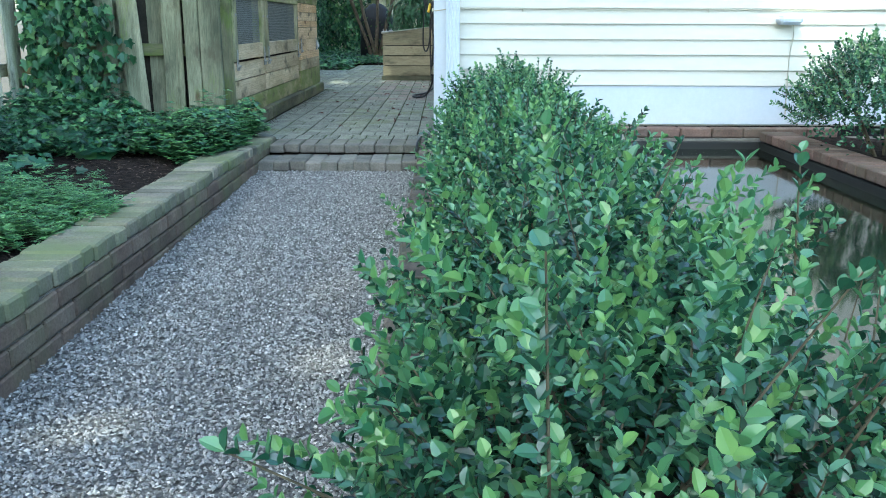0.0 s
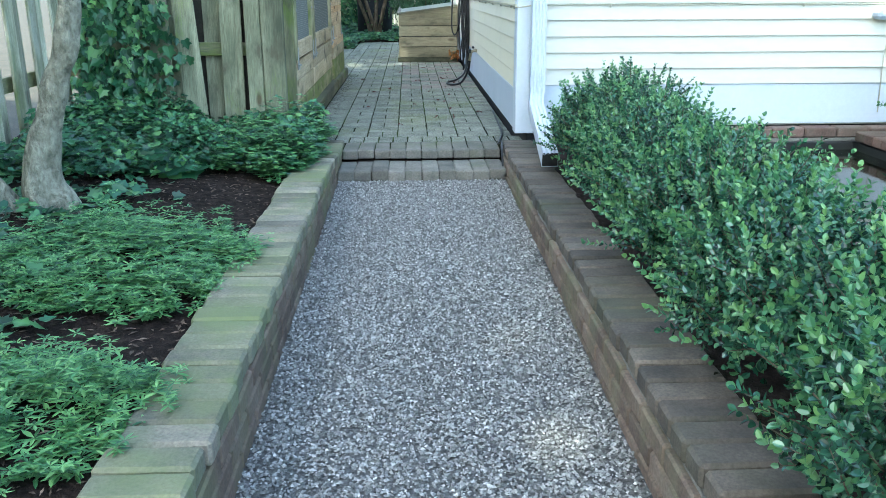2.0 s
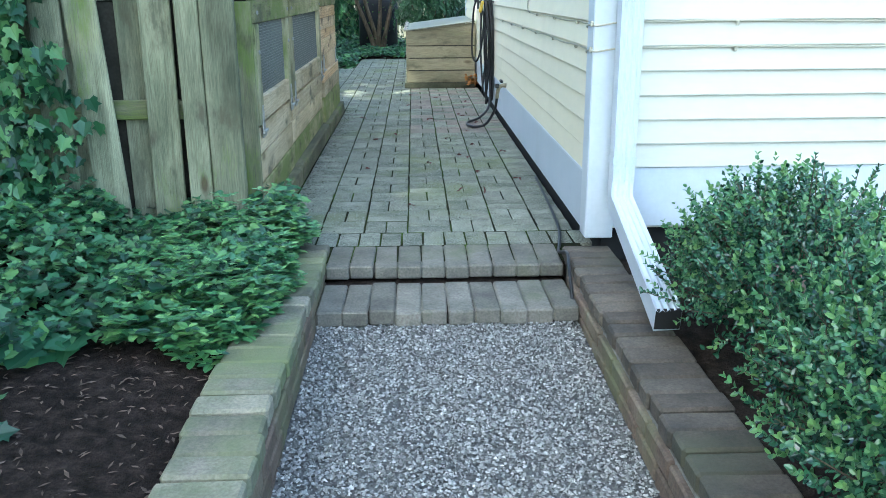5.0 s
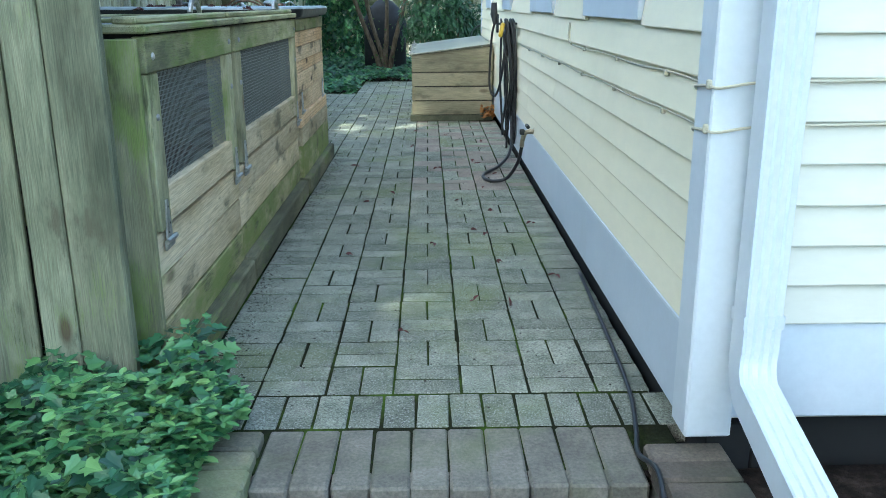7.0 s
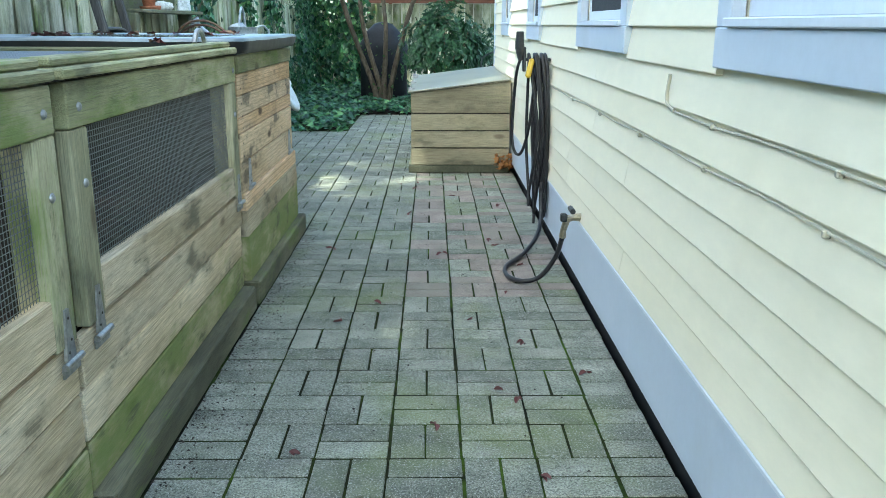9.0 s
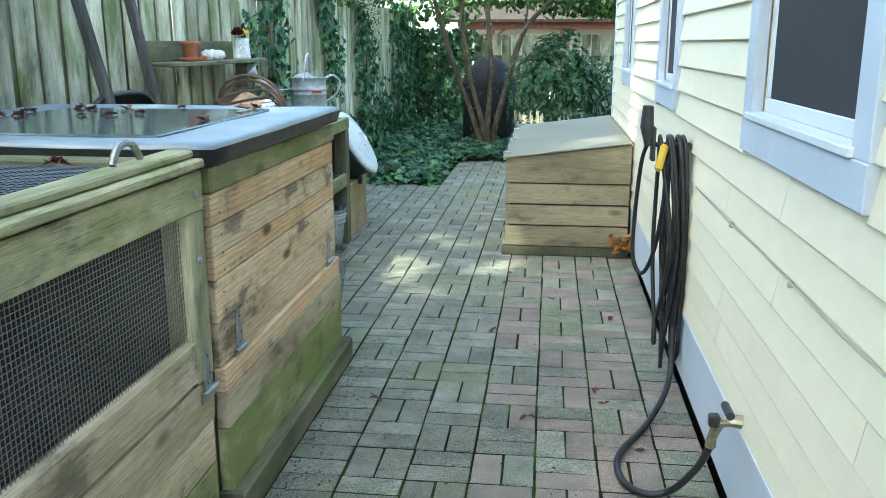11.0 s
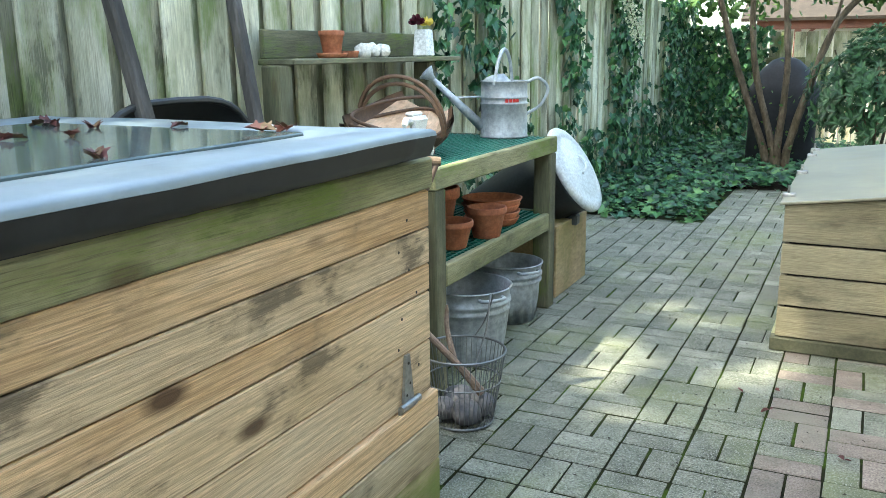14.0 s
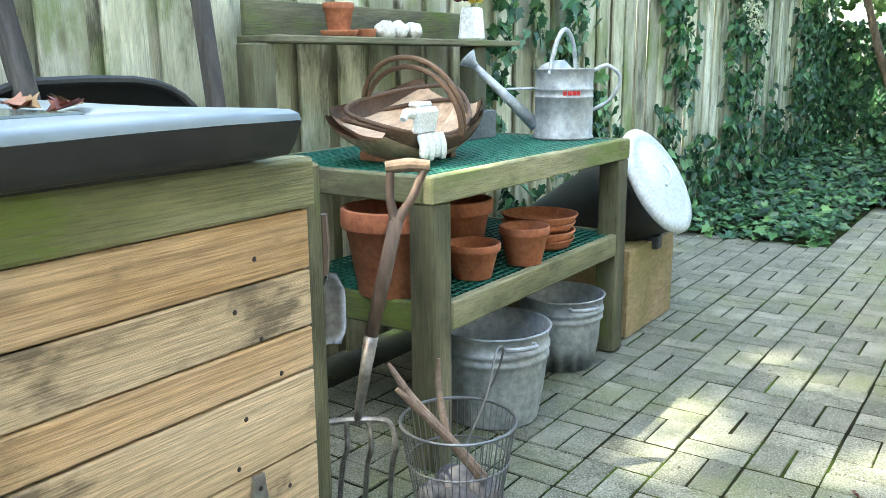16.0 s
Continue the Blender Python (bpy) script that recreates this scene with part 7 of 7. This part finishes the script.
nb = thing("neighbour_house", (0.5, 30.5, -0.45), "white neighbouring outbuilding with brown trim and a shingled roof", "house")
BROWN = mat("brown_paint", [(0.10, 0.035, 0.02), (0.15, 0.055, 0.032)], 5, rough=0.6, rnd=0)
BROWNROOF = mat("brown_shingle", [(0.025, 0.019, 0.014), (0.05, 0.038, 0.029)], 5, rough=0.95, bump=0.5, fine=30, rnd=0)
part("wall", box((-3.0, 30.6, -0.44), (6.0, 30.8, 2.5), 0.01), WHITECLAP, nb)
part("fascia", box((-3.2, 29.9, 1.72), (6.2, 30.0, 1.95), 0.01), BROWN, nb)
for x0 in (-2.4, -0.6, 0.9, 2.6):
    part("post", box((x0, 29.9, -0.44), (x0 + 0.14, 30.04, 1.72), 0.008), BROWN, nb)
    part("brace", beam((x0 + 0.07, 29.97, 1.45), (x0 + 0.42, 29.97, 1.75), 0.06, 0.06), BROWN, nb)
part("roof", beam((1.5, 29.6, 1.93), (1.5, 33.0, 3.6), 10.0, 0.08), BROWNROOF, nb)
bb = thing("brick_house", (-7.0, 3.0, -0.45), "red brick neighbouring house beyond the picket fence", "house")
FARBRICK = mat("far_brick", [(0.20, 0.08, 0.06), (0.30, 0.13, 0.10), (0.34, 0.18, 0.14)], 7, rough=0.9, bump=0.4, fine=30, rnd=0)
part("wall", box((-7.6, -4.0, -0.44), (-7.3, 8.0, 5.0), 0.01), FARBRICK, bb)
part("roof", beam((-7.1, 2.0, 4.95), (-10.0, 2.0, 6.6), 12.6, 0.1), BROWNROOF, bb)
part("wall", box((-10.2, -4.0, -0.44), (-9.9, 8.0, 5.0), 0.01), FARBRICK, bb)

# ---- small fittings on the house ----
WIRE = plain("cream_cable", (0.46, 0.43, 0.33), 0.6)
c1 = thing("wall_cable", (0.7, HY - 0.02, 0.9), "thin cream cable clipped along the front clapboards", "cable", "wall cables")
for zc in (0.970, 0.871):
    pts = [(HX - 0.03, HY + 0.10, zc - 0.03), (HX - 0.042, HY + 0.07, zc - 0.02), (HX - 0.042, HY - 0.02, zc - 0.012), (HX - 0.02, HY - 0.036, zc - 0.016), (HX + 0.07, HY - 0.036, zc - 0.004)] + [(0.0 + 0.3 * k, HY - 0.023, zc - 0.003 + 0.003 * math.sin(k * 1.7)) for k in range(15)]
    part("run", tube(curve_pts(pts, 3), 0.0035, 6), WIRE, c1)
    for k in (2, 6, 10, 14):
        part("clip", box((pts[k][0] - 0.006, HY - 0.028, zc - 0.02), (pts[k][0] + 0.006, HY - 0.016, zc + 0.002), 0.003), WIRE, c1)
c2 = thing("wall_cable", (HX - 0.02, 9.0, 0.9), "thin cream cable clipped along the side clapboards", "cable", "wall cables")
for zc, ya, yb in ((0.958, 6.44, 8.32), (0.855, 6.44, 10.6)):
    n = int((yb - ya) / 0.3)
    pts = [(HX - 0.0185, ya + (yb - ya) * k / n, zc - 0.003 + 0.004 * math.sin(k * 2.1)) for k in range(n + 1)]
    part("run", tube(curve_pts(pts, 3), 0.003, 6), WIRE, c2)
    for k in range(1, n, 2):
        part("clip", box((HX - 0.026, pts[k][1] - 0.006, zc - 0.014), (HX - 0.012, pts[k][1] + 0.006, zc + 0.001), 0.003), WIRE, c2)
part("run", tube(curve_pts([(HX - 0.022, 8.32, 0.958), (HX - 0.026, 8.38, 0.98), (HX - 0.024, 8.37, 1.05)], 5), 0.005, 7), WIRE, c2)
lamp = thing("flood_light", (2.0, HY - 0.06, 0.8), "small grey weatherproof fitting on the front wall", "wall lamp")
part("body", box((1.93, HY - 0.13, 0.775), (2.08, HY - 0.02, 0.832), 0.02), GREYTRIM, lamp)
part("cord", tube(curve_pts([(2.05, HY - 0.03, 0.775), (2.06, HY - 0.03, 0.70), (2.05, HY - 0.025, 0.55), (2.06, HY - 0.025, 0.2)], 5), 0.004, 6), WIRE, lamp)
dh = thing("drip_hose", (-0.3, 6.4, 0.0), "thin black hose snaking down from the patio over the step", "hose")
smooth(part("hose", tube(curve_pts([(HX - 0.02, 7.9, 0.010), (HX - 0.03, 7.6, 0.010), (HX - 0.045, 7.2, 0.010), (HX - 0.07, 6.75, 0.012), (-0.345, 6.5, 0.014), (-0.372, 6.36, 0.014), (-0.362, 6.22, 0.05), (-0.378, 6.08, 0.03), (-0.382, 5.98, -0.04), (-0.386, 5.93, -0.10)], 6), 0.007, 8), RUBBER, dh))

# ---- litter on the paving ----
for k in range(26):
    x, y = rng.uniform(-1.6, -0.35), rng.uniform(6.7, 12.6)
    spots = [(np.array((x, y, 0.008)), np.array((jig(1), jig(1), jig(0.2))), np.array((jig(0.4), jig(0.4), 1.0)), rng.uniform(0.02, 0.04)) for _ in range(2)]
    v, f = leaves(OVAL, spots, 0.35)
    me = bpy.data.meshes.new("fallen_leaf")
    me.from_pydata((np.asarray(v) - np.array((x, y, 0.004))).tolist(), [], f)
    me.materials.append(DEAD)
    ob = new("fallen_leaf", me)
    ob.location = (x, y, 0.004)
    tagged(ob, "small dead leaf lying on the paving", "leaf", "fallen leaves")
v, f = leaves(IVY, [(np.array((-0.30 + jig(0.07), 12.93 + jig(0.05), 0.02 + rng.uniform(0, 0.12))), np.array((jig(1), jig(1), jig(1))), np.array((jig(1), jig(1), 1.0)), 0.05) for _ in range(40)], 0.3)
cloud("leaf_pile", v, f, leaf_mat("orange_leaf", [(0.25, 0.10, 0.03), (0.40, 0.18, 0.05)], 0.7, 0.2), None, "small heap of orange-brown leaves at the hatch", "leaves")

# ---- gravel ----
r = np.random.RandomState(12)
N = 62000
gx, gy = r.uniform(GX0 + 0.004, GX1 - 0.004, N), r.uniform(1.3, 5.88, N)
gs = r.uniform(0.0034, 0.0068, N) * np.where(r.rand(N) < 0.06, 1.5, 1.0)
gz = -0.115 - 0.022 * (5.87 - gy) + r.uniform(-0.008, 0.003, N)
axes = np.array([(1, 0, 0), (-1, 0, 0), (0, 1, 0), (0, -1, 0), (0, 0, 1), (0, 0, -1)], dtype=float)
ang = r.uniform(0, 6.283, N)
sc = r.uniform(0.6, 1.25, (N, 3)) * np.array((1, 1, 0.75))
pv = axes[None] * sc[:, None] * gs[:, None, None] * r.uniform(0.75, 1.25, (N, 6, 1)) + r.normal(size=(N, 6, 3)) * (gs * 0.22)[:, None, None]
cs, sn = np.cos(ang)[:, None], np.sin(ang)[:, None]
px, py = pv[:, :, 0] * cs - pv[:, :, 1] * sn, pv[:, :, 0] * sn + pv[:, :, 1] * cs
pv = np.stack((px + gx[:, None], py + gy[:, None], pv[:, :, 2] + gz[:, None]), axis=2).reshape(-1, 3)
tri = np.array([(0, 2, 4), (2, 1, 4), (1, 3, 4), (3, 0, 4), (2, 0, 5), (1, 2, 5), (3, 1, 5), (0, 3, 5)])
fc = (tri[None] + (np.arange(N) * 6)[:, None, None]).reshape(-1, 3)
cloud("gravel", pv, fc.tolist(), GRAVEL, None, "loose pale grey gravel on the path", "gravel")

# ---- dirt and leaf crumbs along the foot of the bins and the steps ----
r = np.random.RandomState(8)
V, F = [], []
for k in range(1500):
    if k < 1000:
        x, y, z = -1.645 + abs(r.normal()) * 0.07, r.uniform(6.8, 11.2), 0.0
    else:
        x, y, z = r.uniform(-1.64, -0.3), r.uniform(6.6, 15.0), 0.0
    a, s = r.uniform(0, 6.283), r.uniform(0.002, 0.008)
    c, sn = math.cos(a) * s, math.sin(a) * s
    i = len(V)
    V += [(x - c, y - sn, z), (x + sn * 0.6, y - c * 0.6, z + 0.003), (x + c, y + sn, z + 0.002), (x - sn * 0.6, y + c * 0.6, z + 0.004)]
    F += [(i, i + 1, i + 2), (i, i + 2, i + 3)]
CRUMB = mat("dark_crumb", [(0.02, 0.016, 0.012), (0.05, 0.04, 0.03)], 30, rough=0.95, bump=0, rnd=0.5, island=True)
cloud("debris", V, F, CRUMB, None, "dark crumbs of soil and leaf on the paving", "debris")

# ---- pavers and bricks, last ----
_piece = {}
# how far the edges of each kind of piece are worn back
EDGE = {"step_brick": 0.007, "coping_brick": 0.008, "brown_coping_brick": 0.008, "wall_brick": 0.006, "pond_brick": 0.007}


def piece_mesh(size, material):
    key = (tuple(round(s, 3) for s in size), material.name)
    if key not in _piece:
        a = [-s / 2 for s in size]
        b = [s / 2 for s in size]
        me = mesh_from(box(a, b, EDGE.get(material.name, 0.003)), "brick", Vector())
        me.materials.append(material)
        _piece[key] = me
    return _piece[key]


def q3(s):
    return tuple(round(v * 500) / 500 for v in s)


def lay(name, parent, centre, size, material, yaw, tilt):
    ob = new(name, piece_mesh(q3(size), material))
    ob.parent = parent
    ob.location = Vector(centre) - ORG[parent]
    ob.rotation_euler = (tilt, 0, yaw)


def join_boxes(name, items, material, parent):
    bm = bmesh.new()
    for centre, size, yaw, tilt in items:
        cbox(bm, [-s / 2 for s in size], [s / 2 for s in size], 0.003, Matrix.Translation(centre) @ Euler((tilt, 0, yaw)).to_matrix().to_4x4())
    ob = part(name, fixed(bm), material, parent)
    return tagged(ob, kind="stuff")


count = {}
rest = {}
for p, c, s, m, yaw, tilt in sorted(BRICKS, key=lambda b: abs(b[1][1] - 4.2)):
    count[p] = count.get(p, 0) + 1
    if count[p] <= 300 and c[2] - s[2] / 2 > -0.33 and c[1] > 0.2:
        lay("brick", p, c, s, m, yaw, tilt)
    else:
        rest.setdefault((p, m), []).append((c, s, yaw, tilt))
for (p, m), items in rest.items():
    join_boxes("bricks", items, m, p)

paving = thing("paving", (-1.0, 9.0, 0.0), "grey-green basket-weave brick paving with mossy joints", "paving", kind="structure")
M = 0.2084
pr = random.Random(11)
far, near = [], 0
X0, Y0 = -1.440, 6.5526
for k in range(-3, 14):
    x = X0 + 0.049 + k * 0.0975
    if -1.66 < x < -0.22:
        lay("paver", paving, (x, Y0 + 0.10, -0.0335 + pr.uniform(-0.002, 0.002)), (0.090, 0.2, 0.06), PAVER, pr.uniform(-0.02, 0.02), 0.0)
for j in range(56):
    for i in range(-9, 6):
        cx, cy = X0 + (i + 0.5) * M, Y0 + 0.21 + (j + 0.5) * M
        right = -0.27 if cy < 15.0 else 4.0
        left = -3.0 if cy > 10.9 else -1.70
        if cy > 14.5:
            left = -3.0 if cy < 15.62 else -1.95
        if not (left < cx - 0.02 and cx < right) or cy > 17.5:
            continue
        if cx > -0.98 and 13.0 < cy < 15.0:
            continue
        if cx < -1.66 and cy < 10.9:
            continue
        for h in (-1, 1):
            o = h * M / 4
            flat = (i + j) % 2 == 0 or cx > -0.46 or (cx < -1.42 and cy < 10.9)
            c = (cx + (0 if flat else o) + pr.uniform(-0.002, 0.002), cy + (o if flat else 0) + pr.uniform(-0.002, 0.002), -0.0335 + 0.0012 * noise.noise(Vector((cx * 3, cy * 3, 0))) + pr.uniform(-0.001, 0.001))
            s = (0.2010 + pr.uniform(-0.003, 0.002), 0.0970 + pr.uniform(-0.002, 0.001), 0.06) if flat else (0.0970 + pr.uniform(-0.002, 0.001), 0.2010 + pr.uniform(-0.003, 0.002), 0.06)
            if cx > -0.46 and cy < 15.0:
                c, s = (c[0] - 0.021, c[1], c[2]), (0.156, s[1], s[2])
            red = cx > -0.95 and 9.6 < cy < 13.2 and pr.random() < 0.5
            yaw = pr.uniform(-0.012, 0.012)
            if cy < 11.6 and near < 300 or red:
                near += 1
                lay("paver", paving, c, s, PAVER_RED if red else PAVER, yaw, pr.uniform(-0.006, 0.006))
            else:
                far.append((c, s, yaw, pr.uniform(-0.006, 0.006)))
for i in range(9):
    for j in range(12):
        cx, cy = -0.12 + (i + 0.5) * M, 15.2 + (j + 0.5) * M
        for h in (-1, 1):
            o = h * M / 4
            flat = (i + j) % 2 == 0
            far.append(((cx + (0 if flat else o), cy + (o if flat else 0), -0.0335), (0.1995, 0.0965, 0.06) if flat else (0.0965, 0.1995, 0.06), 0, 0))
join_boxes("pavers", far, PAVER_FAR, paving)
